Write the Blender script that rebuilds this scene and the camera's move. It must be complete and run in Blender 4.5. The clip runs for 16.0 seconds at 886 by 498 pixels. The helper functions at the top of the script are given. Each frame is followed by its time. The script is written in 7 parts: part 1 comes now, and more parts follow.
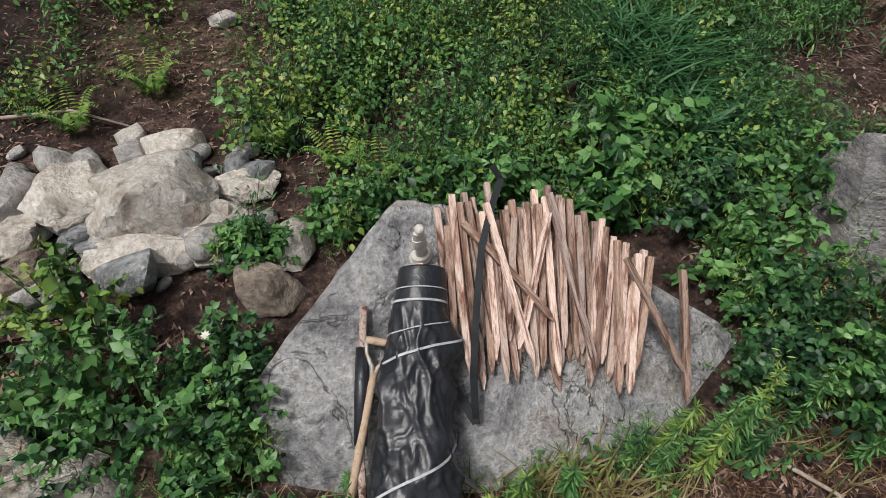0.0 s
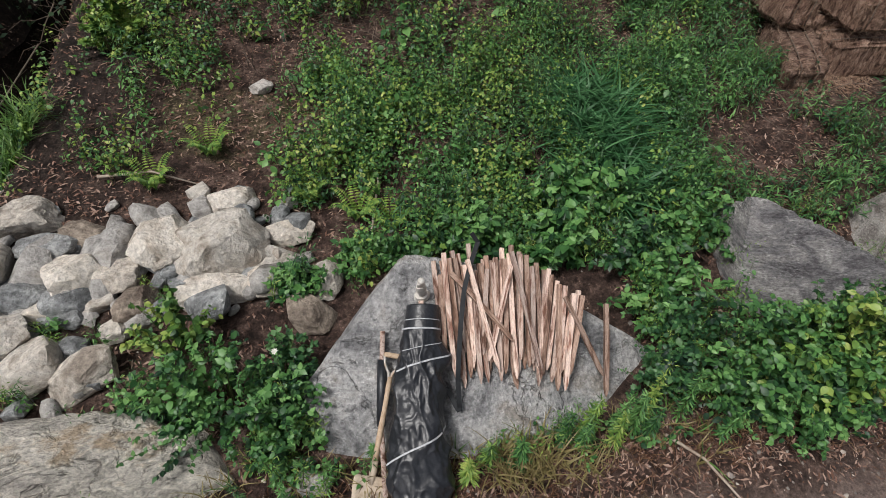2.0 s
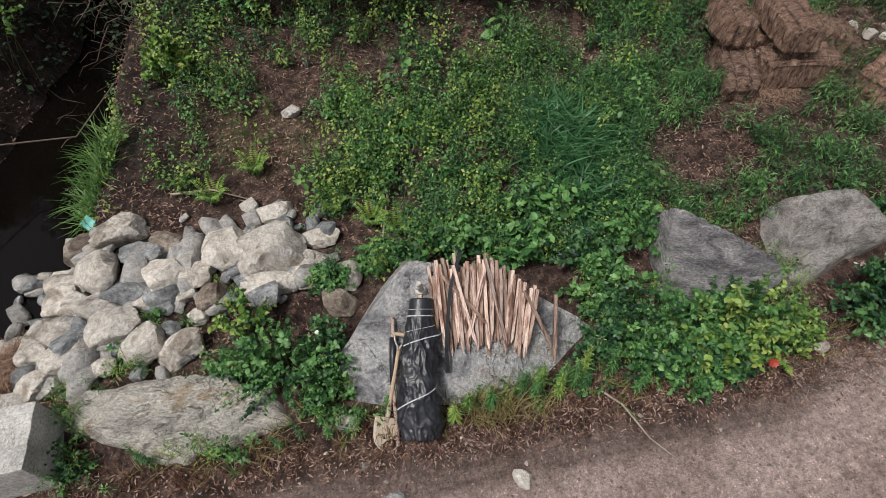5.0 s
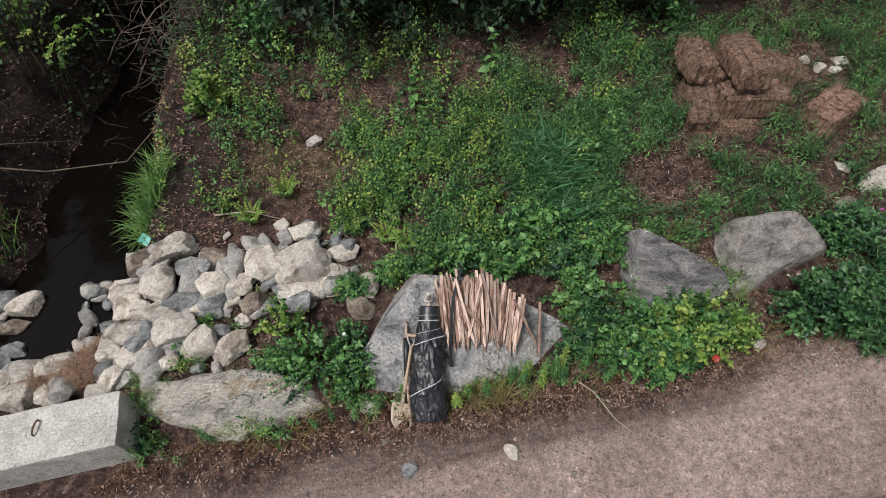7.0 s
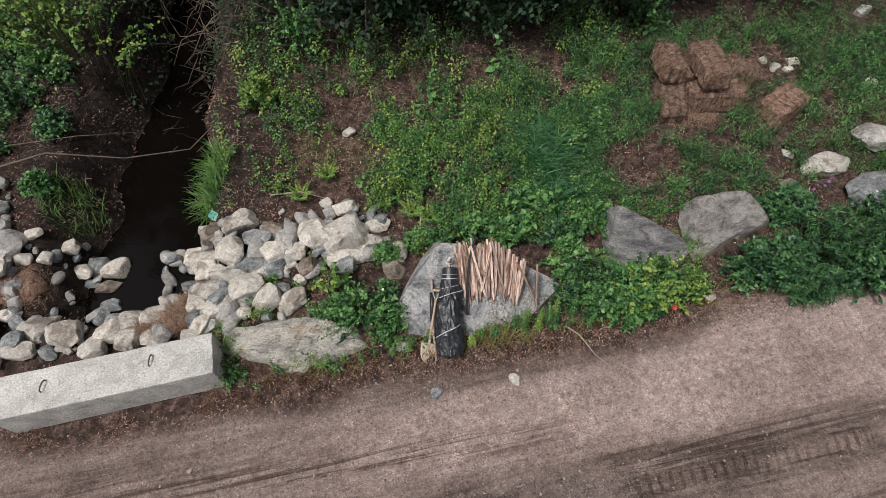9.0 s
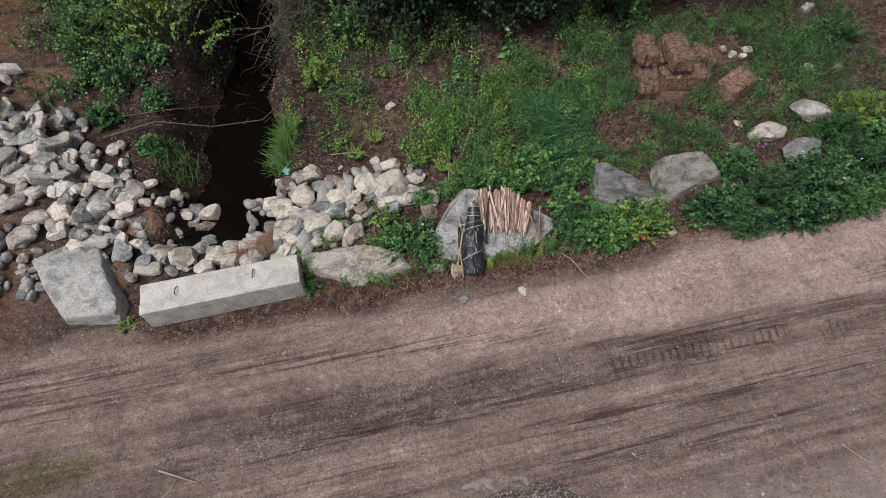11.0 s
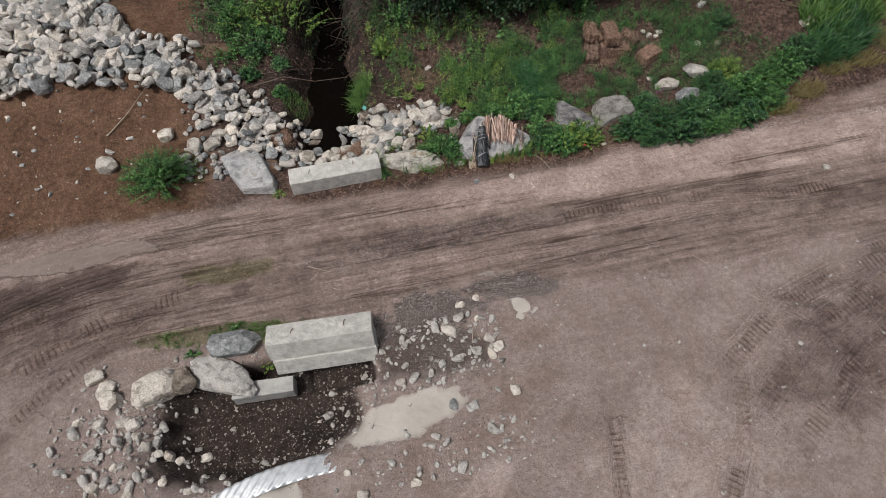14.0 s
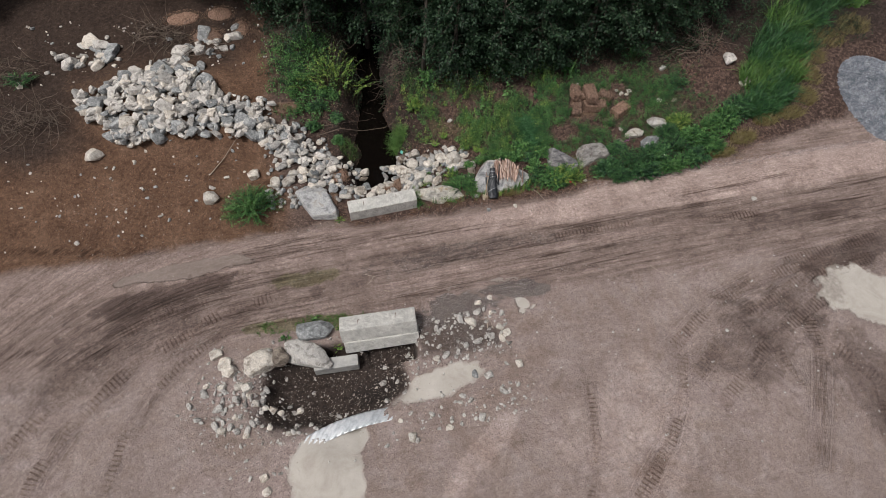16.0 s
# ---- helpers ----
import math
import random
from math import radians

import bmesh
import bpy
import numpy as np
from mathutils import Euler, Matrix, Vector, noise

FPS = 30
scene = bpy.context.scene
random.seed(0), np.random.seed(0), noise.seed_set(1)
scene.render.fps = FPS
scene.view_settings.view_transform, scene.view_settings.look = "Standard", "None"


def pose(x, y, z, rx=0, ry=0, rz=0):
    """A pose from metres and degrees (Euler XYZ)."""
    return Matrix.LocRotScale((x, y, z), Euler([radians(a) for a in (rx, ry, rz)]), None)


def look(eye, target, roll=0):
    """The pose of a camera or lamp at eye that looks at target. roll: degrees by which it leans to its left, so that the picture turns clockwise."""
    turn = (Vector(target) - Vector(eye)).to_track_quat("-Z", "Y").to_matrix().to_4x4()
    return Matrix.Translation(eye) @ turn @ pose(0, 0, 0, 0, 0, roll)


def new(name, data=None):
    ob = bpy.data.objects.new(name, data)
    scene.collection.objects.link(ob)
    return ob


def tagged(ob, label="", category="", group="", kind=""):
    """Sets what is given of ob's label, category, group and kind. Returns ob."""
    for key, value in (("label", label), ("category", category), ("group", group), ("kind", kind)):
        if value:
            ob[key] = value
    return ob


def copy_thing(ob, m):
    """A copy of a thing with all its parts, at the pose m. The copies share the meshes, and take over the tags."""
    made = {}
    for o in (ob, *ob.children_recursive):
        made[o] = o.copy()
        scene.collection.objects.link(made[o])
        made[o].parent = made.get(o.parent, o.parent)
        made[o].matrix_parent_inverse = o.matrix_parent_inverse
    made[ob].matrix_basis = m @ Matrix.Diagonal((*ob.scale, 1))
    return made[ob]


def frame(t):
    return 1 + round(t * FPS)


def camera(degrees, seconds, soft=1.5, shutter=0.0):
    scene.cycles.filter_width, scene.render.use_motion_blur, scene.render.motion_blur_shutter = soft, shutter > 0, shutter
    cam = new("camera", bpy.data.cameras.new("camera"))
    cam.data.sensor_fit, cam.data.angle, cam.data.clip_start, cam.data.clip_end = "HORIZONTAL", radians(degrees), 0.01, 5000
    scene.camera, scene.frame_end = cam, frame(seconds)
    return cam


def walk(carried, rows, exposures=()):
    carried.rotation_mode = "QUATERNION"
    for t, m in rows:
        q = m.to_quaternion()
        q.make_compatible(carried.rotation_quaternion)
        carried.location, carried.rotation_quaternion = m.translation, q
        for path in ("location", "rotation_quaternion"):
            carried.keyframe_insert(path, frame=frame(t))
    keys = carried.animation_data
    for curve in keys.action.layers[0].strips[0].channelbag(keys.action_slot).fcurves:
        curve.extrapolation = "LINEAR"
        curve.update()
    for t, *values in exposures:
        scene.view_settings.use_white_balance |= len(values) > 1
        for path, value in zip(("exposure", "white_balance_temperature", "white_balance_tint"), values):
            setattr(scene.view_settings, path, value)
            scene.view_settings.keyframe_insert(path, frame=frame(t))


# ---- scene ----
cam = camera(77.3, 16.0, 0.4)
PATH = [
    (0, (0.242, -0.094, 2.521), (0.519, 1.239, 1.056), 1.4),
    (0.5, (0.214, -0.196, 2.78), (0.495, 1.125, 1.305), 1.6),
    (1, (0.193, -0.334, 3.057), (0.473, 0.981, 1.575), 1.6),
    (1.5, (0.168, -0.458, 3.32), (0.452, 0.853, 1.835), 1.8),
    (2, (0.146, -0.563, 3.566), (0.431, 0.732, 2.068), 2.0),
    (2.5, (0.139, -0.656, 3.803), (0.419, 0.621, 2.289), 1.8),
    (3, (0.144, -0.765, 3.986), (0.415, 0.482, 2.446), 1.7),
    (5.3, (0.203, -1.086, 5.071), (0.418, 0.063, 3.448), -0.1),
    (5.5, (0.199, -1.115, 5.165), (0.413, 0.032, 3.54), -0.0),
    (6, (0.175, -1.175, 5.435), (0.391, -0.038, 3.804), 0.0),
    (6.5, (0.133, -1.255, 5.729), (0.349, -0.129, 4.091), 0.1),
    (7, (0.057, -1.405, 5.985), (0.277, -0.288, 4.341), 0.3),
    (7.5, (-0.04, -1.593, 6.245), (0.18, -0.495, 4.587), 0.4),
    (8, (-0.157, -1.774, 6.545), (0.067, -0.701, 4.872), 0.8),
    (8.5, (-0.283, -1.945, 6.935), (-0.058, -0.901, 5.244), 1.1),
    (8.7, (-0.347, -2.057, 7.072), (-0.121, -1.017, 5.379), 1.1),
    (10.8, (-1.167, -3.786, 8.758), (-0.95, -2.784, 7.041), 1.1),
    (11, (-1.313, -4.053, 8.927), (-1.09, -3.056, 7.208), 1.4),
    (11.5, (-1.631, -4.793, 9.336), (-1.398, -3.802, 7.615), 1.9),
    (12, (-1.927, -5.718, 9.749), (-1.694, -4.728, 8.026), 1.8),
    (12.5, (-2.238, -6.765, 10.271), (-2.007, -5.784, 8.543), 1.8),
    (13, (-2.535, -7.77, 11.147), (-2.309, -6.798, 9.413), 1.6),
    (13.5, (-2.873, -8.677, 12.205), (-2.644, -7.704, 10.473), 1.7),
    (14, (-3.242, -9.502, 13.256), (-3.009, -8.53, 11.524), 1.9),
    (14.5, (-3.624, -10.217, 14.348), (-3.387, -9.247, 12.615), 2.1),
    (15, (-3.981, -10.759, 15.544), (-3.743, -9.79, 13.811), 2.2),
    (15.5, (-4.39, -11.185, 16.773), (-4.145, -10.213, 15.043), 2.5),
    (16, (-4.746, -11.657, 17.907), (-4.495, -10.67, 16.186), 2.6),
]
walk(cam, [(t, look(eye, target, roll)) for t, eye, target, roll in PATH], [(0, 0.0), (8.5, 0.0), (11.0, -0.12), (13.0, -0.22), (16.0, -0.22)])

# ---- light ----
SUN_DIR = Vector((-0.40, -0.18, 0.90)).normalized()
world = bpy.data.worlds.new("overcast_sky")
scene.world = world
world.use_nodes = True
wn, wl = world.node_tree.nodes, world.node_tree.links
sky = wn.new("ShaderNodeTexSky")
sky.sky_type = "NISHITA"
sky.sun_disc = False
sky.sun_elevation = math.asin(SUN_DIR.z)
sky.sun_rotation = math.atan2(SUN_DIR.x, SUN_DIR.y)
sky.air_density, sky.dust_density, sky.ozone_density = 1.0, 6.0, 1.0
soft_sky = wn.new("ShaderNodeHueSaturation")
soft_sky.inputs["Saturation"].default_value = 0.45
wl.new(sky.outputs[0], soft_sky.inputs["Color"])
wl.new(soft_sky.outputs[0], wn["Background"].inputs["Color"])
wn["Background"].inputs["Strength"].default_value = 0.100
sun = new("sun", bpy.data.lights.new("sun", "SUN"))
sun.data.energy, sun.data.angle, sun.data.color = 2.5, radians(12), (1.0, 0.98, 0.955)
sun.matrix_world = look(SUN_DIR * 40, (0, 0, 0))

# ---- small tools ----


def sstep(a, b, v):
    u = np.clip((v - a) / (b - a), 0, 1)
    return u * u * (3 - 2 * u)


def vnoise(x, y, seed=0):
    i, j = np.floor(x), np.floor(y)
    u, v = x - i, y - j
    u, v = u * u * (3 - 2 * u), v * v * (3 - 2 * v)

    def cell(a, b):
        h = np.sin(a * 127.1 + b * 311.7 + seed * 74.7) * 43758.5453
        return h - np.floor(h)
    return (cell(i, j) * (1 - u) + cell(i + 1, j) * u) * (1 - v) + (cell(i, j + 1) * (1 - u) + cell(i + 1, j + 1) * u) * v


def fbm(x, y, octaves=4, seed=0):
    total, amp, out = 0.0, 1.0, 0.0
    for k in range(octaves):
        out = out + amp * vnoise(x * 2**k + 17.3 * k, y * 2**k - 9.1 * k, seed + k)
        total, amp = total + amp, amp * 0.5
    return out / total


def mesh_np(name, verts, faces, material=None, smooth=True):
    """A mesh from an array of places and arrays of faces (rows of 3 or of 4 corners)."""
    me = bpy.data.meshes.new(name)
    verts = np.asarray(verts, np.float32).reshape(-1, 3)
    faces = [np.asarray(f, np.int32) for f in faces if len(f)]
    loops = np.concatenate([f.ravel() for f in faces])
    sizes = np.concatenate([np.full(len(f), f.shape[1], np.int32) for f in faces])
    me.vertices.add(len(verts))
    me.vertices.foreach_set("co", verts.ravel())
    me.loops.add(len(loops))
    me.loops.foreach_set("vertex_index", loops)
    me.polygons.add(len(sizes))
    me.polygons.foreach_set("loop_start", np.concatenate([[0], np.cumsum(sizes)[:-1]]).astype(np.int32))
    me.polygons.foreach_set("loop_total", sizes)
    me.polygons.foreach_set("use_smooth", np.full(len(sizes), smooth))
    me.update(calc_edges=True)
    if material:
        me.materials.append(material)
    return me


def thing(name, me, label, category, group="", kind="", m=None):
    ob = new(name, me)
    if m is not None:
        ob.matrix_world = m
    return tagged(ob, label, category, group, kind)


def part(name, bm, material, parent, label=""):
    """Links a bmesh or a mesh as one mesh object under a thing or a part."""
    if isinstance(bm, bpy.types.Mesh):
        me = bm
    else:
        me = bpy.data.meshes.new(name)
        bm.to_mesh(me)
        bm.free()
    if material and not me.materials:
        me.materials.append(material)
    ob = new(name, me)
    ob.parent = parent
    return tagged(ob, label)


def sharpen(me, degrees=35):
    me.polygons.foreach_set("use_smooth", np.ones(len(me.polygons), bool))
    me.set_sharp_from_angle(angle=radians(degrees))
    return me


def tube(points, radii, sides=8, cap=True):
    """A bmesh tube along points."""
    bm = bmesh.new()
    pts = [Vector(p) for p in points]
    radii = radii if hasattr(radii, "__len__") else [radii] * len(pts)
    rings, side = [], None
    for n, p in enumerate(pts):
        ahead = (pts[min(n + 1, len(pts) - 1)] - pts[max(n - 1, 0)]).normalized()
        if side is None:
            side = ahead.orthogonal().normalized()
        side = (side - ahead * side.dot(ahead)).normalized()
        up = ahead.cross(side)
        rings.append([bm.verts.new(p + radii[n] * (math.cos(a) * side + math.sin(a) * up)) for a in (2 * math.pi * k / sides for k in range(sides))])
    for a, b in zip(rings, rings[1:]):
        for k in range(sides):
            bm.faces.new((a[k], a[(k + 1) % sides], b[(k + 1) % sides], b[k]))
    if cap:
        bm.faces.new(rings[0][::-1])
        bm.faces.new(rings[-1])
    for f in bm.faces:
        f.smooth = len(f.verts) == 4
    return bm


def rotations(yaw, pitch, roll):
    """Arrays of turns: z by yaw after x by pitch after y by roll."""
    cy, sy, cp, sp, cr, sr = np.cos(yaw), np.sin(yaw), np.cos(pitch), np.sin(pitch), np.cos(roll), np.sin(roll)
    z, o = np.zeros_like(cy), np.ones_like(cy)
    rz = np.stack([cy, -sy, z, sy, cy, z, z, z, o], -1).reshape(-1, 3, 3)
    rx = np.stack([o, z, z, z, cp, -sp, z, sp, cp], -1).reshape(-1, 3, 3)
    ry = np.stack([cr, z, sr, z, o, z, -sr, z, cr], -1).reshape(-1, 3, 3)
    return rz @ rx @ ry


def spread(template, places, turns, sizes):
    """Copies of a template (places, lists of faces) as one set of arrays."""
    tv, tf = template
    tv = np.asarray(tv, float)
    sizes = np.asarray(sizes, float)
    sizes = sizes[:, None, None] if sizes.ndim == 1 else sizes[:, None, :]
    v = np.einsum("nij,nkj->nki", turns, tv[None] * sizes) + np.asarray(places)[:, None]
    step = np.arange(len(places))[:, None, None] * len(tv)
    return v.reshape(-1, 3), [(np.asarray(f)[None] + step).reshape(-1, np.asarray(f).shape[1]) for f in tf]


def join(sets):
    """Sets of places and faces as one; what else a set carries is left out."""
    verts, faces, at = [], [], 0
    for one in sets:
        verts.append(one[0])
        faces += [k + at for k in one[1]]
        at += len(one[0])
    return np.concatenate(verts), faces


def tone_mesh(name, sets, material):
    """A mesh of leaves whose third entries tell each plant's own tone."""
    me = mesh_np(name, *join(sets), material)
    tones = np.concatenate([one[2] if len(one) > 2 else np.zeros(len(one[0])) for one in sets])
    me.attributes.new("tone", "FLOAT", "POINT").data.foreach_set("value", tones.astype(np.float32))
    return me


# ---- materials ----
def new_material(name):
    m = bpy.data.materials.new(name)
    m.use_nodes = True
    return m, m.node_tree.nodes, m.node_tree.links, m.node_tree.nodes["Principled BSDF"]


def ramp_of(nodes, cols, spread_at=None):
    r = nodes.new("ShaderNodeValToRGB")
    at = spread_at or [0.36 + 0.28 * k / max(len(cols) - 1, 1) for k in range(len(cols))]
    while len(r.color_ramp.elements) < len(cols):
        r.color_ramp.elements.new(0.5)
    for e, c, p in zip(r.color_ramp.elements, cols, at):
        e.position, e.color = p, (*c, 1)
    return r


def noise_of(nodes, links, vector, scale, detail=6, rough=0.6, distortion=0.0):
    n = nodes.new("ShaderNodeTexNoise")
    n.inputs["Scale"].default_value, n.inputs["Detail"].default_value = scale, detail
    n.inputs["Roughness"].default_value, n.inputs["Distortion"].default_value = rough, distortion
    links.new(vector, n.inputs["Vector"])
    return n.outputs["Fac"]


def mix_of(nodes, links, fac, a, b, mode="MIX"):
    n = nodes.new("ShaderNodeMix")
    n.data_type, n.blend_type = "RGBA", mode
    for socket, value in ((n.inputs[0], fac), (n.inputs[6], a), (n.inputs[7], b)):
        if isinstance(value, (int, float)):
            socket.default_value = value
        elif isinstance(value, tuple):
            socket.default_value = (*value, 1)
        else:
            links.new(value, socket)
    return n.outputs[2]


def math_of(nodes, links, op, a, b=0.0, clamp=False):
    n = nodes.new("ShaderNodeMath")
    n.operation, n.use_clamp = op, clamp
    for socket, value in ((n.inputs[0], a), (n.inputs[1], b)):
        if isinstance(value, (int, float)):
            socket.default_value = value
        else:
            links.new(value, socket)
    return n.outputs[0]


def bump_of(nodes, links, bsdf, height, strength, distance=0.01, normal=None):
    b = nodes.new("ShaderNodeBump")
    b.inputs["Strength"].default_value, b.inputs["Distance"].default_value = strength, distance
    links.new(height, b.inputs["Height"])
    if normal:
        links.new(normal, b.inputs["Normal"])
    links.new(b.outputs[0], bsdf.inputs["Normal"])
    return b.outputs[0]


def coords(nodes, links, stretch=(1, 1, 1), shift=True):
    """Object coordinates, shifted by the object's own random number."""
    c = nodes.new("ShaderNodeTexCoord")
    mp = nodes.new("ShaderNodeMapping")
    mp.inputs["Scale"].default_value = stretch
    links.new(c.outputs["Object"], mp.inputs["Vector"])
    if shift:
        info = nodes.new("ShaderNodeObjectInfo")
        by = math_of(nodes, links, "MULTIPLY", info.outputs["Random"], 37.0)
        links.new(by, mp.inputs["Location"])
    return mp.outputs[0]


def surface(name, cols, fine, scale=5, fine_scale=60, rough=0.9, bump=0.4, dist=0.01, stretch=(1, 1, 1), vary=0.0, spec=0.3, island=False, metal=0.0, cracks=0.0, veins=0.0):
    """Broad stains from a ramp of colours, fine grain over it, relief from both."""
    m, nodes, links, bsdf = new_material(name)
    v = coords(nodes, links, stretch)
    broad, grain = noise_of(nodes, links, v, scale, 8, 0.65, 0.6), noise_of(nodes, links, v, fine_scale, 5, 0.7)
    col = ramp_of(nodes, cols)
    links.new(broad, col.inputs[0])
    g = ramp_of(nodes, [(1 - fine,) * 3, (1, 1, 1), (1 + fine,) * 3], [0.3, 0.5, 0.72])
    links.new(grain, g.inputs[0])
    out = mix_of(nodes, links, 1.0, col.outputs[0], g.outputs[0], "MULTIPLY")
    if vary:
        if island:
            source = nodes.new("ShaderNodeNewGeometry").outputs["Random Per Island"]
        else:
            source = nodes.new("ShaderNodeObjectInfo").outputs["Random"]
        t = ramp_of(nodes, [(1 - vary,) * 3, (1 + vary * 0.6, 1 + vary * 0.5, 1 + vary * 0.4)], [0.0, 1.0])
        links.new(source, t.inputs[0])
        out = mix_of(nodes, links, 1.0, out, t.outputs[0], "MULTIPLY")
    h = math_of(nodes, links, "ADD", math_of(nodes, links, "MULTIPLY", broad, 1.5), grain)
    for share, shade, at in ((cracks, (0.30, 0.27, 0.25), 0.9), (veins, (2.1, 2.1, 2.1), 1.7)):
        if share:
            lines = noise_of(nodes, links, v, scale * at, 5, 0.55, 1.2)
            band = ramp_of(nodes, [(0, 0, 0), (share,) * 3, (0, 0, 0)], [0.492, 0.5, 0.508])
            links.new(lines, band.inputs[0])
            out = mix_of(nodes, links, band.outputs[0], out, mix_of(nodes, links, 1.0, out, shade, "MULTIPLY"))
            if share == cracks:
                h = math_of(nodes, links, "SUBTRACT", h, math_of(nodes, links, "MULTIPLY", band.outputs[0], 1.2))
    links.new(out, bsdf.inputs["Base Color"])
    bsdf.inputs["Roughness"].default_value, bsdf.inputs["Specular IOR Level"].default_value = rough, spec
    bsdf.inputs["Metallic"].default_value = metal
    bump_of(nodes, links, bsdf, h, bump, dist)
    return m


def leafy(name, cols, translucent=0.22, rough=0.42, scale=2.2):
    """Leaves: colour by plant, by leaf and by patch, a sheen, some light through them."""
    cols = [(r * 1.08 + 0.001, g * 0.95, b * 1.16 + 0.001) if g > r else (r, g, b) for r, g, b in cols]
    m, nodes, links, bsdf = new_material(name)
    geo = nodes.new("ShaderNodeNewGeometry")
    tone = nodes.new("ShaderNodeAttribute")
    tone.attribute_name = "tone"
    patch = noise_of(nodes, links, geo.outputs["Position"], scale, 3)
    f = math_of(nodes, links, "ADD", math_of(nodes, links, "MULTIPLY", geo.outputs["Random Per Island"], 0.60), math_of(nodes, links, "MULTIPLY", patch, 0.50))
    f = math_of(nodes, links, "ADD", f, tone.outputs["Fac"], True)
    col = ramp_of(nodes, cols, [0.06 + 0.88 * k / (len(cols) - 1) for k in range(len(cols))])
    links.new(f, col.inputs[0])
    links.new(col.outputs[0], bsdf.inputs["Base Color"])
    bsdf.inputs["Roughness"].default_value, bsdf.inputs["Specular IOR Level"].default_value = rough, 0.5 - 0.4 * rough
    tr = nodes.new("ShaderNodeBsdfTranslucent")
    links.new(mix_of(nodes, links, 1.0, col.outputs[0], (1.3, 1.25, 0.6), "MULTIPLY"), tr.inputs["Color"])
    mx = nodes.new("ShaderNodeMixShader")
    mx.inputs[0].default_value = translucent
    links.new(bsdf.outputs[0], mx.inputs[1])
    links.new(tr.outputs[0], mx.inputs[2])
    links.new(mx.outputs[0], nodes["Material Output"].inputs["Surface"])
    return m


ROCK = [
    surface("pale_stone", [(0.34, 0.29, 0.24), (0.56, 0.51, 0.45), (0.69, 0.65, 0.595), (0.60, 0.55, 0.48)], 0.36, 4, 26, 0.92, 1.0, 0.03, vary=0.2, cracks=0.14),
    surface("grey_stone", [(0.24, 0.222, 0.205), (0.42, 0.40, 0.378), (0.57, 0.55, 0.525), (0.47, 0.44, 0.405)], 0.36, 4, 26, 0.92, 1.0, 0.03, vary=0.25, cracks=0.14, veins=0.2),
    surface("brown_stone", [(0.11, 0.085, 0.07), (0.24, 0.20, 0.165), (0.40, 0.34, 0.28)], 0.5, 5, 26, 0.92, 1.0, 0.03, vary=0.2, cracks=0.14),
    surface("blue_grey_stone", [(0.15, 0.155, 0.158), (0.27, 0.28, 0.285), (0.43, 0.44, 0.44)], 0.5, 5, 26, 0.85, 1.0, 0.03, vary=0.2, cracks=0.16, veins=0.6),
]
ROCK.append(surface("tan_stone", [(0.27, 0.235, 0.20), (0.49, 0.45, 0.40), (0.64, 0.60, 0.545), (0.54, 0.49, 0.425)], 0.42, 4, 26, 0.92, 1.0, 0.03, vary=0.3, cracks=0.14, veins=0.2))
M_BOULDER = surface("weathered_ledge_stone", [(0.20, 0.20, 0.206), (0.36, 0.358, 0.362), (0.52, 0.512, 0.508), (0.37, 0.34, 0.31)], 0.5, 2.4, 30, 0.92, 1.0, 0.06, cracks=0.45, veins=0.3)
M_SLAB = surface("cream_veined_stone", [(0.34, 0.315, 0.285), (0.54, 0.505, 0.45), (0.68, 0.64, 0.57), (0.47, 0.375, 0.27)], 0.5, 2.0, 28, 0.9, 1.0, 0.06, (1, 1.8, 2.2), cracks=0.5, veins=0.3)
M_SLATE = surface("banded_grey_stone", [(0.085, 0.08, 0.085), (0.165, 0.16, 0.165), (0.25, 0.24, 0.235), (0.37, 0.36, 0.35)], 0.6, 3.0, 34, 0.88, 0.9, 0.03, (1, 1, 3.5), cracks=0.4, veins=0.7)
M_SLATE_PALE = surface("pale_banded_stone", [(0.24, 0.238, 0.24), (0.37, 0.368, 0.37), (0.48, 0.475, 0.468), (0.36, 0.335, 0.31)], 0.4, 3.0, 34, 0.9, 0.8, 0.025, (1, 1, 3), cracks=0.4, veins=0.4)
M_SLATE_MID = surface("brown_banded_stone", [(0.15, 0.13, 0.12), (0.27, 0.25, 0.235), (0.39, 0.37, 0.35), (0.29, 0.25, 0.22)], 0.5, 3.0, 34, 0.9, 0.9, 0.03, (1, 1.6, 3), cracks=0.5, veins=0.5)
M_CONCRETE = surface("cast_concrete", [(0.39, 0.378, 0.355), (0.49, 0.475, 0.445), (0.59, 0.575, 0.54)], 0.4, 4, 42, 0.93, 0.8, 0.015, cracks=0.35)
M_CONCRETE_SIDE = surface("damp_cast_concrete", [(0.25, 0.245, 0.235), (0.33, 0.325, 0.31), (0.40, 0.39, 0.37)], 0.15, 2.5, 60, 0.9, 0.3, 0.006)
M_RUST = surface("rusty_steel", [(0.09, 0.05, 0.035), (0.16, 0.09, 0.06)], 0.3, 20, 150, 0.8, 0.3, 0.002)
M_WOOD = surface("rough_sawn_wood", [(0.13, 0.065, 0.045), (0.43, 0.305, 0.26), (0.64, 0.52, 0.46), (0.49, 0.355, 0.295), (0.20, 0.10, 0.075)], 0.35, 6, 60, 0.85, 0.4, 0.004, (4, 4, 0.5), vary=0.4)
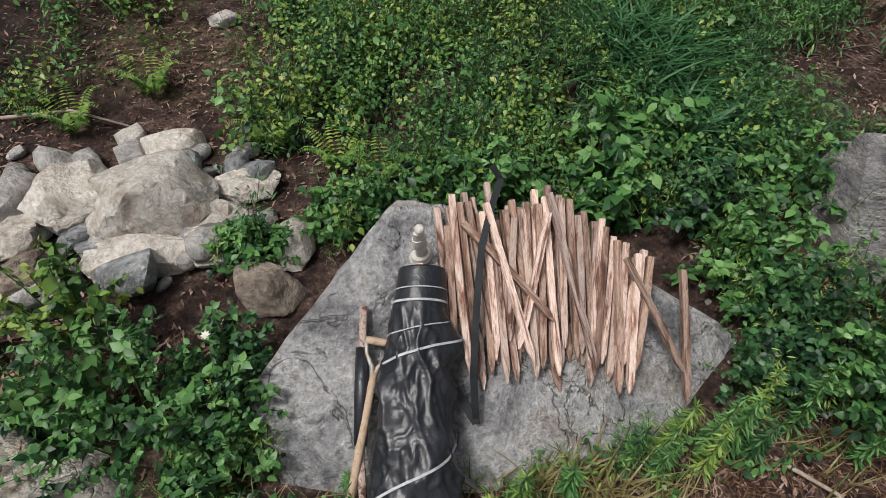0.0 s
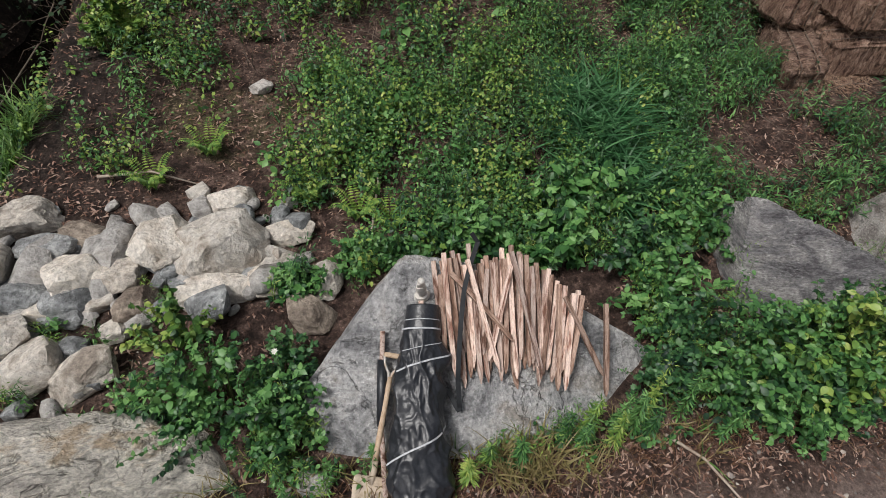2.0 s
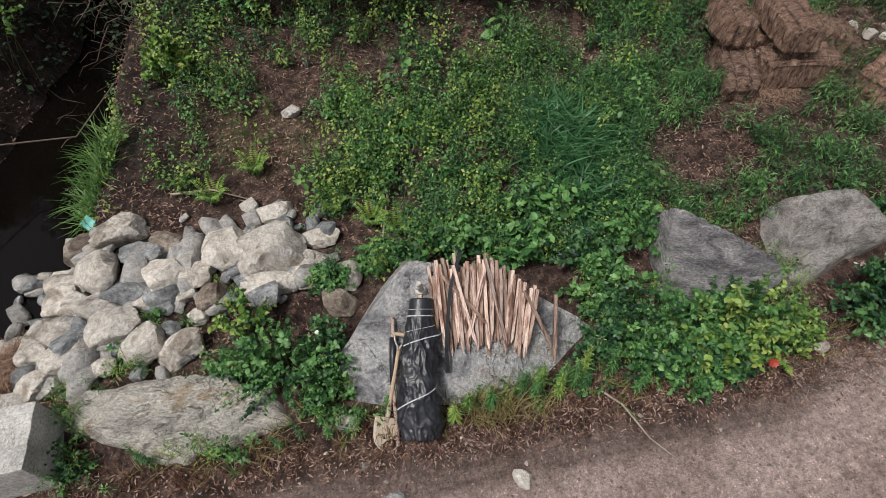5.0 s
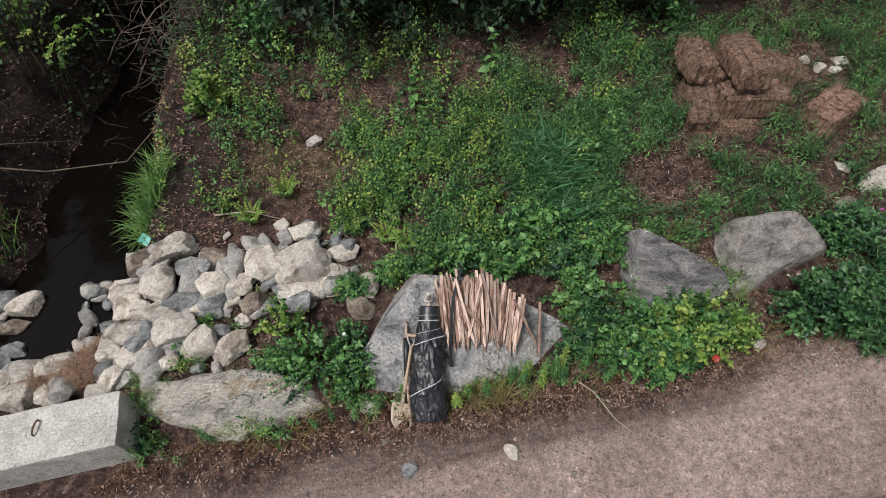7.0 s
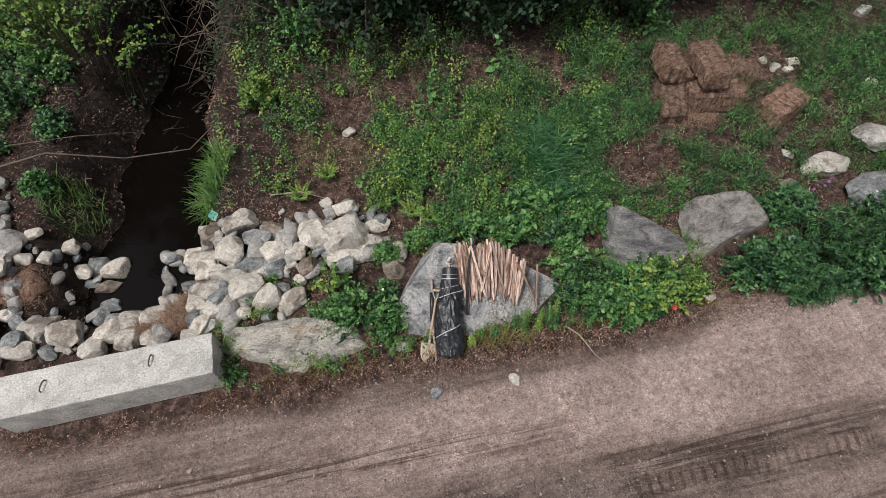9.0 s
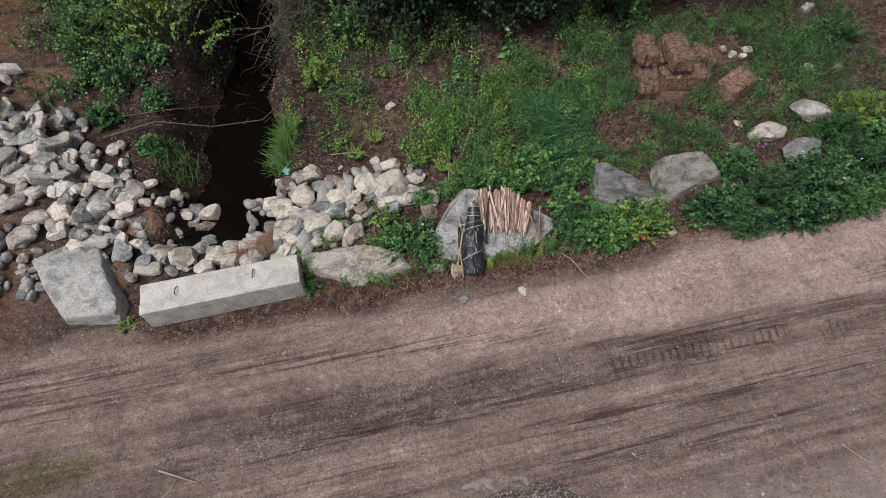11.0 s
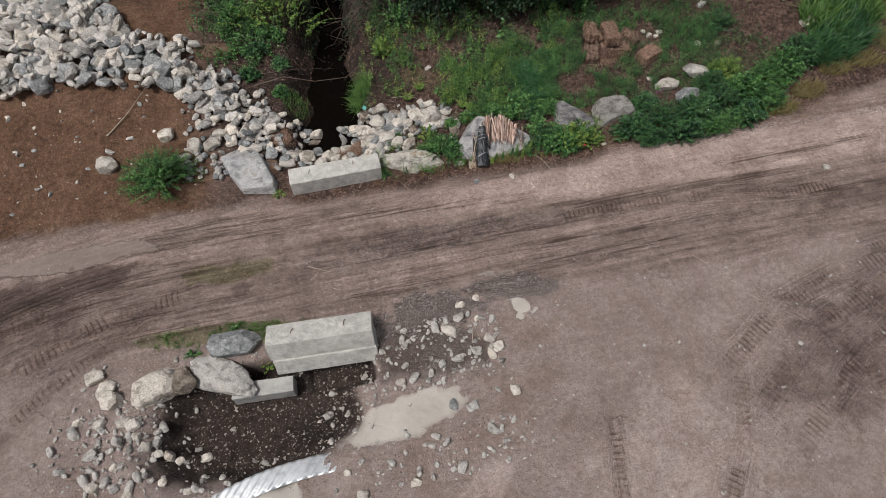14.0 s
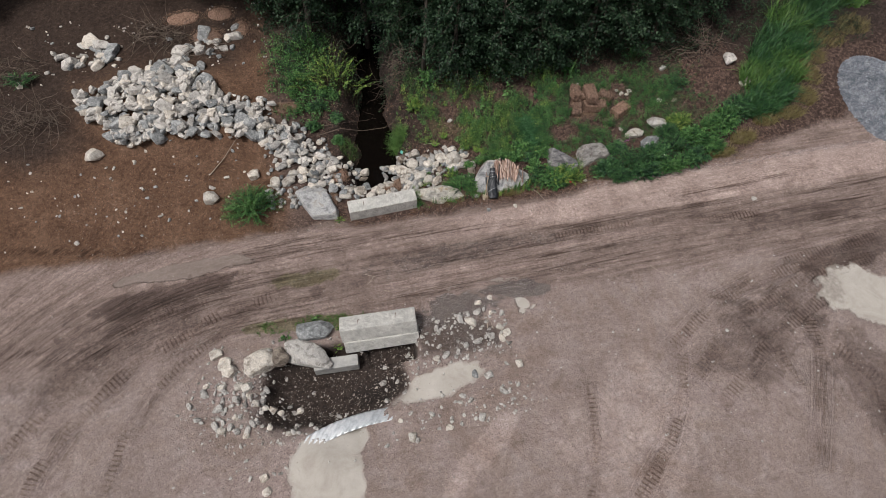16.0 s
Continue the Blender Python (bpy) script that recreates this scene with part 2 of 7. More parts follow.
M_WOOD_DARK = surface("stained_sawn_wood", [(0.085, 0.045, 0.032), (0.22, 0.135, 0.10), (0.40, 0.29, 0.235), (0.15, 0.08, 0.058)], 0.35, 6, 60, 0.85, 0.4, 0.004, (4, 4, 0.5), vary=0.3)
M_HANDLE = surface("worn_ash_wood", [(0.33, 0.23, 0.15), (0.45, 0.34, 0.24), (0.40, 0.31, 0.23)], 0.15, 8, 80, 0.7, 0.2, 0.002, (5, 5, 0.5))
M_STEEL = surface("worn_bare_steel", [(0.32, 0.30, 0.28), (0.48, 0.46, 0.43), (0.30, 0.22, 0.16)], 0.15, 9, 90, 0.5, 0.2, 0.002, metal=0.35)
M_BLADE = surface("muddy_steel", [(0.36, 0.28, 0.20), (0.50, 0.42, 0.33), (0.42, 0.36, 0.30)], 0.15, 9, 70, 0.75, 0.3, 0.003, metal=0.1)
M_STRAP = surface("black_strap", [(0.010, 0.011, 0.013), (0.022, 0.024, 0.027)], 0.1, 8, 60, 0.6, 0.1, 0.001)
M_TWINE = surface("white_tape", [(0.30, 0.31, 0.33), (0.50, 0.51, 0.53)], 0.1, 20, 90, 0.6, 0.2, 0.001)
M_STATUE = surface("white_plaster", [(0.45, 0.42, 0.38), (0.66, 0.64, 0.60)], 0.1, 30, 120, 0.7, 0.2, 0.002)
M_TEAL = surface("turquoise_plastic", [(0.10, 0.42, 0.36), (0.22, 0.55, 0.48)], 0.1, 8, 60, 0.5, 0.1, 0.002)
M_SHEET = surface("galvanised_sheet", [(0.45, 0.47, 0.49), (0.62, 0.64, 0.66), (0.7, 0.71, 0.72)], 0.1, 4, 40, 0.45, 0.1, 0.003, metal=0.5)
M_STRAW = surface("old_hay", [(0.085, 0.046, 0.034), (0.28, 0.175, 0.130), (0.47, 0.33, 0.26)], 0.8, 9, 45, 0.95, 1.0, 0.03, (2.6, 1, 1), vary=0.35)
M_DRY_WEED = leafy("dead_reddish_weeds", [(0.045, 0.022, 0.015), (0.11, 0.058, 0.036), (0.20, 0.13, 0.075)], 0.1, 0.9)
M_HAY = leafy("hay_stalks", [(0.07, 0.038, 0.027), (0.25, 0.155, 0.112), (0.50, 0.37, 0.28)], 0.1, 0.9)
M_TWIG = surface("dead_twigs", [(0.10, 0.075, 0.06), (0.2, 0.16, 0.13)], 0.2, 12, 80, 0.9, 0.3, 0.003, vary=0.2, island=True)
M_BARK = surface("tree_bark", [(0.05, 0.04, 0.035), (0.11, 0.09, 0.075), (0.16, 0.14, 0.12)], 0.3, 6, 40, 0.95, 0.8, 0.02, (3, 3, 0.6))
M_LITTER = leafy("leaf_litter", [(0.075, 0.038, 0.028), (0.20, 0.115, 0.088), (0.46, 0.34, 0.28)], 0.1, 0.9)
M_GRIT = surface("loose_gravel", [(0.22, 0.195, 0.175), (0.33, 0.30, 0.275), (0.46, 0.43, 0.40)], 0.2, 3, 60, 0.95, 0.3, 0.004, vary=0.6, island=True)
M_CRUSHED = surface("blue_crushed_stone", [(0.16, 0.18, 0.21), (0.25, 0.27, 0.31), (0.34, 0.36, 0.40)], 0.3, 3, 30, 0.9, 0.9, 0.03, vary=0.3, island=True)

GREEN_MID = leafy("broad_green_leaves", [(0.010, 0.040, 0.014), (0.034, 0.118, 0.030), (0.085, 0.235, 0.052), (0.165, 0.36, 0.095)])
GREEN_DEEP = leafy("deep_green_leaves", [(0.007, 0.028, 0.012), (0.022, 0.082, 0.027), (0.052, 0.155, 0.042), (0.110, 0.255, 0.075)])
GREEN_YELLOW = leafy("yellow_green_leaves", [(0.022, 0.072, 0.016), (0.075, 0.185, 0.034), (0.18, 0.33, 0.055), (0.31, 0.42, 0.09)])
GREEN_BLUE = leafy("blue_green_blades", [(0.009, 0.040, 0.013), (0.032, 0.122, 0.036), (0.105, 0.27, 0.095)])
GREEN_GRASS = leafy("bright_grass_blades", [(0.018, 0.055, 0.013), (0.070, 0.175, 0.034), (0.18, 0.33, 0.075)])
# leaves of the wood: colour set darker to stand for shade among the trees
GREEN_SHADED = leafy("shaded_tree_leaves", [(0.003, 0.010, 0.005), (0.010, 0.030, 0.012), (0.026, 0.066, 0.026), (0.060, 0.120, 0.048)], 0.2, 0.55, 0.9)
DRY_GRASS = leafy("dry_grass_blades", [(0.12, 0.10, 0.04), (0.26, 0.21, 0.10), (0.16, 0.18, 0.05)])
PETAL_WHITE = leafy("white_petals", [(0.6, 0.6, 0.55), (0.75, 0.75, 0.7)])
PETAL_PURPLE = leafy("purple_petals", [(0.30, 0.06, 0.34), (0.42, 0.12, 0.45)])
LEAF_RED = leafy("red_leaves", [(0.25, 0.02, 0.015), (0.4, 0.05, 0.03)])


def black_film():
    m, nodes, links, bsdf = new_material("black_plastic_film")
    v = coords(nodes, links, (1, 1, 0.5))
    n = noise_of(nodes, links, v, 14, 4, 0.6, 1.5)
    d = noise_of(nodes, links, v, 60, 4)
    col = ramp_of(nodes, [(0.010, 0.011, 0.014), (0.019, 0.021, 0.026), (0.05, 0.052, 0.056)], [0.3, 0.6, 0.85])
    links.new(d, col.inputs[0])
    links.new(col.outputs[0], bsdf.inputs["Base Color"])
    bsdf.inputs["Roughness"].default_value = 0.37
    bump_of(nodes, links, bsdf, n, 0.18, 0.03)
    return m


def still_water():
    m, nodes, links, bsdf = new_material("dark_still_water")
    v = coords(nodes, links, (1, 1, 1), False)
    bsdf.inputs["Base Color"].default_value = (0.004, 0.003, 0.0025, 1)
    bsdf.inputs["Roughness"].default_value, bsdf.inputs["IOR"].default_value, bsdf.inputs["Specular IOR Level"].default_value = 0.05, 1.33, 0.3
    bump_of(nodes, links, bsdf, noise_of(nodes, links, v, 5, 3), 0.08, 0.02)
    return m


M_FILM, M_WATER = black_film(), still_water()


# ---- ground ----
def creek_axis(y):
    return -4.1 + 0.1 * (y - 2.4) + 0.09 * np.sin(1.9 * y) * sstep(2.6, 4.0, np.asarray(y, float))


def pit_share(x, y):
    """How deep in the dug pit a place lies, 0 to 1."""
    rag = fbm(x * 1.3, y * 1.3, 3, 5) - 0.5
    e = np.abs((x + 6.75) / 2.75) ** 2.0 + np.abs((y + 5.5) / 1.75) ** 2.2 + 0.5 * rag
    p = (1 - sstep(0.12, 1.1, e)) * (1 - sstep(-4.34 + 0.1 * rag, -4.12 + 0.1 * rag, y))
    under = sstep(-5.75, -5.45, x) * (1 - sstep(-3.95, -3.7, x)) * sstep(-5.4, -5.0, y) * (1 - sstep(-3.86, -3.74, y))
    return np.maximum(p, under)


def height(x, y):
    """The ground's height."""
    x, y = np.asarray(x, float), np.asarray(y, float)
    z = 0.035 * np.clip(y, -14, 1.0)
    right = 0.13 * sstep(0.6, 1.6, y) + 0.12 * np.clip(y - 1.6, 0, 40)
    left = 0.05 + 0.25 * np.clip(y - 0.9, 0, 4.2) + 0.1 * np.clip(y - 5.1, 0, 40)
    w = sstep(-8.5, -6.0, x)
    z = z + (left * (1 - w) + right * w) * sstep(0.4, 1.1, y)
    z = z + 0.10 * (fbm(x * 0.8, y * 0.8, 4, 3) - 0.5) * sstep(0.6, 1.8, y)
    z = z + 0.9 * np.exp(-(((x + 12.0) / 2.6) ** 2 + ((y - 7.2) / 1.3) ** 2)) * 0.5
    d = np.abs(x - creek_axis(y)) + 0.45 * (fbm(x * 1.5, y * 1.5, 4, 14) - 0.5)
    hw = 0.62 - 0.17 * sstep(4.5, 7, y)
    ch = sstep(hw - 0.15, hw + 0.8, d)
    z = np.where(y > 1.0, z + sstep(1.7, 2.15, y) * (1 - ch) * (-0.55 - z), z)
    z = z - 0.93 * pit_share(x, y)
    z = z + 0.28 * np.exp(-(((x + 7.3) / 1.2) ** 2 + ((y + 8.0) / 0.7) ** 2))
    z = z + 0.02 * (fbm(x * 1.7, y * 1.7, 4, 9) - 0.5) + 0.012 * (fbm(x * 7, y * 7, 3, 11) - 0.5)
    for a, b, c, depth in RUTS:
        off = y - (a + b * x + c * x * x)
        z = z - depth * (np.exp(-(off / 0.13) ** 2) - 0.5 * np.exp(-((np.abs(off) - 0.24) / 0.09) ** 2)) * (0.35 + 0.65 * vnoise(x * 0.4, y * 0 + a, 4))
    return z


# wheel ruts along the lane: y = a + b x + c x x, and their depth
RUTS = [(-1.30, 0.0, -0.001, 0.035), (-2.95, 0.002, 0.0, 0.035), (-0.72, -0.045, 0.0045, 0.02), (-1.85, 0.01, 0.001, 0.03), (-2.4, 0.01, 0.0, 0.02)]
# crawler and tyre tracks: points along each, half width
TRACKS = [([(-8.1, -2.0), (-10.1, -2.3), (-11.6, -3.05), (-12.9, -3.6), (-13.9, -4.4), (-15.0, -5.4), (-15.8, -6.6), (-16.3, -8.0)], 0.24),
          ([(-9.2, -1.5), (-10.4, -1.65), (-12.4, -2.05), (-13.9, -2.6), (-15.0, -3.6), (-16.0, -4.9), (-16.8, -5.8)], 0.26),
          ([(-9.4, -2.7), (-11.0, -3.6), (-12.3, -4.6), (-13.3, -6.0), (-13.8, -7.6)], 0.16),
          ([(2.0, -11.0), (3.6, -9.6), (4.6, -8.3), (5.1, -7.1)], 0.22), ([(9.8, -8.2), (9.0, -9.6), (8.0, -11.1)], 0.25),
          ([(5.1, -6.6), (7.1, -5.4), (8.9, -4.95), (11.0, -4.6)], 0.25), ([(5.5, -7.7), (7.5, -6.3), (9.6, -5.6), (11.3, -5.0)], 0.27),
          ([(5.9, -8.8), (8.1, -7.4), (10.2, -6.4), (11.0, -6.1)], 0.27), ([(9.5, -5.3), (10.2, -6.6), (9.9, -8.2)], 0.25), ([(7.4, -5.6), (8.5, -7.0), (8.6, -8.6)], 0.22),
          ([(10.6, -4.4), (13.4, -4.1), (16.0, -3.9)], 0.27), ([(11.2, -5.2), (13.6, -4.85), (16.0, -4.7)], 0.27), ([(10.7, -8.0), (11.5, -9.2), (11.0, -11.0)], 0.3),
          ([(6.2, -1.75), (9.2, -2.1), (11.5, -2.2)], 0.2), ([(2.2, -1.6), (4.2, -1.62), (5.4, -1.6)], 0.16), ([(0.4, -10.9), (1.3, -9.0), (1.6, -7.4)], 0.15)]


def tracks_at(x, y):
    """How far each place lies in a track, 0 to 1, the distance along it and beside it, and the smeared mud about it."""
    best, along, beside, smear, wobble = np.zeros_like(x), np.zeros_like(x), np.zeros_like(x), np.zeros_like(x), 0.12 * (fbm(x * 2.5, y * 2.5, 3, 91) - 0.5)
    for pts, half in TRACKS:
        run = 0.0
        for (ax, ay), (bx, by) in zip(pts, pts[1:]):
            ln = math.hypot(bx - ax, by - ay)
            ux, uy = (bx - ax) / ln, (by - ay) / ln
            s = (x - ax) * ux + (y - ay) * uy
            cross = -(x - ax) * uy + (y - ay) * ux
            off = np.abs(cross + wobble)
            m = (1 - sstep(half * 0.8, half, off)) * (s > -half * 0.5) * (s < ln + half * 0.5)
            along = np.where(m > best, run + s, along)
            best = np.maximum(best, m)
            wide = (1 - sstep(half * 0.9, half * 3.2, off)) * (s > -half) * (s < ln + half)
            beside = np.where(wide > smear, cross, beside)
            smear = np.maximum(smear, wide)
            run += ln
    return best * sstep(0.25, 0.5, fbm(x * 0.7, y * 0.7, 3, 92)), along, beside, smear



def grow(lo, hi, fine, far, ratio=1.25):
    """Steps that are fine from lo to hi and widen beyond, out to the distance far."""
    core = list(np.arange(lo, hi, fine))
    step, up, down = fine, [hi], [lo]
    while up[-1] < far:
        step *= ratio
        up.append(up[-1] + min(step, 60))
    step = fine
    while down[-1] > -far:
        step *= ratio
        down.append(down[-1] - min(step, 60))
    return np.array(down[:0:-1] + core + up)


gx, gy = grow(-16.8, 14.5, 0.065, 900), grow(-11.2, 6.5, 0.065, 900)
GX, GY = np.meshgrid(gx, gy)
GZ = height(GX, GY)
nx, ny = len(gx), len(gy)
idx = np.arange(nx * ny).reshape(ny, nx)
quads = np.stack([idx[:-1, :-1], idx[:-1, 1:], idx[1:, 1:], idx[1:, :-1]], -1).reshape(-1, 4)


def ellipse(x, y, cx, cy, rx, ry, turn=0.0, ragged=0.5, seed=0):
    c, s = math.cos(turn), math.sin(turn)
    u, v = ((x - cx) * c + (y - cy) * s) / rx, (-(x - cx) * s + (y - cy) * c) / ry
    e = np.sqrt(u * u + v * v) + ragged * ((fbm(x * 1.6, y * 1.6, 4, 20 + seed) - 0.5) * 2 + (fbm(x * 6, y * 6, 3, 50 + seed) - 0.5) * 0.7)
    return 1 - sstep(0.72, 1.1, e)


def ground_zones(x, y):
    rag = 0.5 * (fbm(x * 1.1, y * 1.1, 4, 31) - 0.5)
    shift = 0.42 * sstep(-5.8, -4.8, x) * (1 - sstep(3.6, 4.6, x))
    bank = sstep(0.35, 0.75, y + rag + shift - 0.17 * np.clip(x - 9.5, 0, 20))
    soil = bank * (1 - sstep(-8.2, -6.6, x + 2 * rag))
    litter = bank * sstep(-8.2, -6.6, x + 2 * rag)
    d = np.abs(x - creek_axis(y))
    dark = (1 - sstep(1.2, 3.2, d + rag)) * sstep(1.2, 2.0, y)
    pit = pit_share(x, y)
    sand_and_sheen = np.maximum.reduce([
        ellipse(x, y, -7.25, -8.6, 1.15, 1.7, 0.1, 0.22, 1), ellipse(x, y, -6.5, -7.6, 0.8, 0.6, 0.5, 0.25, 2), 0.8 * ellipse(x, y, -3.4, -6.35, 1.65, 0.55, 0.15, 0.35, 2),
        ellipse(x, y, 0.22, -4.02, 0.40, 0.20, -0.8, 0.9, 4), ellipse(x, y, 0.55, -4.28, 0.32, 0.14, 0.5, 0.9, 34), ellipse(x, y, 0.10, -4.36, 0.20, 0.14, 0, 0.9, 35),
        # the patch at 12.9, -6.3 paints the sky's sheen on a puddle
        ellipse(x, y, 12.9, -6.3, 1.7, 1.2, -0.3, 0.4, 5), 0.4 * ellipse(x, y, -0.4, -3.02, 0.7, 0.14, -0.1, 0.6, 6), 0.25 * ellipse(x, y, -2.0, -3.0, 0.4, 0.2, 0.1, 0.5, 7)])
    wet = np.maximum.reduce([
        0.75 * ellipse(x, y, -12.4, -1.35, 2.9, 0.55, 0.12, 0.5, 8), 0.5 * ellipse(x, y, -12.8, -2.6, 2.6, 0.8, 0.45, 0.7, 66),
        0.5 * ellipse(x, y, -1.9, -1.5, 3.6, 0.42, -0.05, 0.7, 9), 0.6 * ellipse(x, y, 12.2, -2.6, 3.0, 0.5, 0.05, 0.6, 37), 0.5 * ellipse(x, y, -15.0, -3.4, 2.2, 1.1, 0.5, 0.6, 38), 0.55 * ellipse(x, y, 8.2, -6.9, 2.7, 1.5, 0.4, 0.7, 10), 0.45 * ellipse(x, y, 11.0, -5.6, 2.0, 0.9, 0.4, 0.7, 18),
        0.7 * ellipse(x, y, 13.6, -4.5, 2.9, 0.6, 0.1, 0.4, 11), 0.3 * ellipse(x, y, 2.6, -2.5, 3.4, 0.4, 0.03, 0.8, 12), 0.35 * ellipse(x, y, 4.0, -3.6, 1.6, 0.35, 0.03, 0.8, 22),
        0.6 * ellipse(x, y, -6.93, -2.2, 0.3, 0.2, 0.2, 0.6, 19), 0.6 * ellipse(x, y, -5.4, -2.15, 0.45, 0.14, 0.1, 0.6, 20), 0.5 * ellipse(x, y, -9.6, -2.4, 0.3, 0.14, 0.1, 0.6, 21),
        0.9 * ellipse(x, y, -5.3, -5.9, 1.2, 0.5, 0.0, 0.5, 65), 0.6 * ellipse(x, y, 11.4, -9.3, 1.6, 2.6, 0.35, 0.6, 14)])
    puddle = ellipse(x, y, -11.4, -0.42, 2.5, 0.34, 0.0, 0.5, 7)
    moss = np.maximum.reduce([0.8 * ellipse(x, y, -7.2, -1.6, 1.7, 0.38, 0.0, 0.8, 23), 0.9 * ellipse(x, y, -7.3, -3.35, 2.3, 0.3, -0.08, 0.5, 24), 0.5 * ellipse(x, y, -0.9, 3.9, 1.0, 0.6, 0, 0.6, 25)])
    rutty = np.zeros_like(x)
    for a, b, c, depth in RUTS:
        off = y - (a + b * x + c * x * x)
        rutty = np.maximum(rutty, np.exp(-(off / 0.17) ** 2) * sstep(0.35, 0.6, vnoise(x * 0.35, y * 0.2 + a * 3, 6)))
    rutty = np.maximum(rutty, 0.75 * ellipse(x, y, -7.5, -0.3, 3.2, 0.5, -0.02, 0.6, 26))
    rutty = np.maximum(rutty, 0.8 * ellipse(x, y, -12.0, -1.6, 3.2, 0.8, 0.15, 0.5, 27))
    yard = 1 - sstep(-4.2, -3.2, y + 1.2 * rag + 0.02 * x)
    bend = y - 0.02 * x + 0.045 * np.clip(-9 - x, 0, 30) ** 2
    top, low = 0.42 + 0.5 * rag - 0.48 * sstep(-6.0, -5.0, x) * (1 - sstep(3.6, 4.4, x)), -1.02 - 0.025 * np.clip(x, 0, 9) + 0.5 * rag
    pale = sstep(low - 0.12, low + 0.12, y) * (1 - sstep(top - 0.1, top + 0.15, y)) * (0.25 + 0.75 * sstep(-3.5, 0.2, x)) * (0.65 + 0.35 * fbm(x * 0.6, y * 1.5, 3, 33))
    pale = np.maximum.reduce([pale, 0.4 * ellipse(x, y, -2.55, -8.85, 1.9, 0.4, 0.62, 0.4, 3), 0.28 * ellipse(x, y, 2.6, -9.2, 2.6, 1.9, 0.9, 0.7, 15), 0.5 * ellipse(x, y, -2.3, -8.6, 1.5, 0.42, 0.62, 0.35, 36), 0.22 * (x > 7) * np.exp(-((y + 0.1) / 1.3) ** 2), 0.35 * ellipse(x, y, 5.5, -2.1, 4.0, 0.22, 0.0, 0.6, 28), 0.3 * ellipse(x, y, -1.5, -2.5, 3.0, 0.3, 0.0, 0.6, 29)])
    tread, stride, beside, smear = tracks_at(x, y)
    grit = np.maximum.reduce([ellipse(x, y, -2.2, -3.78, 1.6, 0.58, 0.03, 0.6, 61), 0.9 * ellipse(x, y, 0.2, -3.5, 1.2, 0.32, -0.1, 0.6, 62), 0.45 * ellipse(x, y, -1.5, -1.6, 3.2, 0.42, 0.0, 0.8, 63), 0.45 * ellipse(x, y, -3.0, -1.9, 1.6, 0.3, 0.1, 0.8, 64), 0.5 * ellipse(x, y, -2.0, -5.0, 1.2, 0.8, 0, 0.6, 67), 0.5 * np.exp(-((y - 0.35) / 0.25) ** 2) * (x > 3.8)])
    clods = np.maximum.reduce([0.35 + 0 * x, ellipse(x, y, -9.4, -5.8, 2.6, 1.8, 0.2, 0.5, 30), ellipse(x, y, -9.0, -8.2, 1.4, 2.0, 0.2, 0.5, 31), ellipse(x, y, -3.0, -7.4, 1.9, 0.6, 0.3, 0.5, 32), 0.9 * ellipse(x, y, 7.5, -6.6, 3.2, 2.0, 0.3, 0.6, 33), sstep(0.4, 0.8, y)])
    # from y 5.2, right of the brook, soil is coloured darker for the trees' shade
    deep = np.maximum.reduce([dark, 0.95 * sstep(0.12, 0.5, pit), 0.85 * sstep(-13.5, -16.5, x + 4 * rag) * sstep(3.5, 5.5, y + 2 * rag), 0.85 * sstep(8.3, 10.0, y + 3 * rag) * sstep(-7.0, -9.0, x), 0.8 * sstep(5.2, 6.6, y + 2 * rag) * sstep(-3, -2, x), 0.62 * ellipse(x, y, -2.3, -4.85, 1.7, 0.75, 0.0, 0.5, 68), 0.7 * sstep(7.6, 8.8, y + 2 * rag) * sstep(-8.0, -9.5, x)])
    return {"grit": grit, "across": bend, "pale": pale, "tread": tread, "stride": stride, "beside": beside, "smear": smear, "rutty": rutty, "soil": soil, "litter": litter, "dark": deep, "sand_and_sheen": sand_and_sheen, "wet": wet, "puddle": puddle, "moss": moss, "clods": clods, "yard": yard}


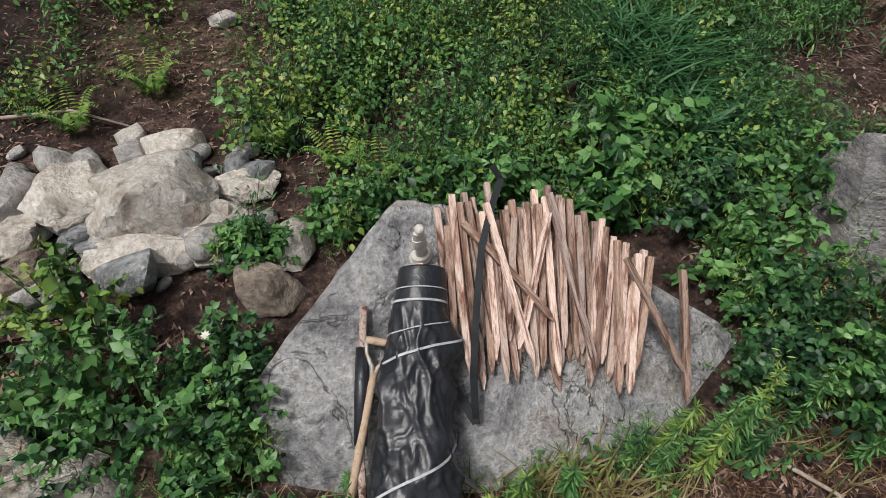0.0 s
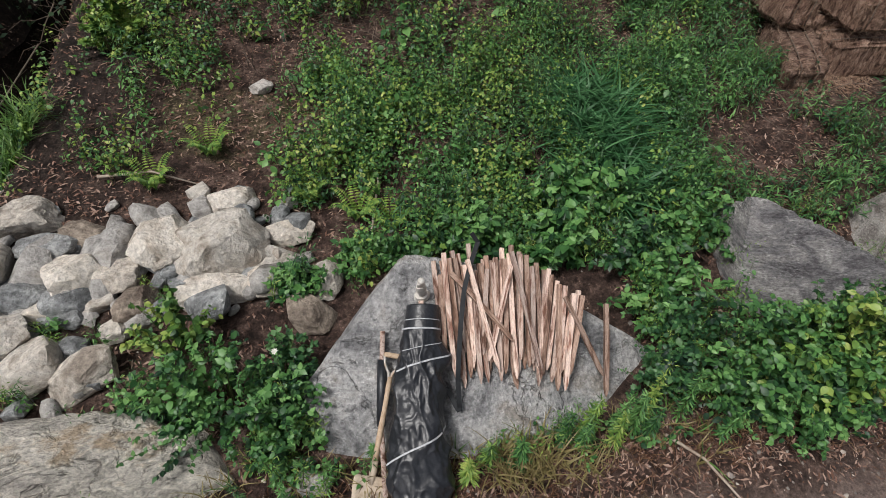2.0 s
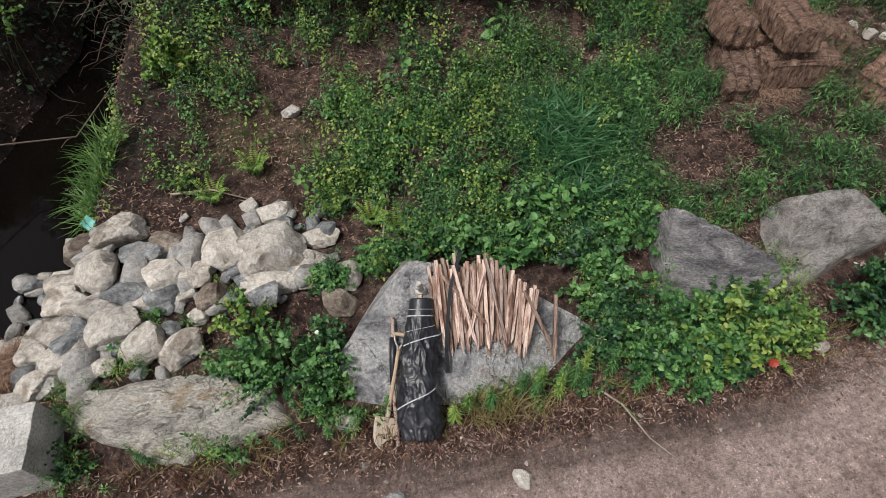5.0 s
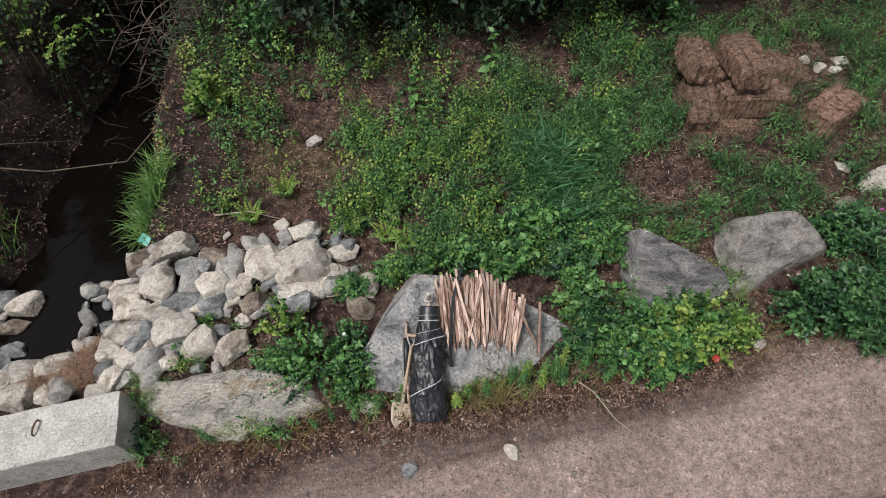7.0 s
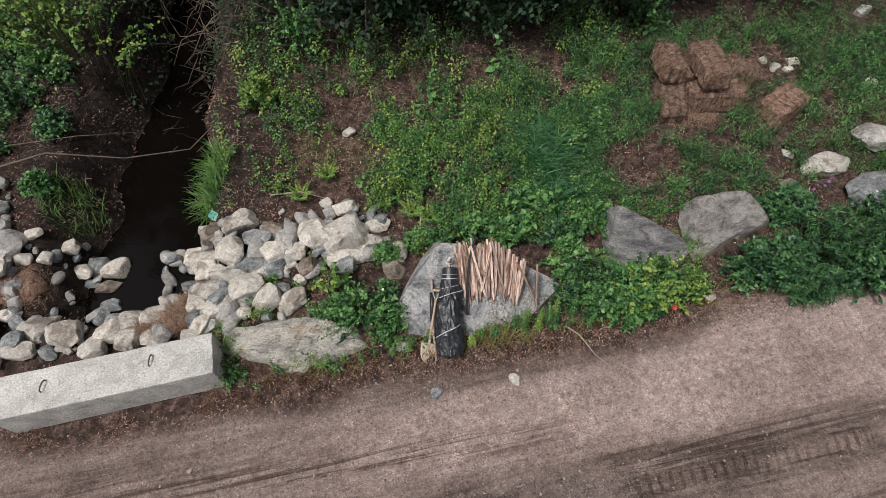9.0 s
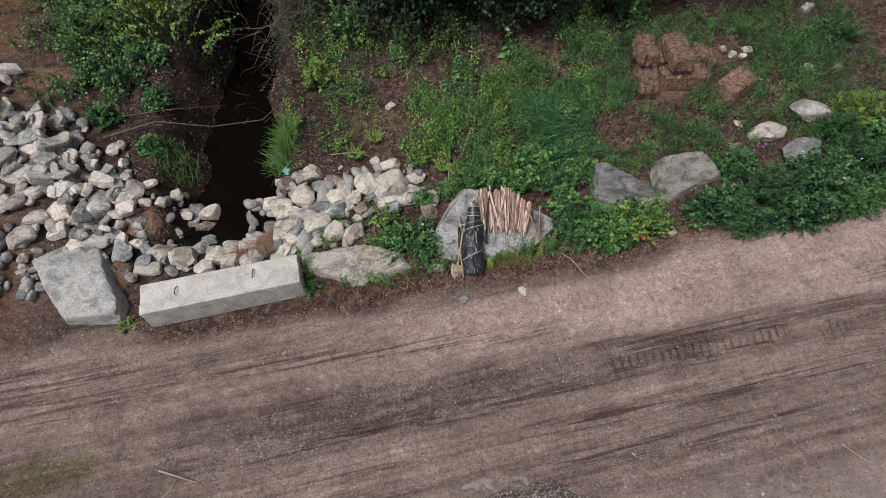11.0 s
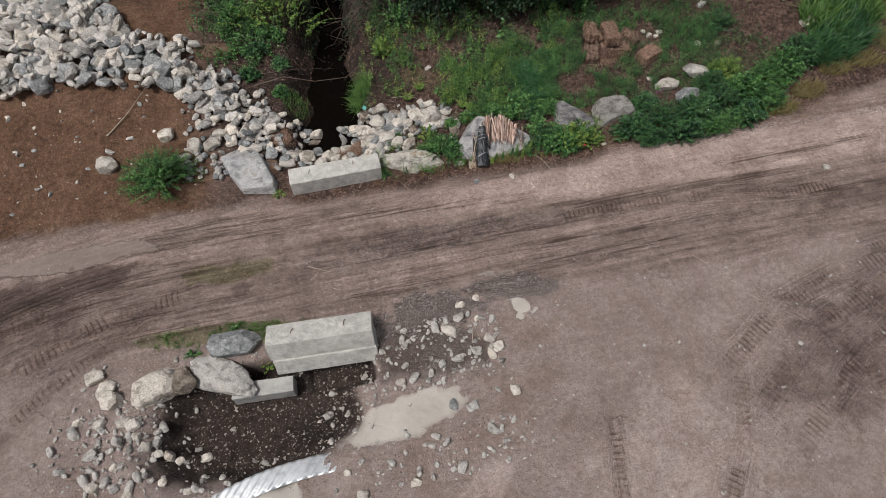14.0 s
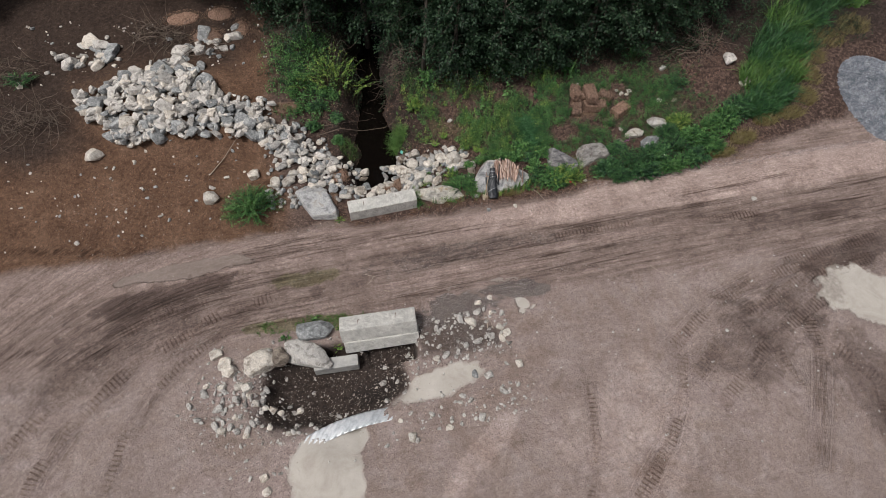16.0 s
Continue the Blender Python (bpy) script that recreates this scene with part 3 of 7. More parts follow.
def ground_material():
    m, nodes, links, bsdf = new_material("dirt_lane_and_bank")
    v = coords(nodes, links, (1, 1, 1), False)

    def zone(name):
        a = nodes.new("ShaderNodeAttribute")
        a.attribute_name = name
        return a.outputs["Fac"]

    def by(p, q):
        return math_of(nodes, links, "MULTIPLY", p, q)

    def plus(p, q):
        return math_of(nodes, links, "ADD", p, q)

    def shade(col, fac, tint):
        return mix_of(nodes, links, fac, col, mix_of(nodes, links, 1.0, col, tint, "MULTIPLY"))

    def gate(value, lo, hi):
        r = ramp_of(nodes, [(0, 0, 0), (1, 1, 1)], [lo, hi])
        links.new(value, r.inputs[0])
        return r.outputs[0]

    n1, n2, n3 = noise_of(nodes, links, v, 0.9, 10, 0.72, 0.5), noise_of(nodes, links, v, 7, 9, 0.78), noise_of(nodes, links, v, 40, 6, 0.85)
    rag = math_of(nodes, links, "MULTIPLY", math_of(nodes, links, "SUBTRACT", noise_of(nodes, links, v, 6, 8, 0.7), 0.5), 1.6)

    def ragged(name, lo=0.3, hi=0.55):
        """A zone with a torn outline."""
        z = zone(name)
        return by(gate(plus(z, by(rag, math_of(nodes, links, "MINIMUM", by(z, 4.0), 1.0))), lo, hi), math_of(nodes, links, "MINIMUM", by(z, 1.25), 1.0))
    lane = ramp_of(nodes, [(0.205, 0.154, 0.135), (0.252, 0.193, 0.171), (0.298, 0.233, 0.209)])
    links.new(n1, lane.inputs[0])
    yard = ramp_of(nodes, [(0.256, 0.200, 0.182), (0.298, 0.237, 0.218), (0.338, 0.276, 0.257)])
    links.new(n1, yard.inputs[0])
    soil = ramp_of(nodes, [(0.070, 0.036, 0.021), (0.135, 0.076, 0.047), (0.200, 0.124, 0.083)])
    links.new(plus(by(n1, 0.55), by(n2, 0.45)), soil.inputs[0])
    litter = ramp_of(nodes, [(0.024, 0.014, 0.011), (0.072, 0.044, 0.035), (0.180, 0.124, 0.102)])
    links.new(n2, litter.inputs[0])
    # dark ground; towards the wood this colour stands in for canopy shade
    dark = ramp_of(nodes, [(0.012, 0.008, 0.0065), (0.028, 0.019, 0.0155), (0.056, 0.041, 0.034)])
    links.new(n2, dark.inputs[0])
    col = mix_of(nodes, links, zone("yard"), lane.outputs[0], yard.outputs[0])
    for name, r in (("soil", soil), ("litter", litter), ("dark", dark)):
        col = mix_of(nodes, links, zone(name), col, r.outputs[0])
    green = ramp_of(nodes, [(0.045, 0.055, 0.018), (0.13, 0.125, 0.05), (0.20, 0.17, 0.10)])
    links.new(n3, green.inputs[0])
    col = mix_of(nodes, links, by(ragged("moss"), 0.6), col, green.outputs[0])
    speck = ramp_of(nodes, [(0.040, 0.034, 0.033), (0.10, 0.080, 0.073), (0.19, 0.16, 0.147), (0.62, 0.61, 0.62)], [0.42, 0.50, 0.55, 0.61])
    links.new(noise_of(nodes, links, v, 30, 6, 0.85), speck.inputs[0])
    col = mix_of(nodes, links, by(ragged("grit"), 0.85), col, speck.outputs[0])
    # cracks in drying mud
    warp = nodes.new("ShaderNodeVectorMath")
    warp.operation = "ADD"
    wob = nodes.new("ShaderNodeTexNoise")
    wob.inputs["Scale"].default_value, wob.inputs["Detail"].default_value = 1.3, 4
    links.new(v, wob.inputs["Vector"])
    links.new(v, warp.inputs[0])
    links.new(wob.outputs["Color"], warp.inputs[1])
    crack = nodes.new("ShaderNodeTexVoronoi")
    crack.feature = "DISTANCE_TO_EDGE"
    crack.inputs["Scale"].default_value = 0.55
    links.new(warp.outputs[0], crack.inputs["Vector"])
    edge = by(by(math_of(nodes, links, "SUBTRACT", 1.0, gate(crack.outputs["Distance"], 0.0, 0.02)), gate(noise_of(nodes, links, v, 0.9, 3), 0.5, 0.58)), zone("yard"))
    col = shade(col, by(edge, 0.3), (0.45, 0.40, 0.37))
    # drag lines along the lane: broad bands and sharp wheel lines
    open_way = math_of(nodes, links, "SUBTRACT", 1.0, plus(zone("litter"), plus(plus(zone("soil"), by(zone("yard"), 0.8)), zone("sand_and_sheen"))), True)
    pos = nodes.new("ShaderNodeSeparateXYZ")
    links.new(v, pos.inputs[0])

    def along(run, span, scale, detail, rough):
        c = nodes.new("ShaderNodeCombineXYZ")
        links.new(by(pos.outputs[0], run), c.inputs[0])
        links.new(by(zone("across"), span), c.inputs[1])
        return noise_of(nodes, links, c.outputs[0], scale, detail, rough, 0.3)
    streak = along(0.22, 3.2, 1.6, 9, 0.72)
    streaks = ramp_of(nodes, [(0.66, 0.63, 0.61), (0.88, 0.86, 0.85), (1.0, 1.0, 1.0), (1.24, 1.23, 1.22)], [0.39, 0.46, 0.53, 0.62])
    links.new(streak, streaks.inputs[0])
    calm_way = by(open_way, math_of(nodes, links, "SUBTRACT", 1.0, by(zone("pale"), 0.8), True))
    col = mix_of(nodes, links, calm_way, col, mix_of(nodes, links, 1.0, col, streaks.outputs[0], "MULTIPLY"))
    lines = along(0.30, 9.0, 1.5, 7, 0.65)
    line_on = by(math_of(nodes, links, "SUBTRACT", 1.0, gate(lines, 0.42, 0.50)), plus(by(zone("rutty"), 0.95), by(open_way, 0.06)))
    col = shade(col, line_on, (0.42, 0.37, 0.34))
    col = shade(col, by(zone("pale"), plus(by(gate(n2, 0.25, 0.65), 0.4), 0.6)), (1.86, 1.87, 1.90))
    drag = nodes.new("ShaderNodeCombineXYZ")
    links.new(by(zone("stride"), 0.45), drag.inputs[0])
    links.new(by(zone("beside"), 7.0), drag.inputs[1])
    dragged = noise_of(nodes, links, drag.outputs[0], 1.7, 8, 0.7, 0.6)
    smear = by(by(zone("smear"), gate(noise_of(nodes, links, v, 0.7, 4), 0.36, 0.6)), math_of(nodes, links, "SUBTRACT", 1.0, gate(dragged, 0.42, 0.56)))
    col = shade(col, by(smear, 0.60), (0.52, 0.46, 0.43))
    col = shade(col, by(by(zone("smear"), gate(dragged, 0.56, 0.66)), 0.5), (1.3, 1.28, 1.26))
    # bars pressed by crawler plates and tyre lugs
    wave = math_of(nodes, links, "SINE", plus(by(zone("stride"), 44.0), by(rag, 1.6)))
    bars = by(gate(wave, 0.25, 0.6), by(ragged("tread", 0.35, 0.6), gate(noise_of(nodes, links, v, 1.1, 6), 0.38, 0.62)))
    col = shade(col, by(bars, 0.85), (0.48, 0.42, 0.38))
    col = shade(col, by(ragged("tread", 0.2, 0.9), 0.3), (0.72, 0.67, 0.63))
    # crumbs: dark clods and pale pebbles, in patches
    for scale, share, tint, near in ((16, 0.66, (0.40, 0.37, 0.35), 0.34), (30, 0.62, (2.0, 1.97, 1.93), 0.30), (50, 0.55, (1.8, 1.77, 1.73), 0.32), (26, 0.58, (0.42, 0.39, 0.37), 0.36)):
        peb = nodes.new("ShaderNodeTexVoronoi")
        peb.inputs["Scale"].default_value = scale
        links.new(v, peb.inputs["Vector"])
        sep = nodes.new("ShaderNodeSeparateColor")
        links.new(peb.outputs["Color"], sep.inputs[0])
        on = by(math_of(nodes, links, "SUBTRACT", 1.0, gate(peb.outputs["Distance"], near * 0.6, near)), gate(sep.outputs[0], share, share + 0.04))
        col = shade(col, by(on, by(plus(zone("clods"), 0.40), gate(n2, 0.36, 0.56))), tint)
    mottle = ramp_of(nodes, [(0.74, 0.72, 0.71), (1, 1, 1), (1.22, 1.21, 1.2)], [0.41, 0.5, 0.6])
    links.new(noise_of(nodes, links, v, 15, 8, 0.82), mottle.inputs[0])
    col = mix_of(nodes, links, math_of(nodes, links, "SUBTRACT", 0.85, by(zone("yard"), 0.60)), col, mottle.outputs[0], "MULTIPLY")
    broad = ramp_of(nodes, [(0.76, 0.69, 0.62), (0.95, 0.92, 0.86), (1.0, 1.0, 1.0), (1.02, 1.0, 0.95), (1.13, 1.12, 1.13)], [0.36, 0.43, 0.48, 0.54, 0.60])
    links.new(noise_of(nodes, links, v, 0.28, 7, 0.62, 1.2), broad.inputs[0])
    col = mix_of(nodes, links, by(zone("yard"), 0.6), col, mix_of(nodes, links, 1.0, col, broad.outputs[0], "MULTIPLY"))
    crumbly = by(gate(noise_of(nodes, links, v, 0.8, 5, 0.6), 0.46, 0.6), gate(noise_of(nodes, links, v, 11, 8, 0.85), 0.50, 0.60))
    col = shade(col, by(crumbly, 0.55), (0.55, 0.50, 0.47))
    grain = ramp_of(nodes, [(0.55,) * 3, (1, 1, 1), (1.55,) * 3], [0.34, 0.5, 0.68])
    links.new(n3, grain.inputs[0])
    col = mix_of(nodes, links, math_of(nodes, links, "SUBTRACT", 1.0, by(zone("yard"), 0.55)), col, grain.outputs[0], "MULTIPLY")
    blot = ramp_of(nodes, [(0.66, 0.64, 0.63), (1, 1, 1), (1.2, 1.2, 1.2)], [0.32, 0.5, 0.7])
    links.new(n2, blot.inputs[0])
    col = mix_of(nodes, links, 0.9, col, blot.outputs[0], "MULTIPLY")
    # pale colour of sand and silt, and of the puddle's painted sheen
    sand_and_sheen = ramp_of(nodes, [(0.34, 0.305, 0.27), (0.42, 0.385, 0.345), (0.47, 0.435, 0.395)])
    links.new(plus(by(n1, 0.8), by(n3, 0.2)), sand_and_sheen.inputs[0])
    col = mix_of(nodes, links, ragged("sand_and_sheen", 0.3, 0.42), col, sand_and_sheen.outputs[0])
    wet, puddle = ragged("wet", 0.25, 0.6), ragged("puddle", 0.4, 0.5)
    col = shade(col, wet, (0.50, 0.46, 0.445))
    col = mix_of(nodes, links, by(puddle, 0.7), col, (0.17, 0.138, 0.120))
    links.new(col, bsdf.inputs["Base Color"])
    links.new(math_of(nodes, links, "SUBTRACT", math_of(nodes, links, "SUBTRACT", 0.93, by(wet, 0.35)), by(puddle, 0.6), True), bsdf.inputs["Roughness"])
    bsdf.inputs["Specular IOR Level"].default_value = 0.3
    h = plus(plus(by(n2, 3.0), n3), by(bars, -0.8))
    h = math_of(nodes, links, "SUBTRACT", plus(h, by(by(streak, open_way), 2.0)), plus(plus(by(edge, 0.5), line_on), smear))
    calm = math_of(nodes, links, "SUBTRACT", 1.0, math_of(nodes, links, "MAXIMUM", puddle, by(ragged("sand_and_sheen", 0.3, 0.42), 0.8)))
    bump_of(nodes, links, bsdf, by(h, calm), 0.9, 0.025)
    return m


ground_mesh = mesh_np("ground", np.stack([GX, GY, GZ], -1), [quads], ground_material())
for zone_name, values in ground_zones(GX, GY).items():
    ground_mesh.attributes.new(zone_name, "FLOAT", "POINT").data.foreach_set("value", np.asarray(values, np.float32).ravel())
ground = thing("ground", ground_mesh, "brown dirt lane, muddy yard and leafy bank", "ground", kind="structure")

# the brook's water, level between its banks
wy = np.linspace(1.35, 30, 60)
wv = np.concatenate([np.stack([creek_axis(wy) + s * 1.1, wy, np.full_like(wy, -0.30)], -1) for s in (-1, 0, 1)])
wf = [np.stack([np.arange(59) + k * 60, np.arange(59) + (k + 1) * 60, np.arange(1, 60) + (k + 1) * 60, np.arange(1, 60) + k * 60], -1) for k in (0, 1)]
thing("water", mesh_np("water", wv, wf, M_WATER), "dark still brook water between muddy banks", "water", kind="structure")


# ---- stones ----
def ico(levels):
    bm = bmesh.new()
    bmesh.ops.create_icosphere(bm, subdivisions=levels, radius=1)
    v = np.array([p.co[:] for p in bm.verts])
    f = np.array([[p.index for p in q.verts] for q in bm.faces])
    bm.free()
    return v, f


ICO = {n: ico(n) for n in (1, 2, 3, 4, 5)}


def lumps(v, scale, seed):
    """Noise at places on a stone, about -0.5 to 0.5."""
    out = np.zeros(len(v))
    for k, p in enumerate(v * scale):
        out[k] = noise.fractal(Vector(p) + Vector((seed * 3.7, seed, -seed)), 0.9, 2.1, 4)
    return out * 0.5


def stone_mesh(name, seed, size, material, levels=3, planes=9, blunt=0.8, rough=0.05, sharp=38, wear=0):
    """A broken stone: an uneven block with its corners knocked off, worn and roughened."""
    r = np.random.default_rng(seed)
    v, f = ICO[levels]
    box = np.concatenate([np.eye(3), -np.eye(3)]) + r.normal(0, 0.20, (6, 3))
    corner = r.choice([-1.0, 1.0], (planes, 3)) * r.uniform(0.25, 1.0, (planes, 3))
    n = np.concatenate([box, corner])
    n /= np.linalg.norm(n, axis=1)[:, None]
    far = np.concatenate([r.uniform(0.62, 0.80, 6), blunt * r.uniform(0.80, 1.12, planes)])
    reach = np.where(v @ n.T > 0.05, far / np.maximum(v @ n.T, 0.05), 9)
    worn = wear or (90 if seed % 3 else 38)
    radius = -np.log(np.exp(-np.minimum(reach, 6) * worn).sum(1) + math.exp(-worn * 1.15)) / worn
    p = v * radius[:, None]
    p = p * (1 + rough * 0.9 * lumps(p, 1.7, seed % 97))[:, None] + v * (rough * 1.0 * lumps(p, 6, seed % 89))[:, None]
    if levels > 3:
        p = p + v * (0.05 * lumps(p, 3.5, seed % 83) + 0.03 * lumps(p, 13, seed % 79))[:, None]
    p = p / np.abs(p).max(0)
    return sharpen(mesh_np(name, p * np.asarray(size), [f], material), sharp)


def cut_stone_mesh(name, centre, cuts, material, levels=5, rough=0.02, seed=1, sharp=30, chips=3, edge=95):
    """A boulder as the space behind cuts, each a normal and a place on it, seen from centre."""
    v, f = ICO[levels]
    c = np.asarray(centre, float)
    shape = np.random.default_rng(seed + 70)
    reach = []
    for normal, place in cuts:
        n = np.asarray(normal, float) / np.linalg.norm(normal)
        d = max((np.asarray(place) - c) @ n, 0.05)
        reach.append(np.where(v @ n > 0.02, d / np.maximum(v @ n, 0.02), 30))
        for _ in range(chips):
            k2 = n + shape.normal(0, 0.13, 3)
            k2 /= np.linalg.norm(k2)
            d2 = d * shape.uniform(1.02, 1.10)
            reach.append(np.where(v @ k2 > 0.02, d2 / np.maximum(v @ k2, 0.02), 30))
    reach = np.stack(reach, 1)
    k = edge
    radius = -np.log(np.exp(-np.minimum(reach, 12) * k).sum(1)) / k + 0.012
    p = v * radius[:, None]
    wob = rough * (2.0 * lumps(p, 1.1, seed) + 0.8 * lumps(p, 4.5, seed + 3) + 0.3 * lumps(p, 14, seed + 5))
    p = p + v * wob[:, None]
    return sharpen(mesh_np(name, p + c, [f], material), sharp)


def ground_at(x, y):
    return float(height(np.array([x]), np.array([y]))[0])


# the ledge boulder that carries the stakes: its sloping face rises 0.64 m a metre
def face_z(x, y):
    return 0.08 + 0.64 * (y - 0.75)


boulder = thing("boulder", cut_stone_mesh("boulder", (0.85, 1.45, 0.05), [
    ((0, -0.64, 1), (0.6, 1.25, 0.40)), ((-0.05, 0.25, 1), (0.6, 2.0, 0.83)), ((-0.75, 0.6, 0.45), (0.03, 1.50, 0.57)), ((-0.9, -0.3, 0.3), (-0.27, 1.05, 0.28)),
    ((-0.75, -0.75, 0.3), (-0.26, 0.86, 0.10)), ((0.45, -0.35, 1), (1.75, 1.35, 0.44)), ((0.9, 0.1, 0.35), (2.0, 1.3, 0.38)),
    ((0.40, 0.9, 0.35), (1.45, 1.63, 0.52)), ((-0.35, 0.9, 0.4), (0.3, 2.05, 0.6)), ((0.1, -1, 0.12), (0.9, 0.76, 0.1)),
    ((0.55, -0.9, 0.25), (1.75, 0.93, 0.15)), ((0, 0, -1), (0.8, 1.3, -0.4)), ((-0.5, 0.4, 0.8), (0.15, 1.8, 0.72))],
    M_BOULDER, 5, 0.036, 4), "large grey weathered ledge boulder with a sloping face", "boulder")

slab = thing("boulder", cut_stone_mesh("slab_boulder", (-1.75, 1.02, 0.0), [
    ((-0.05, -0.62, 1), (-1.6, 0.95, 0.27)), ((0.1, 0.3, 1), (-1.7, 1.2, 0.33)), ((-0.35, -0.2, 0.9), (-2.6, 1.05, 0.22)), ((-1, 0.2, 0.3), (-2.78, 1.15, 0.05)), ((-0.33, -0.94, 0.15), (-2.25, 0.86, 0.1)),
    ((0.9, 0.3, 0.4), (-0.9, 1.05, 0.1)), ((0.3, -0.95, 0.2), (-1.1, 0.72, 0.1)), ((0.45, 0.3, 0.8), (-1.15, 1.1, 0.26)), ((0.02, -1, 0.2), (-1.7, 0.68, 0.1)), ((0.1, 1, 0.3), (-1.7, 1.32, 0.15)), ((0, 0, -1), (-1.6, 1, -0.35))],
    M_SLAB, 5, 0.085, 11, chips=2), "long cream-grey boulder streaked with ochre", "boulder")

slate = thing("boulder", cut_stone_mesh("slate_boulder", (-6.5, 1.4, 0.0), [
    ((-0.12, -0.30, 1), (-6.55, 1.2, 0.36)), ((0.1, 0.35, 1), (-6.6, 1.85, 0.48)), ((-0.87, -0.5, 0.25), (-7.05, 1.45, 0.2)), ((-0.5, 0.8, 0.3), (-7.2, 2.1, 0.3)),
    ((0.95, 0.3, 0.25), (-5.95, 1.5, 0.2)), ((0.9, -0.15, 0.2), (-5.8, 1.0, 0.15)), ((-0.15, -1, 0.25), (-6.3, 0.80, 0.12)), ((0.15, 1, 0.2), (-6.7, 2.2, 0.3)), ((0, 0, -1), (-6.4, 1.1, -0.35))],
    M_SLATE_PALE, 5, 0.035, 21, chips=1), "pale grey flat-faced boulder tilted towards the lane", "boulder")

grey_rock = thing("boulder", cut_stone_mesh("grey_boulder", (3.45, 1.52, 0.12), [
    ((-0.129, -0.492, 0.526), (3.10, 1.99, 0.76)), ((0.6, 0.75, 0.35), (3.12, 2.0, 0.76)), ((-1, 0.2, 0.25), (2.99, 1.75, 0.44)), ((1, 0.1, 0.1), (4.05, 1.38, 0.3)),
    ((0.5, -0.85, 0.1), (3.8, 1.1, 0.15)), ((-0.1, -1, 0.1), (3.3, 1.08, 0.1)), ((0, 0, -1), (3.5, 1.6, -0.3))],
    M_SLATE, 5, 0.03, 31, chips=0, edge=150), "dark grey pointed boulder with pale quartz streaks", "boulder")

light_rock = thing("boulder", cut_stone_mesh("light_boulder", (4.8, 1.72, 0.2), [
    ((0.15, -0.55, 0.8), (4.65, 1.6, 0.43)), ((0.1, 0.5, 0.85), (4.8, 1.93, 0.62)), ((-1, 0.05, 0.3), (4.12, 1.6, 0.32)), ((-0.6, 0.3, 0.75), (4.35, 1.8, 0.53)), ((0.75, 0.15, 0.65), (5.3, 1.75, 0.43)), ((0.95, -0.1, 0.2), (5.55, 1.7, 0.3)),
    ((0, 1, 0.25), (4.9, 2.12, 0.4)), ((0.27, -0.96, 0.15), (4.7, 1.38, 0.2)), ((0, 0, -1), (4.9, 1.7, -0.3))],
    M_SLATE_MID, 5, 0.045, 41), "grey-brown banded boulder half sunk in weeds", "boulder", m=pose(0.13, 0, 0.02))


def rock_at(x, y, sx, sy, kind, seed, label="", lift=0.35, group="stones along the brook", levels=3, flat=0.75, base=None, swing=35):
    """One loose stone, resting in the ground by a part of its height."""
    sz = min(sx, sy) * flat
    me = stone_mesh("stone", seed, (sx, sy, sz), ROCK[kind], levels, 10 if seed % 3 else 14, 0.8 if seed % 2 else 0.9, 0.06, sharp=24)
    z = max(ground_at(x, y), -0.36) if base is None else base
    kinds = ("pale cream", "grey", "brown and muddy", "blue-grey", "warm grey")
    r = np.random.default_rng(seed + 500)
    return thing("stone", me, label or f"{kinds[kind]} broken stone among other stones", "stone", group,
                 m=pose(x, y, z + lift * sz, r.uniform(-12, 12), r.uniform(-12, 12), r.uniform(-swing, swing)))


# stones between the brook and the boulder: x, y, half width, half depth, kind
HEAP_A = [(-0.93, 2.50, 0.37, 0.27, 0), (-1.36, 2.64, 0.25, 0.27, 0), (-0.86, 2.98, 0.20, 0.13, 0), (-0.42, 2.64, 0.21, 0.12, 1), (-0.95, 2.18, 0.27, 0.13, 0), (-0.58, 2.18, 0.14, 0.14, 1),
          (-0.50, 2.36, 0.21, 0.13, 1), (-0.15, 2.14, 0.14, 0.17, 1), (-0.29, 1.85, 0.20, 0.14, 2), (-3.26, 3.00, 0.27, 0.17, 0), (-3.01, 2.68, 0.30, 0.22, 1), (-2.58, 2.56, 0.26, 0.29, 1)]
HEAP_B = [(-2.43, 3.02, 0.27, 0.18, 1), (-2.17, 2.70, 0.23, 0.15, 3), (-2.88, 3.02, 0.21, 0.15, 2), (-1.95, 2.80, 0.17, 0.14, 2), (-1.92, 2.42, 0.23, 0.20, 0), (-2.31, 2.29, 0.23, 0.17, 3),
          (-2.93, 2.33, 0.24, 0.18, 0), (-2.55, 2.17, 0.22, 0.16, 1), (-1.67, 2.40, 0.19, 0.16, 1), (-2.43, 1.95, 0.32, 0.18, 0), (-2.93, 2.00, 0.30, 0.17, 1), (-2.06, 1.73, 0.24, 0.20, 0)]
HEAP_C = [(-2.74, 1.72, 0.28, 0.17, 1), (-1.76, 1.62, 0.25, 0.16, 1), (-3.04, 1.80, 0.15, 0.14, 1), (-2.44, 1.58, 0.12, 0.11, 1), (-1.86, 1.84, 0.12, 0.11, 3), (-1.62, 1.95, 0.10, 0.09, 0),
          (-1.50, 2.12, 0.17, 0.16, 2), (-1.93, 2.11, 0.10, 0.09, 3), (-1.79, 2.21, 0.14, 0.09, 0), (-2.12, 2.19, 0.14, 0.10, 1), (-3.59, 1.74, 0.24, 0.17, 1), (-3.70, 1.98, 0.15, 0.11, 3)]
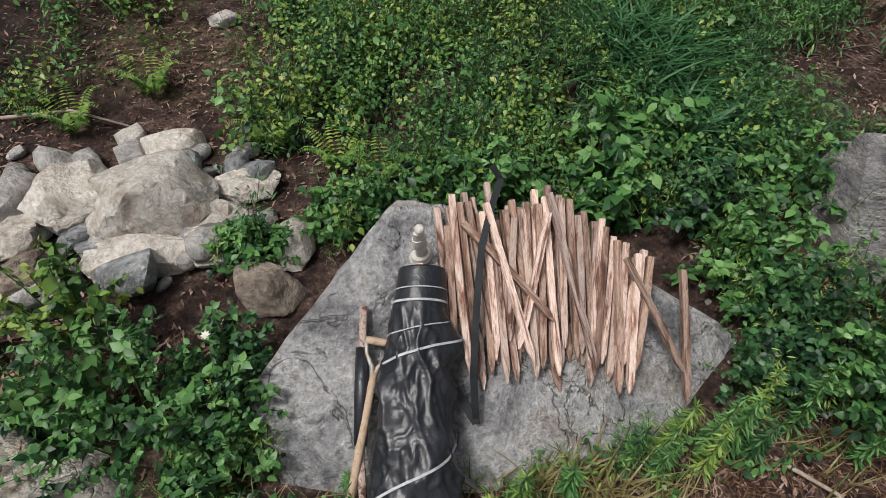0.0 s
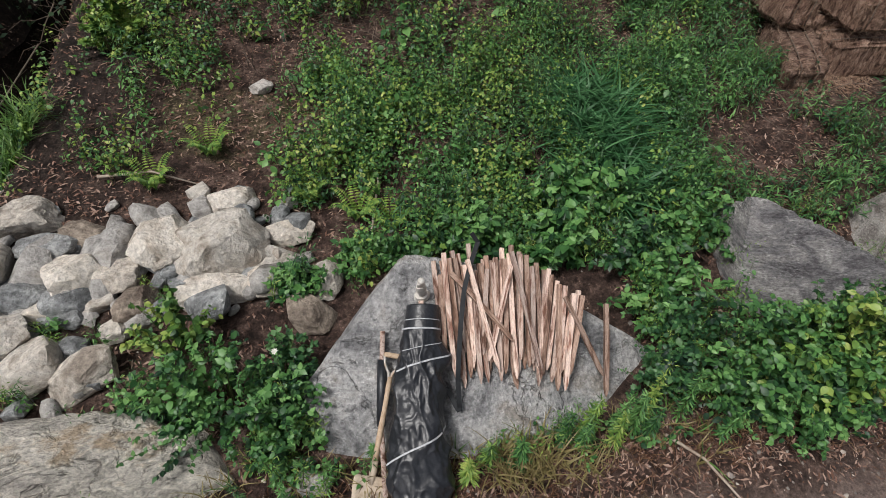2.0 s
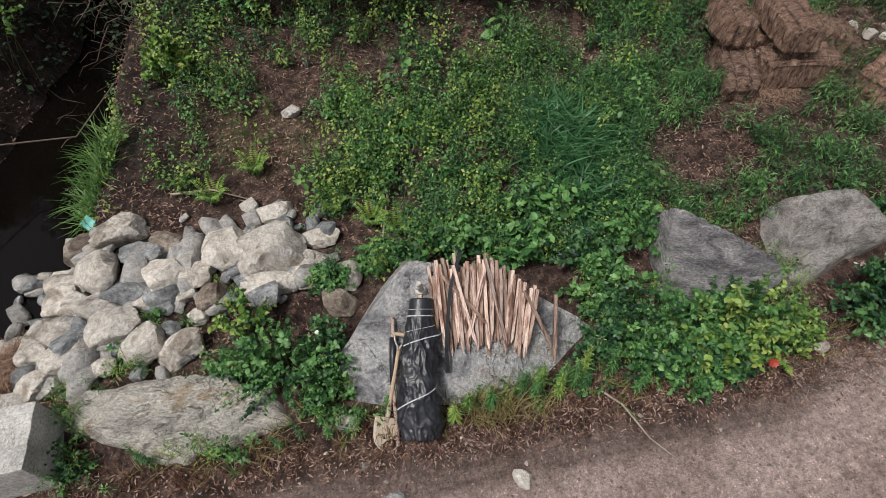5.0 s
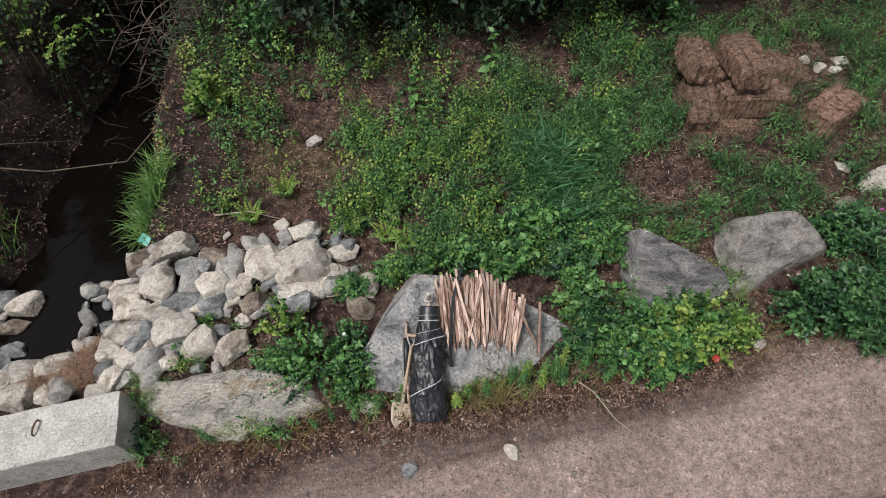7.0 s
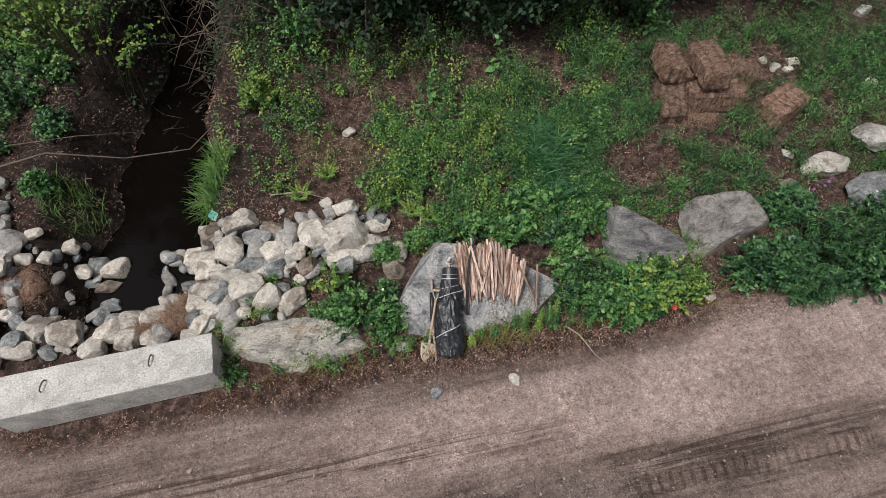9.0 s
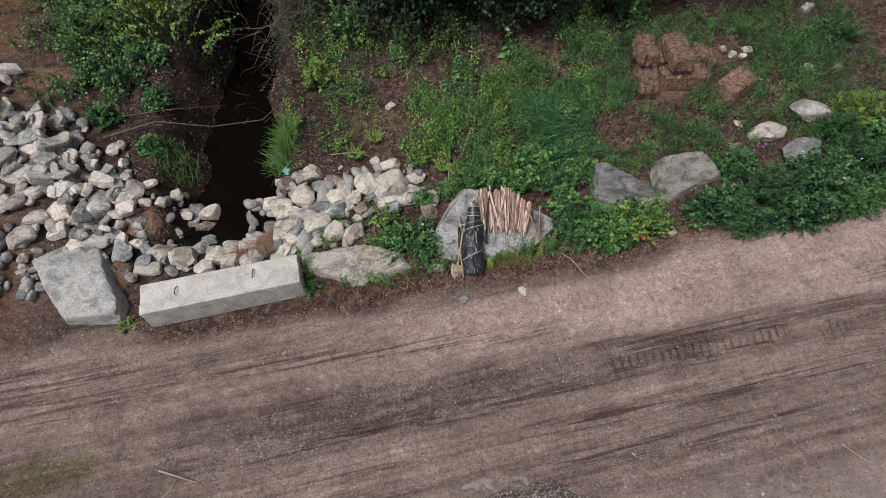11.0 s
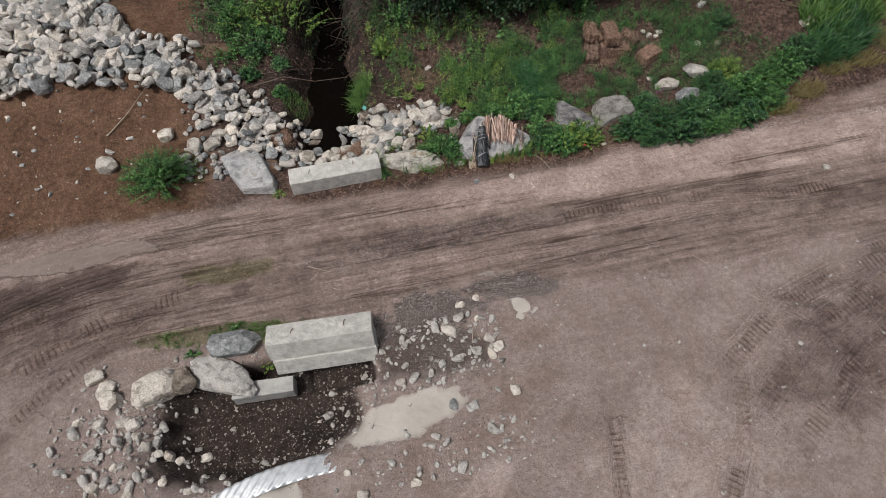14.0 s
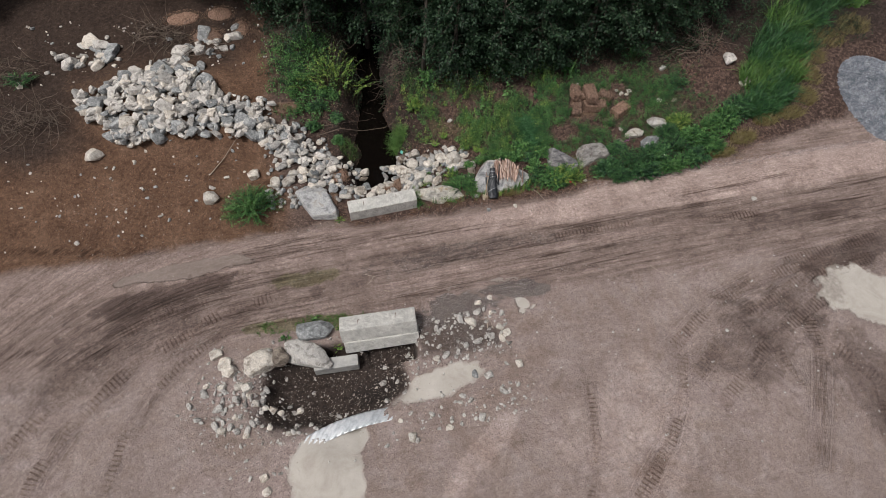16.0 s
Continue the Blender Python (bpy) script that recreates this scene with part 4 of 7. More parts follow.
HEAP_D = [(-3.95, 1.76, 0.20, 0.16, 1), (-4.23, 1.62, 0.17, 0.17, 1), (-3.97, 1.50, 0.18, 0.15, 1), (-2.98, 1.50, 0.17, 0.16, 0), (-4.50, 2.98, 0.20, 0.19, 0), (-4.72, 3.05, 0.13, 0.17, 3),
          (-4.60, 2.70, 0.20, 0.12, 2), (-4.55, 2.36, 0.17, 0.12, 3), (-4.48, 2.10, 0.15, 0.12, 3), (-5.17, 1.85, 0.27, 0.18, 1), (-4.79, 1.68, 0.25, 0.20, 1), (-4.42, 1.42, 0.20, 0.17, 0)]
# stones on the far side of the brook
HEAP_E = [(-8.20, 4.95, 0.42, 0.36, 1), (-8.51, 5.50, 0.36, 0.48, 1), (-7.37, 4.88, 0.22, 0.26, 0), (-6.94, 5.05, 0.22, 0.18, 3), (-6.74, 4.58, 0.19, 0.20, 3), (-8.19, 4.30, 0.36, 0.20, 0),
          (-7.35, 4.25, 0.40, 0.28, 0), (-7.02, 4.25, 0.21, 0.17, 0), (-7.08, 3.92, 0.40, 0.20, 0), (-7.66, 3.80, 0.30, 0.24, 0), (-7.32, 3.38, 0.22, 0.18, 0), (-6.85, 3.62, 0.34, 0.16, 0)]
HEAP_F = [(-7.81, 3.24, 0.18, 0.15, 1), (-6.26, 3.08, 0.30, 0.34, 3), (-6.90, 2.93, 0.34, 0.26, 1), (-7.26, 2.86, 0.28, 0.22, 0), (-7.96, 2.46, 0.29, 0.31, 0), (-7.50, 2.50, 0.40, 0.26, 1),
          (-6.92, 2.56, 0.26, 0.20, 1), (-6.53, 2.74, 0.21, 0.19, 1), (-6.36, 2.66, 0.26, 0.15, 0), (-5.82, 2.90, 0.29, 0.20, 1), (-5.64, 3.28, 0.23, 0.15, 0), (-5.39, 3.36, 0.19, 0.11, 1)]
HEAP_G = [(-5.06, 3.28, 0.20, 0.16, 1), (-4.94, 2.96, 0.22, 0.17, 1), (-5.23, 2.98, 0.16, 0.14, 1), (-5.47, 2.95, 0.15, 0.13, 0), (-6.11, 4.25, 0.17, 0.16, 0), (-5.90, 3.92, 0.14, 0.14, 0),
          (-5.84, 1.98, 0.26, 0.30, 3), (-5.39, 1.58, 0.36, 0.17, 1), (-3.72, 1.45, 0.17, 0.14, 0), (-6.63, 2.24, 0.29, 0.19, 1), (-6.25, 2.28, 0.29, 0.19, 0), (-5.59, 2.12, 0.22, 0.14, 1)]
for n, (x, y, sx, sy, kind) in enumerate(HEAP_A + HEAP_B + HEAP_C + HEAP_D):
    rock_at(x, y, sx * 1.02, sy * 1.04, 4 if kind == 1 else kind, 1000 + n, levels=4 if sx > 0.15 else 3, lift=0.5, swing=14, flat=0.80)
for n, (x, y, sx, sy, kind) in enumerate(HEAP_E + HEAP_F + HEAP_G):
    rock_at(x, y, sx * 0.76, sy * 0.82, 4 if kind == 1 else kind, 2000 + n, levels=3, lift=0.6, swing=22)

# single stones up the bank and along the lane
for n, (x, y, sx, sy, kind, label) in enumerate([
        (6.98, 2.40, 0.42, 0.24, 0, "smooth rounded pale boulder on the bank"), (7.45, 1.80, 0.55, 0.30, 3, "flat blue-grey boulder half hidden by weeds"),
        (8.1, 2.75, 0.5, 0.28, 1, "flat grey boulder in grass"), (6.25, 2.05, 0.25, 0.18, 2, "low brown stone among weeds"),
        (-10.45, 2.25, 0.36, 0.30, 0, "rounded cream boulder on bare soil"), (-14.6, 4.65, 0.36, 0.3, 0, "rounded pale boulder on bare soil"),
        (-8.75, 2.95, 0.25, 0.22, 0, "pale stone on bare soil"), (-0.62, 4.40, 0.11, 0.09, 1, "small grey stone on the bare bank"),
        (7.15, 4.55, 0.12, 0.09, 0, "small pale stone behind the hay bales"), (7.38, 4.48, 0.1, 0.08, 0, "small pale stone behind the hay bales"), (7.55, 4.62, 0.13, 0.1, 0, "small pale stone behind the hay bales"), (7.0, 4.75, 0.09, 0.08, 0, "small pale stone behind the hay bales"),
        (8.7, 3.9, 0.16, 0.1, 0, "small pale stone on the bank"), (9.4, 3.8, 0.2, 0.1, 2, "small brown stone on the bank"), (6.5, 2.75, 0.12, 0.09, 0, "small pale stone on the bank"), (5.3, 5.3, 0.14, 0.1, 1, "small grey stone under the trees"),
        (13.0, 4.2, 0.35, 0.2, 0, "pale flat stone under brush"), (12.8, 5.6, 0.3, 0.4, 1, "grey upright stone by the brush"), (9.5, 5.6, 0.18, 0.13, 1, "grey stone under brush"),
        (-0.32, 0.72, 0.12, 0.09, 1, "small grey stone at the foot of the boulder")]):
    rock_at(x, y, sx, sy, kind, 3000 + n, label, 0.5, "", 4)

scrap_bm = bmesh.new()
bmesh.ops.create_grid(scrap_bm, x_segments=6, y_segments=3, size=0.5)
for v in scrap_bm.verts:
    v.co = (v.co.x * 0.36, v.co.y * 0.12, 0.03 * math.sin(v.co.x * 7) + 0.02 * v.co.y)
scrap_me = bpy.data.meshes.new("plastic_scrap")
scrap_bm.to_mesh(scrap_me)
scrap_bm.free()
scrap_me.materials.append(M_TEAL)
scrap = thing("plastic_scrap", scrap_me, "torn turquoise plastic scrap lying on the stones", "plastic scrap", m=pose(-2.78, 3.28, 0.22, 10, 15, -35))
scrap.modifiers.new("thickness", "SOLIDIFY").thickness = 0.003

# the tipped heap of broken stone up the slope
STONE_KINDS = (1, 1, 1, 3, 1, 0, 1, 3)
HEAP_STONES = [stone_mesh("stone", 4000 + n, (1, 0.78 if n % 2 else 0.55, 0.5 if n % 3 else 0.4), ROCK[STONE_KINDS[n % 8]], 3, 4 if n % 3 else 8, 0.95, 0.06, 30) for n in range(16)]
SMALL_STONES = [stone_mesh("stone", 4100 + n, (1, 0.78 if n % 2 else 0.6, 0.55), ROCK[STONE_KINDS[n % 8]], 2, 9, 0.85, 0.08, 50, 16) for n in range(16)]
heap_rng = np.random.default_rng(11)


HEAP_OUTLINE = [(-15.4, 6.8), (-14.9, 7.5), (-13.0, 8.0), (-11.6, 8.7), (-10.9, 8.1), (-9.7, 6.9), (-8.9, 6.3), (-7.7, 6.0), (-7.7, 5.3), (-8.7, 4.55), (-9.8, 4.6), (-11.0, 4.95), (-12.7, 4.85), (-13.8, 4.6), (-14.3, 5.7)]


def in_heap(x, y):
    x, y = x + 0.5 * (float(fbm(np.array(x * 1.1), np.array(y * 1.1), 2, 51)) - 0.5), y + 0.5 * (float(fbm(np.array(x * 1.1), np.array(y * 1.1), 2, 52)) - 0.5)
    inside = False
    for (ax, ay), (bx, by) in zip(HEAP_OUTLINE, HEAP_OUTLINE[1:] + HEAP_OUTLINE[:1]):
        if (ay > y) != (by > y) and x < ax + (y - ay) / (by - ay) * (bx - ax):
            inside = not inside
    tail = abs((y - 4.7) + 0.9 * (x + 8.1)) < 0.7 and -8.6 < x < -5.6
    return inside or tail


made = 0
heap_rest = []
while made < 820:
    x, y = heap_rng.uniform(-16, -5.5), heap_rng.uniform(2.0, 9.0)
    if not in_heap(x, y):
        continue
    s = float(np.clip(heap_rng.lognormal(-1.72, 0.36), 0.08, 0.36)) * (0.8 if x > -8.5 else 1.0)
    me = HEAP_STONES[heap_rng.integers(16)]
    m = pose(x, y, ground_at(x, y) + 0.25 * s + heap_rng.uniform(-0.02, 0.30), heap_rng.uniform(-35, 35), heap_rng.uniform(-35, 35), heap_rng.uniform(0, 360)) @ Matrix.Diagonal((s, s, s, 1))
    made += 1
    if made > 240:
        heap_rest.append((made % 16, m))
        continue
    thing("stone", me, "grey-white broken stone in a tipped heap", "stone", "heap of broken stone", m=m)


def joined_stones(name, rows, label, source):
    """Many small stones as one thing of kind stuff, a material each kind."""
    sets, kinds = [], []
    for k, m in rows:
        src = source[k]
        v = np.empty(len(src.vertices) * 3)
        src.vertices.foreach_get("co", v)
        f = np.empty(len(src.loops), np.int32)
        src.loops.foreach_get("vertex_index", f)
        mm = np.array(m)
        sets.append((v.reshape(-1, 3) @ mm[:3, :3].T + mm[:3, 3], [f.reshape(-1, 3)]))
        kinds += [STONE_KINDS[k % 8]] * len(src.polygons)
    v, f = join(sets)
    made_of = mesh_np(name, v, f, None)
    for mat in ROCK:
        made_of.materials.append(mat)
    made_of.polygons.foreach_set("material_index", np.array(kinds, np.int32))
    return thing(name, sharpen(made_of, 38), label, "stones", kind="stuff")


for n in range(270):
    x, y = (heap_rng.normal(-14.8, 0.6), heap_rng.normal(9.8, 0.45)) if n % 2 else (heap_rng.normal(-10.3, 1.0), heap_rng.normal(9.7, 0.5))
    if n > 75:
        x, y = heap_rng.uniform(-18, -7.6), heap_rng.uniform(1.2, 5.0) if n % 2 else heap_rng.uniform(8.2, 12.0)
    s = float(np.clip(heap_rng.lognormal(-1.75 if n < 76 else -2.9, 0.4), 0.03, 0.4))
    heap_rest.append((int(heap_rng.integers(16)), pose(x, y, ground_at(x, y) + 0.25 * s, heap_rng.uniform(-30, 30), heap_rng.uniform(-30, 30), heap_rng.uniform(0, 360)) @ Matrix.Diagonal((s, s, s, 1))))
joined_stones("broken_stone", heap_rest, "grey-white broken stones filling the tipped heap", HEAP_STONES)

# small stones packed between the larger ones at the brook
fill_rng = np.random.default_rng(12)
fill = []
while len(fill) < 420:
    side = fill_rng.uniform() < 0.42
    x, y = (fill_rng.uniform(-3.8, -0.3), fill_rng.uniform(1.35, 3.15)) if side else (fill_rng.uniform(-8.3, -4.6), fill_rng.uniform(1.4, 5.2))
    if side and x > -1.7 and y < 2.0 or (not side and y > 3.4 and x > -5.8) or (not side and y > 4.4 and x > -6.6):
        continue
    s = float(np.clip(fill_rng.lognormal(-2.25, 0.4), 0.05, 0.22))
    fill.append((int(fill_rng.integers(16)), pose(x, y, max(ground_at(x, y), -0.32) + 0.4 * s, fill_rng.uniform(-35, 35), fill_rng.uniform(-35, 35), fill_rng.uniform(0, 360)) @ Matrix.Diagonal((s, s, s, 1))))
rim = []
PALE_PICKS = (2, 10, 2, 10, 0, 4, 9)
while len(rim) < 720:
    x, y = fill_rng.uniform(-11.8, -0.2), fill_rng.uniform(-8.2, -3.6)
    edge = float(pit_share(np.array([x * 0.88 - 0.6]), np.array([y * 0.88 - 0.62]))[0])
    west = 1.0 * math.exp(-(((x + 9.9) / 1.2) ** 2 + ((y + 5.6) / 1.2) ** 2)) if (x + 9.9) ** 2 / 7 + (y + 5.6) ** 2 / 6 < 1 else 0.25 if -10.0 < x < -8.3 and -8.2 < y < -6.0 else 0.0
    east = 0.5 if -4.2 < x < -0.5 and -5.7 < y < -4.0 else 0.3 if -4.6 < x < -0.4 and -7.8 < y < -6.6 else 0.0
    if fill_rng.uniform() > max(west, east, 0.25 if 0.05 < edge < 0.9 else 0.02):
        continue
    s = float(np.clip(fill_rng.lognormal(-3.1, 0.55), 0.02, 0.17)) * (1.2 if west > 0.3 else 1.0)
    rim.append((PALE_PICKS[int(fill_rng.integers(7))], pose(x, y, ground_at(x, y) + 0.3 * s, fill_rng.uniform(-35, 35), fill_rng.uniform(-35, 35), fill_rng.uniform(0, 360)) @ Matrix.Diagonal((s, s, s, 1))))
for n in range(170):
    x, y = fill_rng.uniform(-0.5, 13.0), fill_rng.uniform(-11.0, -3.2)
    s = float(np.clip(fill_rng.lognormal(-3.7, 0.45), 0.012, 0.08))
    rim.append((PALE_PICKS[n % 7], pose(x, y, ground_at(x, y) + 0.3 * s, fill_rng.uniform(-35, 35), fill_rng.uniform(-35, 35), fill_rng.uniform(0, 360)) @ Matrix.Diagonal((s, s, s, 1))))
joined_stones("pit_rubble", rim, "pale loose stones round the dug pit", SMALL_STONES)
joined_stones("rubble", fill, "small grey and cream stones packed between larger ones", SMALL_STONES)

# ---- cast blocks ----
def block_mesh(name, l, d, h, material, bevel=0.02, seed=0):
    bm = bmesh.new()
    bmesh.ops.create_cube(bm, size=1)
    bmesh.ops.scale(bm, vec=(l, d, h), verts=bm.verts)
    bmesh.ops.bevel(bm, geom=list(bm.edges), offset=bevel, segments=2, profile=0.6, affect="EDGES")
    bmesh.ops.subdivide_edges(bm, edges=[e for e in bm.edges if e.calc_length() > 0.3], cuts=14, use_grid_fill=True)
    for v in bm.verts:
        k = noise.fractal(v.co * 5 + Vector((seed, 0, 0)), 1, 2, 4)
        edge = (abs(v.co.x) > l / 2 - 0.05) + (abs(v.co.y) > d / 2 - 0.05) + (abs(v.co.z) > h / 2 - 0.05)
        v.co += v.co.normalized() * k * (0.006 if edge < 2 else 0.014)
    me = bpy.data.meshes.new(name)
    bm.to_mesh(me)
    bm.free()
    me.materials.append(material)
    return sharpen(me, 40)


def lifting_loop(parent, x, y, z, turn):
    a = [(-0.07, 0, -0.03), (-0.06, 0, 0.035), (-0.02, 0, 0.055), (0.05, 0, 0.05), (0.08, 0, 0.03), (0.085, 0, -0.03)]
    ob = part("lifting_loop", tube(a, 0.009, 6), M_RUST, parent, "rusty bent steel lifting loop")
    ob.matrix_local = pose(x, y, z, 0, 0, turn)


upper_block = new("concrete_block")
upper_block.matrix_world = pose(-4.05, 0.86, 0.24, 0, 0, 2.5)
tagged(upper_block, "long pale concrete block beside the lane, weathered top", "concrete block")
upper_block_body = part("body", block_mesh("body", 2.62, 0.56, 0.62, M_CONCRETE, 0.025, 1), None, upper_block)
lifting_loop(upper_block_body, -0.72, 0.02, 0.31, 75)
lifting_loop(upper_block_body, 0.55, 0.05, 0.31, 80)

lower_block = new("concrete_block")
lower_block.matrix_world = pose(-4.96, -4.04, 0.25, 0, 0, -3) @ pose(0, 0, 0, -18, -1.5, 0)
tagged(lower_block, "long pale concrete block bridging the dug culvert mouth", "concrete block")
lower_block_body = part("body", block_mesh("body", 2.58, 0.63, 0.60, M_CONCRETE, 0.02, 2), None, lower_block)
lifting_loop(lower_block_body, -0.66, 0.0, 0.30, 70)
lifting_loop(lower_block_body, 0.62, 0.05, 0.30, 75)
under_block = new("concrete_block")
under_block.matrix_world = pose(-4.96, -4.04, 0.25, 0, 0, -3) @ pose(0, 0, 0, -18, -1.5, 0) @ Matrix.Translation((0.04, -0.035, -0.58))
tagged(under_block, "rough-faced concrete block under another block", "concrete block")
part("body", block_mesh("body", 2.56, 0.64, 0.55, M_CONCRETE, 0.035, 3), None, under_block)
foot_block = new("concrete_block")
foot_block.matrix_world = pose(-6.6, -4.82, -0.68, 0, 0, -3)
tagged(foot_block, "low concrete footing at the edge of the pit", "concrete block")
part("body", block_mesh("body", 1.5, 0.4, 0.5, M_CONCRETE_SIDE, 0.03, 4), None, foot_block)

for n, (x, y, sx, sy, kind, lift, label) in enumerate([
        (-7.15, -3.72, 0.66, 0.36, 3, 0.45, "flat dark grey boulder beside the concrete block"), (-7.45, -4.5, 0.92, 0.46, 1, 0.35, "grey and white banded boulder at the edge of the pit"),
        (-9.0, -4.4, 0.62, 0.42, 4, 0.4, "pale streaked boulder at the edge of the pit"), (-8.45, -4.4, 0.36, 0.32, 2, 0.4, "mossy brown boulder at the edge of the pit"),
        (-10.05, -4.55, 0.26, 0.24, 0, 0.5, "rounded pale stone at the edge of the pit"), (-10.15, -4.2, 0.22, 0.17, 0, 0.5, "pale stone at the edge of the pit"),
        (-9.5, -5.2, 0.18, 0.17, 0, 0.5, "pale stone on the pit's rim"), (-3.35, -4.4, 0.22, 0.18, 1, 0.4, "pale stone wedged under the concrete block"),
        (-1.78, -4.4, 0.25, 0.14, 0, 0.4, "pale oval stone on dark soil"), (-0.5, -6.2, 0.14, 0.15, 0, 0.5, "white stone on the muddy yard"),
        (-1.62, -6.38, 0.18, 0.13, 1, 0.5, "grey stone beside the pit"), (-2.08, -6.25, 0.11, 0.15, 3, 0.5, "blue-grey stone beside the pit"),
        (-4.5, -7.85, 0.15, 0.16, 0, 0.5, "pale stone on grey silt"), (-4.35, -7.95, 0.1, 0.1, 1, 0.5, "small stone on grey silt"), (-9.1, -8.1, 0.16, 0.13, 0, 0.5, "pale stone on the yard"),
        (-9.05, -8.5, 0.16, 0.13, 0, 0.5, "pale stone on the yard"), (-1.2, -5.05, 0.17, 0.12, 1, 0.5, "grey stone beside dead stems"), (-0.85, -5.2, 0.12, 0.16, 0, 0.5, "pale stone beside dead stems"),
        (-1.35, -3.75, 0.14, 0.1, 0, 0.4, "pale stone on the lane's edge"), (-0.9, -3.65, 0.1, 0.1, 0, 0.4, "pale stone on the lane's edge"), (4.21, 0.62, 0.08, 0.07, 0, 0.6, "small round pale stone on the shoulder"),
        (1.08, -0.02, 0.10, 0.08, 0, 0.3, "flat pale stone bedded in the lane"), (0.0, 0.0, 0.09, 0.08, 3, 0.2, "flat grey stone bedded in the lane"), (10.7, -1.5, 0.12, 0.1, 1, 0.5, "stone on the lane")]):
    rock_at(x, y, sx, sy, kind, 5000 + n, label, lift, "", 4 if sx > 0.3 else 3, base={1: -0.42, 2: -0.3, 3: -0.25, 7: -0.75}.get(n))

for n, (x, y, sx) in enumerate([(-10.26, -4.31, 0.2), (-9.74, -5.13, 0.17), (-10.79, -4.91, 0.13), (-10.3, -5.05, 0.17), (-9.28, -5.74, 0.15), (-8.75, -6.05, 0.14), (-8.5, -6.2, 0.11), (-10.35, -6.45, 0.17), (-10.45, -3.89, 0.22), (-9.0, -5.95, 0.12), (-9.45, -5.5, 0.12),
                                (-3.26, -7.78, 0.14), (-4.75, -7.26, 0.1), (-3.22, -5.48, 0.15), (-0.63, -5.05, 0.17), (-0.82, -4.81, 0.15), (-1.0, -4.2, 0.1), (-9.9, -6.1, 0.12), (-8.9, -6.6, 0.12), (-9.6, -6.75, 0.13), (-8.3, -6.9, 0.12), (-7.9, -6.25, 0.13)]):
    rock_at(x, y, sx, sx * 0.8, (0, 4, 0)[n % 3], 5100 + n, "rounded pale stone on the rim of the pit", 0.4, "stones round the pit", 3)

# ---- corrugated culvert edge ----
def culvert_mesh():
    us, vs = np.linspace(0, 1, 240), np.linspace(0, 1, 10)
    verts = []
    for v in vs:
        for u in us:
            x, y = -8.9 + 4.3 * u, -7.55 + 0.83 * u + 0.26 * math.sin(math.pi * u)
            z = -0.58 + 0.42 * math.sin(math.pi * (0.16 + 0.72 * u)) - 0.05 * v
            s = u * 3.9 + 0.55 * v
            verts.append((x + 0.18 * v, y - 0.45 * v, z + 0.10 * math.sin(math.pi * v * 0.5) + 0.026 * math.sin(s * 2 * math.pi / 0.21)))
    i = np.arange(2400).reshape(10, 240)
    return mesh_np("corrugated_sheet", verts, [np.stack([i[:-1, :-1], i[:-1, 1:], i[1:, 1:], i[1:, :-1]], -1).reshape(-1, 4)], M_SHEET)


sheet = thing("culvert_sheet", culvert_mesh(), "curved galvanised corrugated culvert edge under silt", "culvert")
thick = sheet.modifiers.new("thickness", "SOLIDIFY")
thick.thickness = 0.006

# ---- stakes ----
SLOPE = math.degrees(math.atan(0.64))


def stake_mesh(length, seed, width=0.031, material=None):
    """A sawn stake along z, its point at the bottom, cut on four sides."""
    r = random.Random(seed)
    bm = bmesh.new()
    bend = [r.uniform(-0.008, 0.008) for _ in range(2)]
    rows = [(0.0, 0.25), (0.02, 0.5), (0.065, 1.0), (length * 0.4, 1.0), (length * 0.7, 1.0), (length - 0.006, 1.0), (length, 0.9)]
    rings = []
    for z, s in rows:
        b = math.sin(math.pi * z / length)
        w, d = width * s * r.uniform(0.95, 1.05) / 2, width * s * r.uniform(0.85, 1.0) / 2
        rings.append([bm.verts.new((x * w + bend[0] * b, y * d + bend[1] * b, z)) for x, y in ((-1, -1), (1, -1), (1, 1), (-1, 1))])
    for a, b in zip(rings, rings[1:]):
        for k in range(4):
            bm.faces.new((a[k], a[(k + 1) % 4], b[(k + 1) % 4], b[k]))
    bm.faces.new(rings[0][::-1])
    bm.faces.new(rings[-1])
    bmesh.ops.bevel(bm, geom=[e for e in bm.edges if abs(e.verts[0].co.z - e.verts[1].co.z) > 0.1], offset=0.002, segments=1, affect="EDGES")
    me = bpy.data.meshes.new("stake")
    bm.to_mesh(me)
    bm.free()
    me.materials.append(material or M_WOOD)
    return me


STAKES = [stake_mesh(0.74 + 0.012 * (n % 5), n) for n in range(10)]
STAKES_DARK = [stake_mesh(0.74 + 0.012 * (n % 5), n + 40, material=M_WOOD_DARK) for n in range(10)]


def lay_stake(tip, top, lift, n, label="rough-sawn pointed wooden stake on the boulder's face"):
    """A stake from its tip to its top, x and y on the boulder's face, raised by lift."""
    up = Vector((0, -0.54, 0.84))
    a = Vector((tip[0], tip[1], face_z(*tip))) + up * lift
    b = Vector((top[0], top[1], face_z(*top))) + up * (lift + 0.012)
    z = (b - a).normalized()
    x = up.cross(z).normalized()
    y = z.cross(x)
    m = Matrix((x, y, z)).transposed().to_4x4()
    m.translation = a
    me = (STAKES_DARK if n % 7 in (1, 3, 5) else STAKES)[n % 10]
    thing("stake", me, label, "stake", "wooden stakes", m=m @ Matrix.Diagonal((1, 1, (b - a).length / 0.76, 1)))


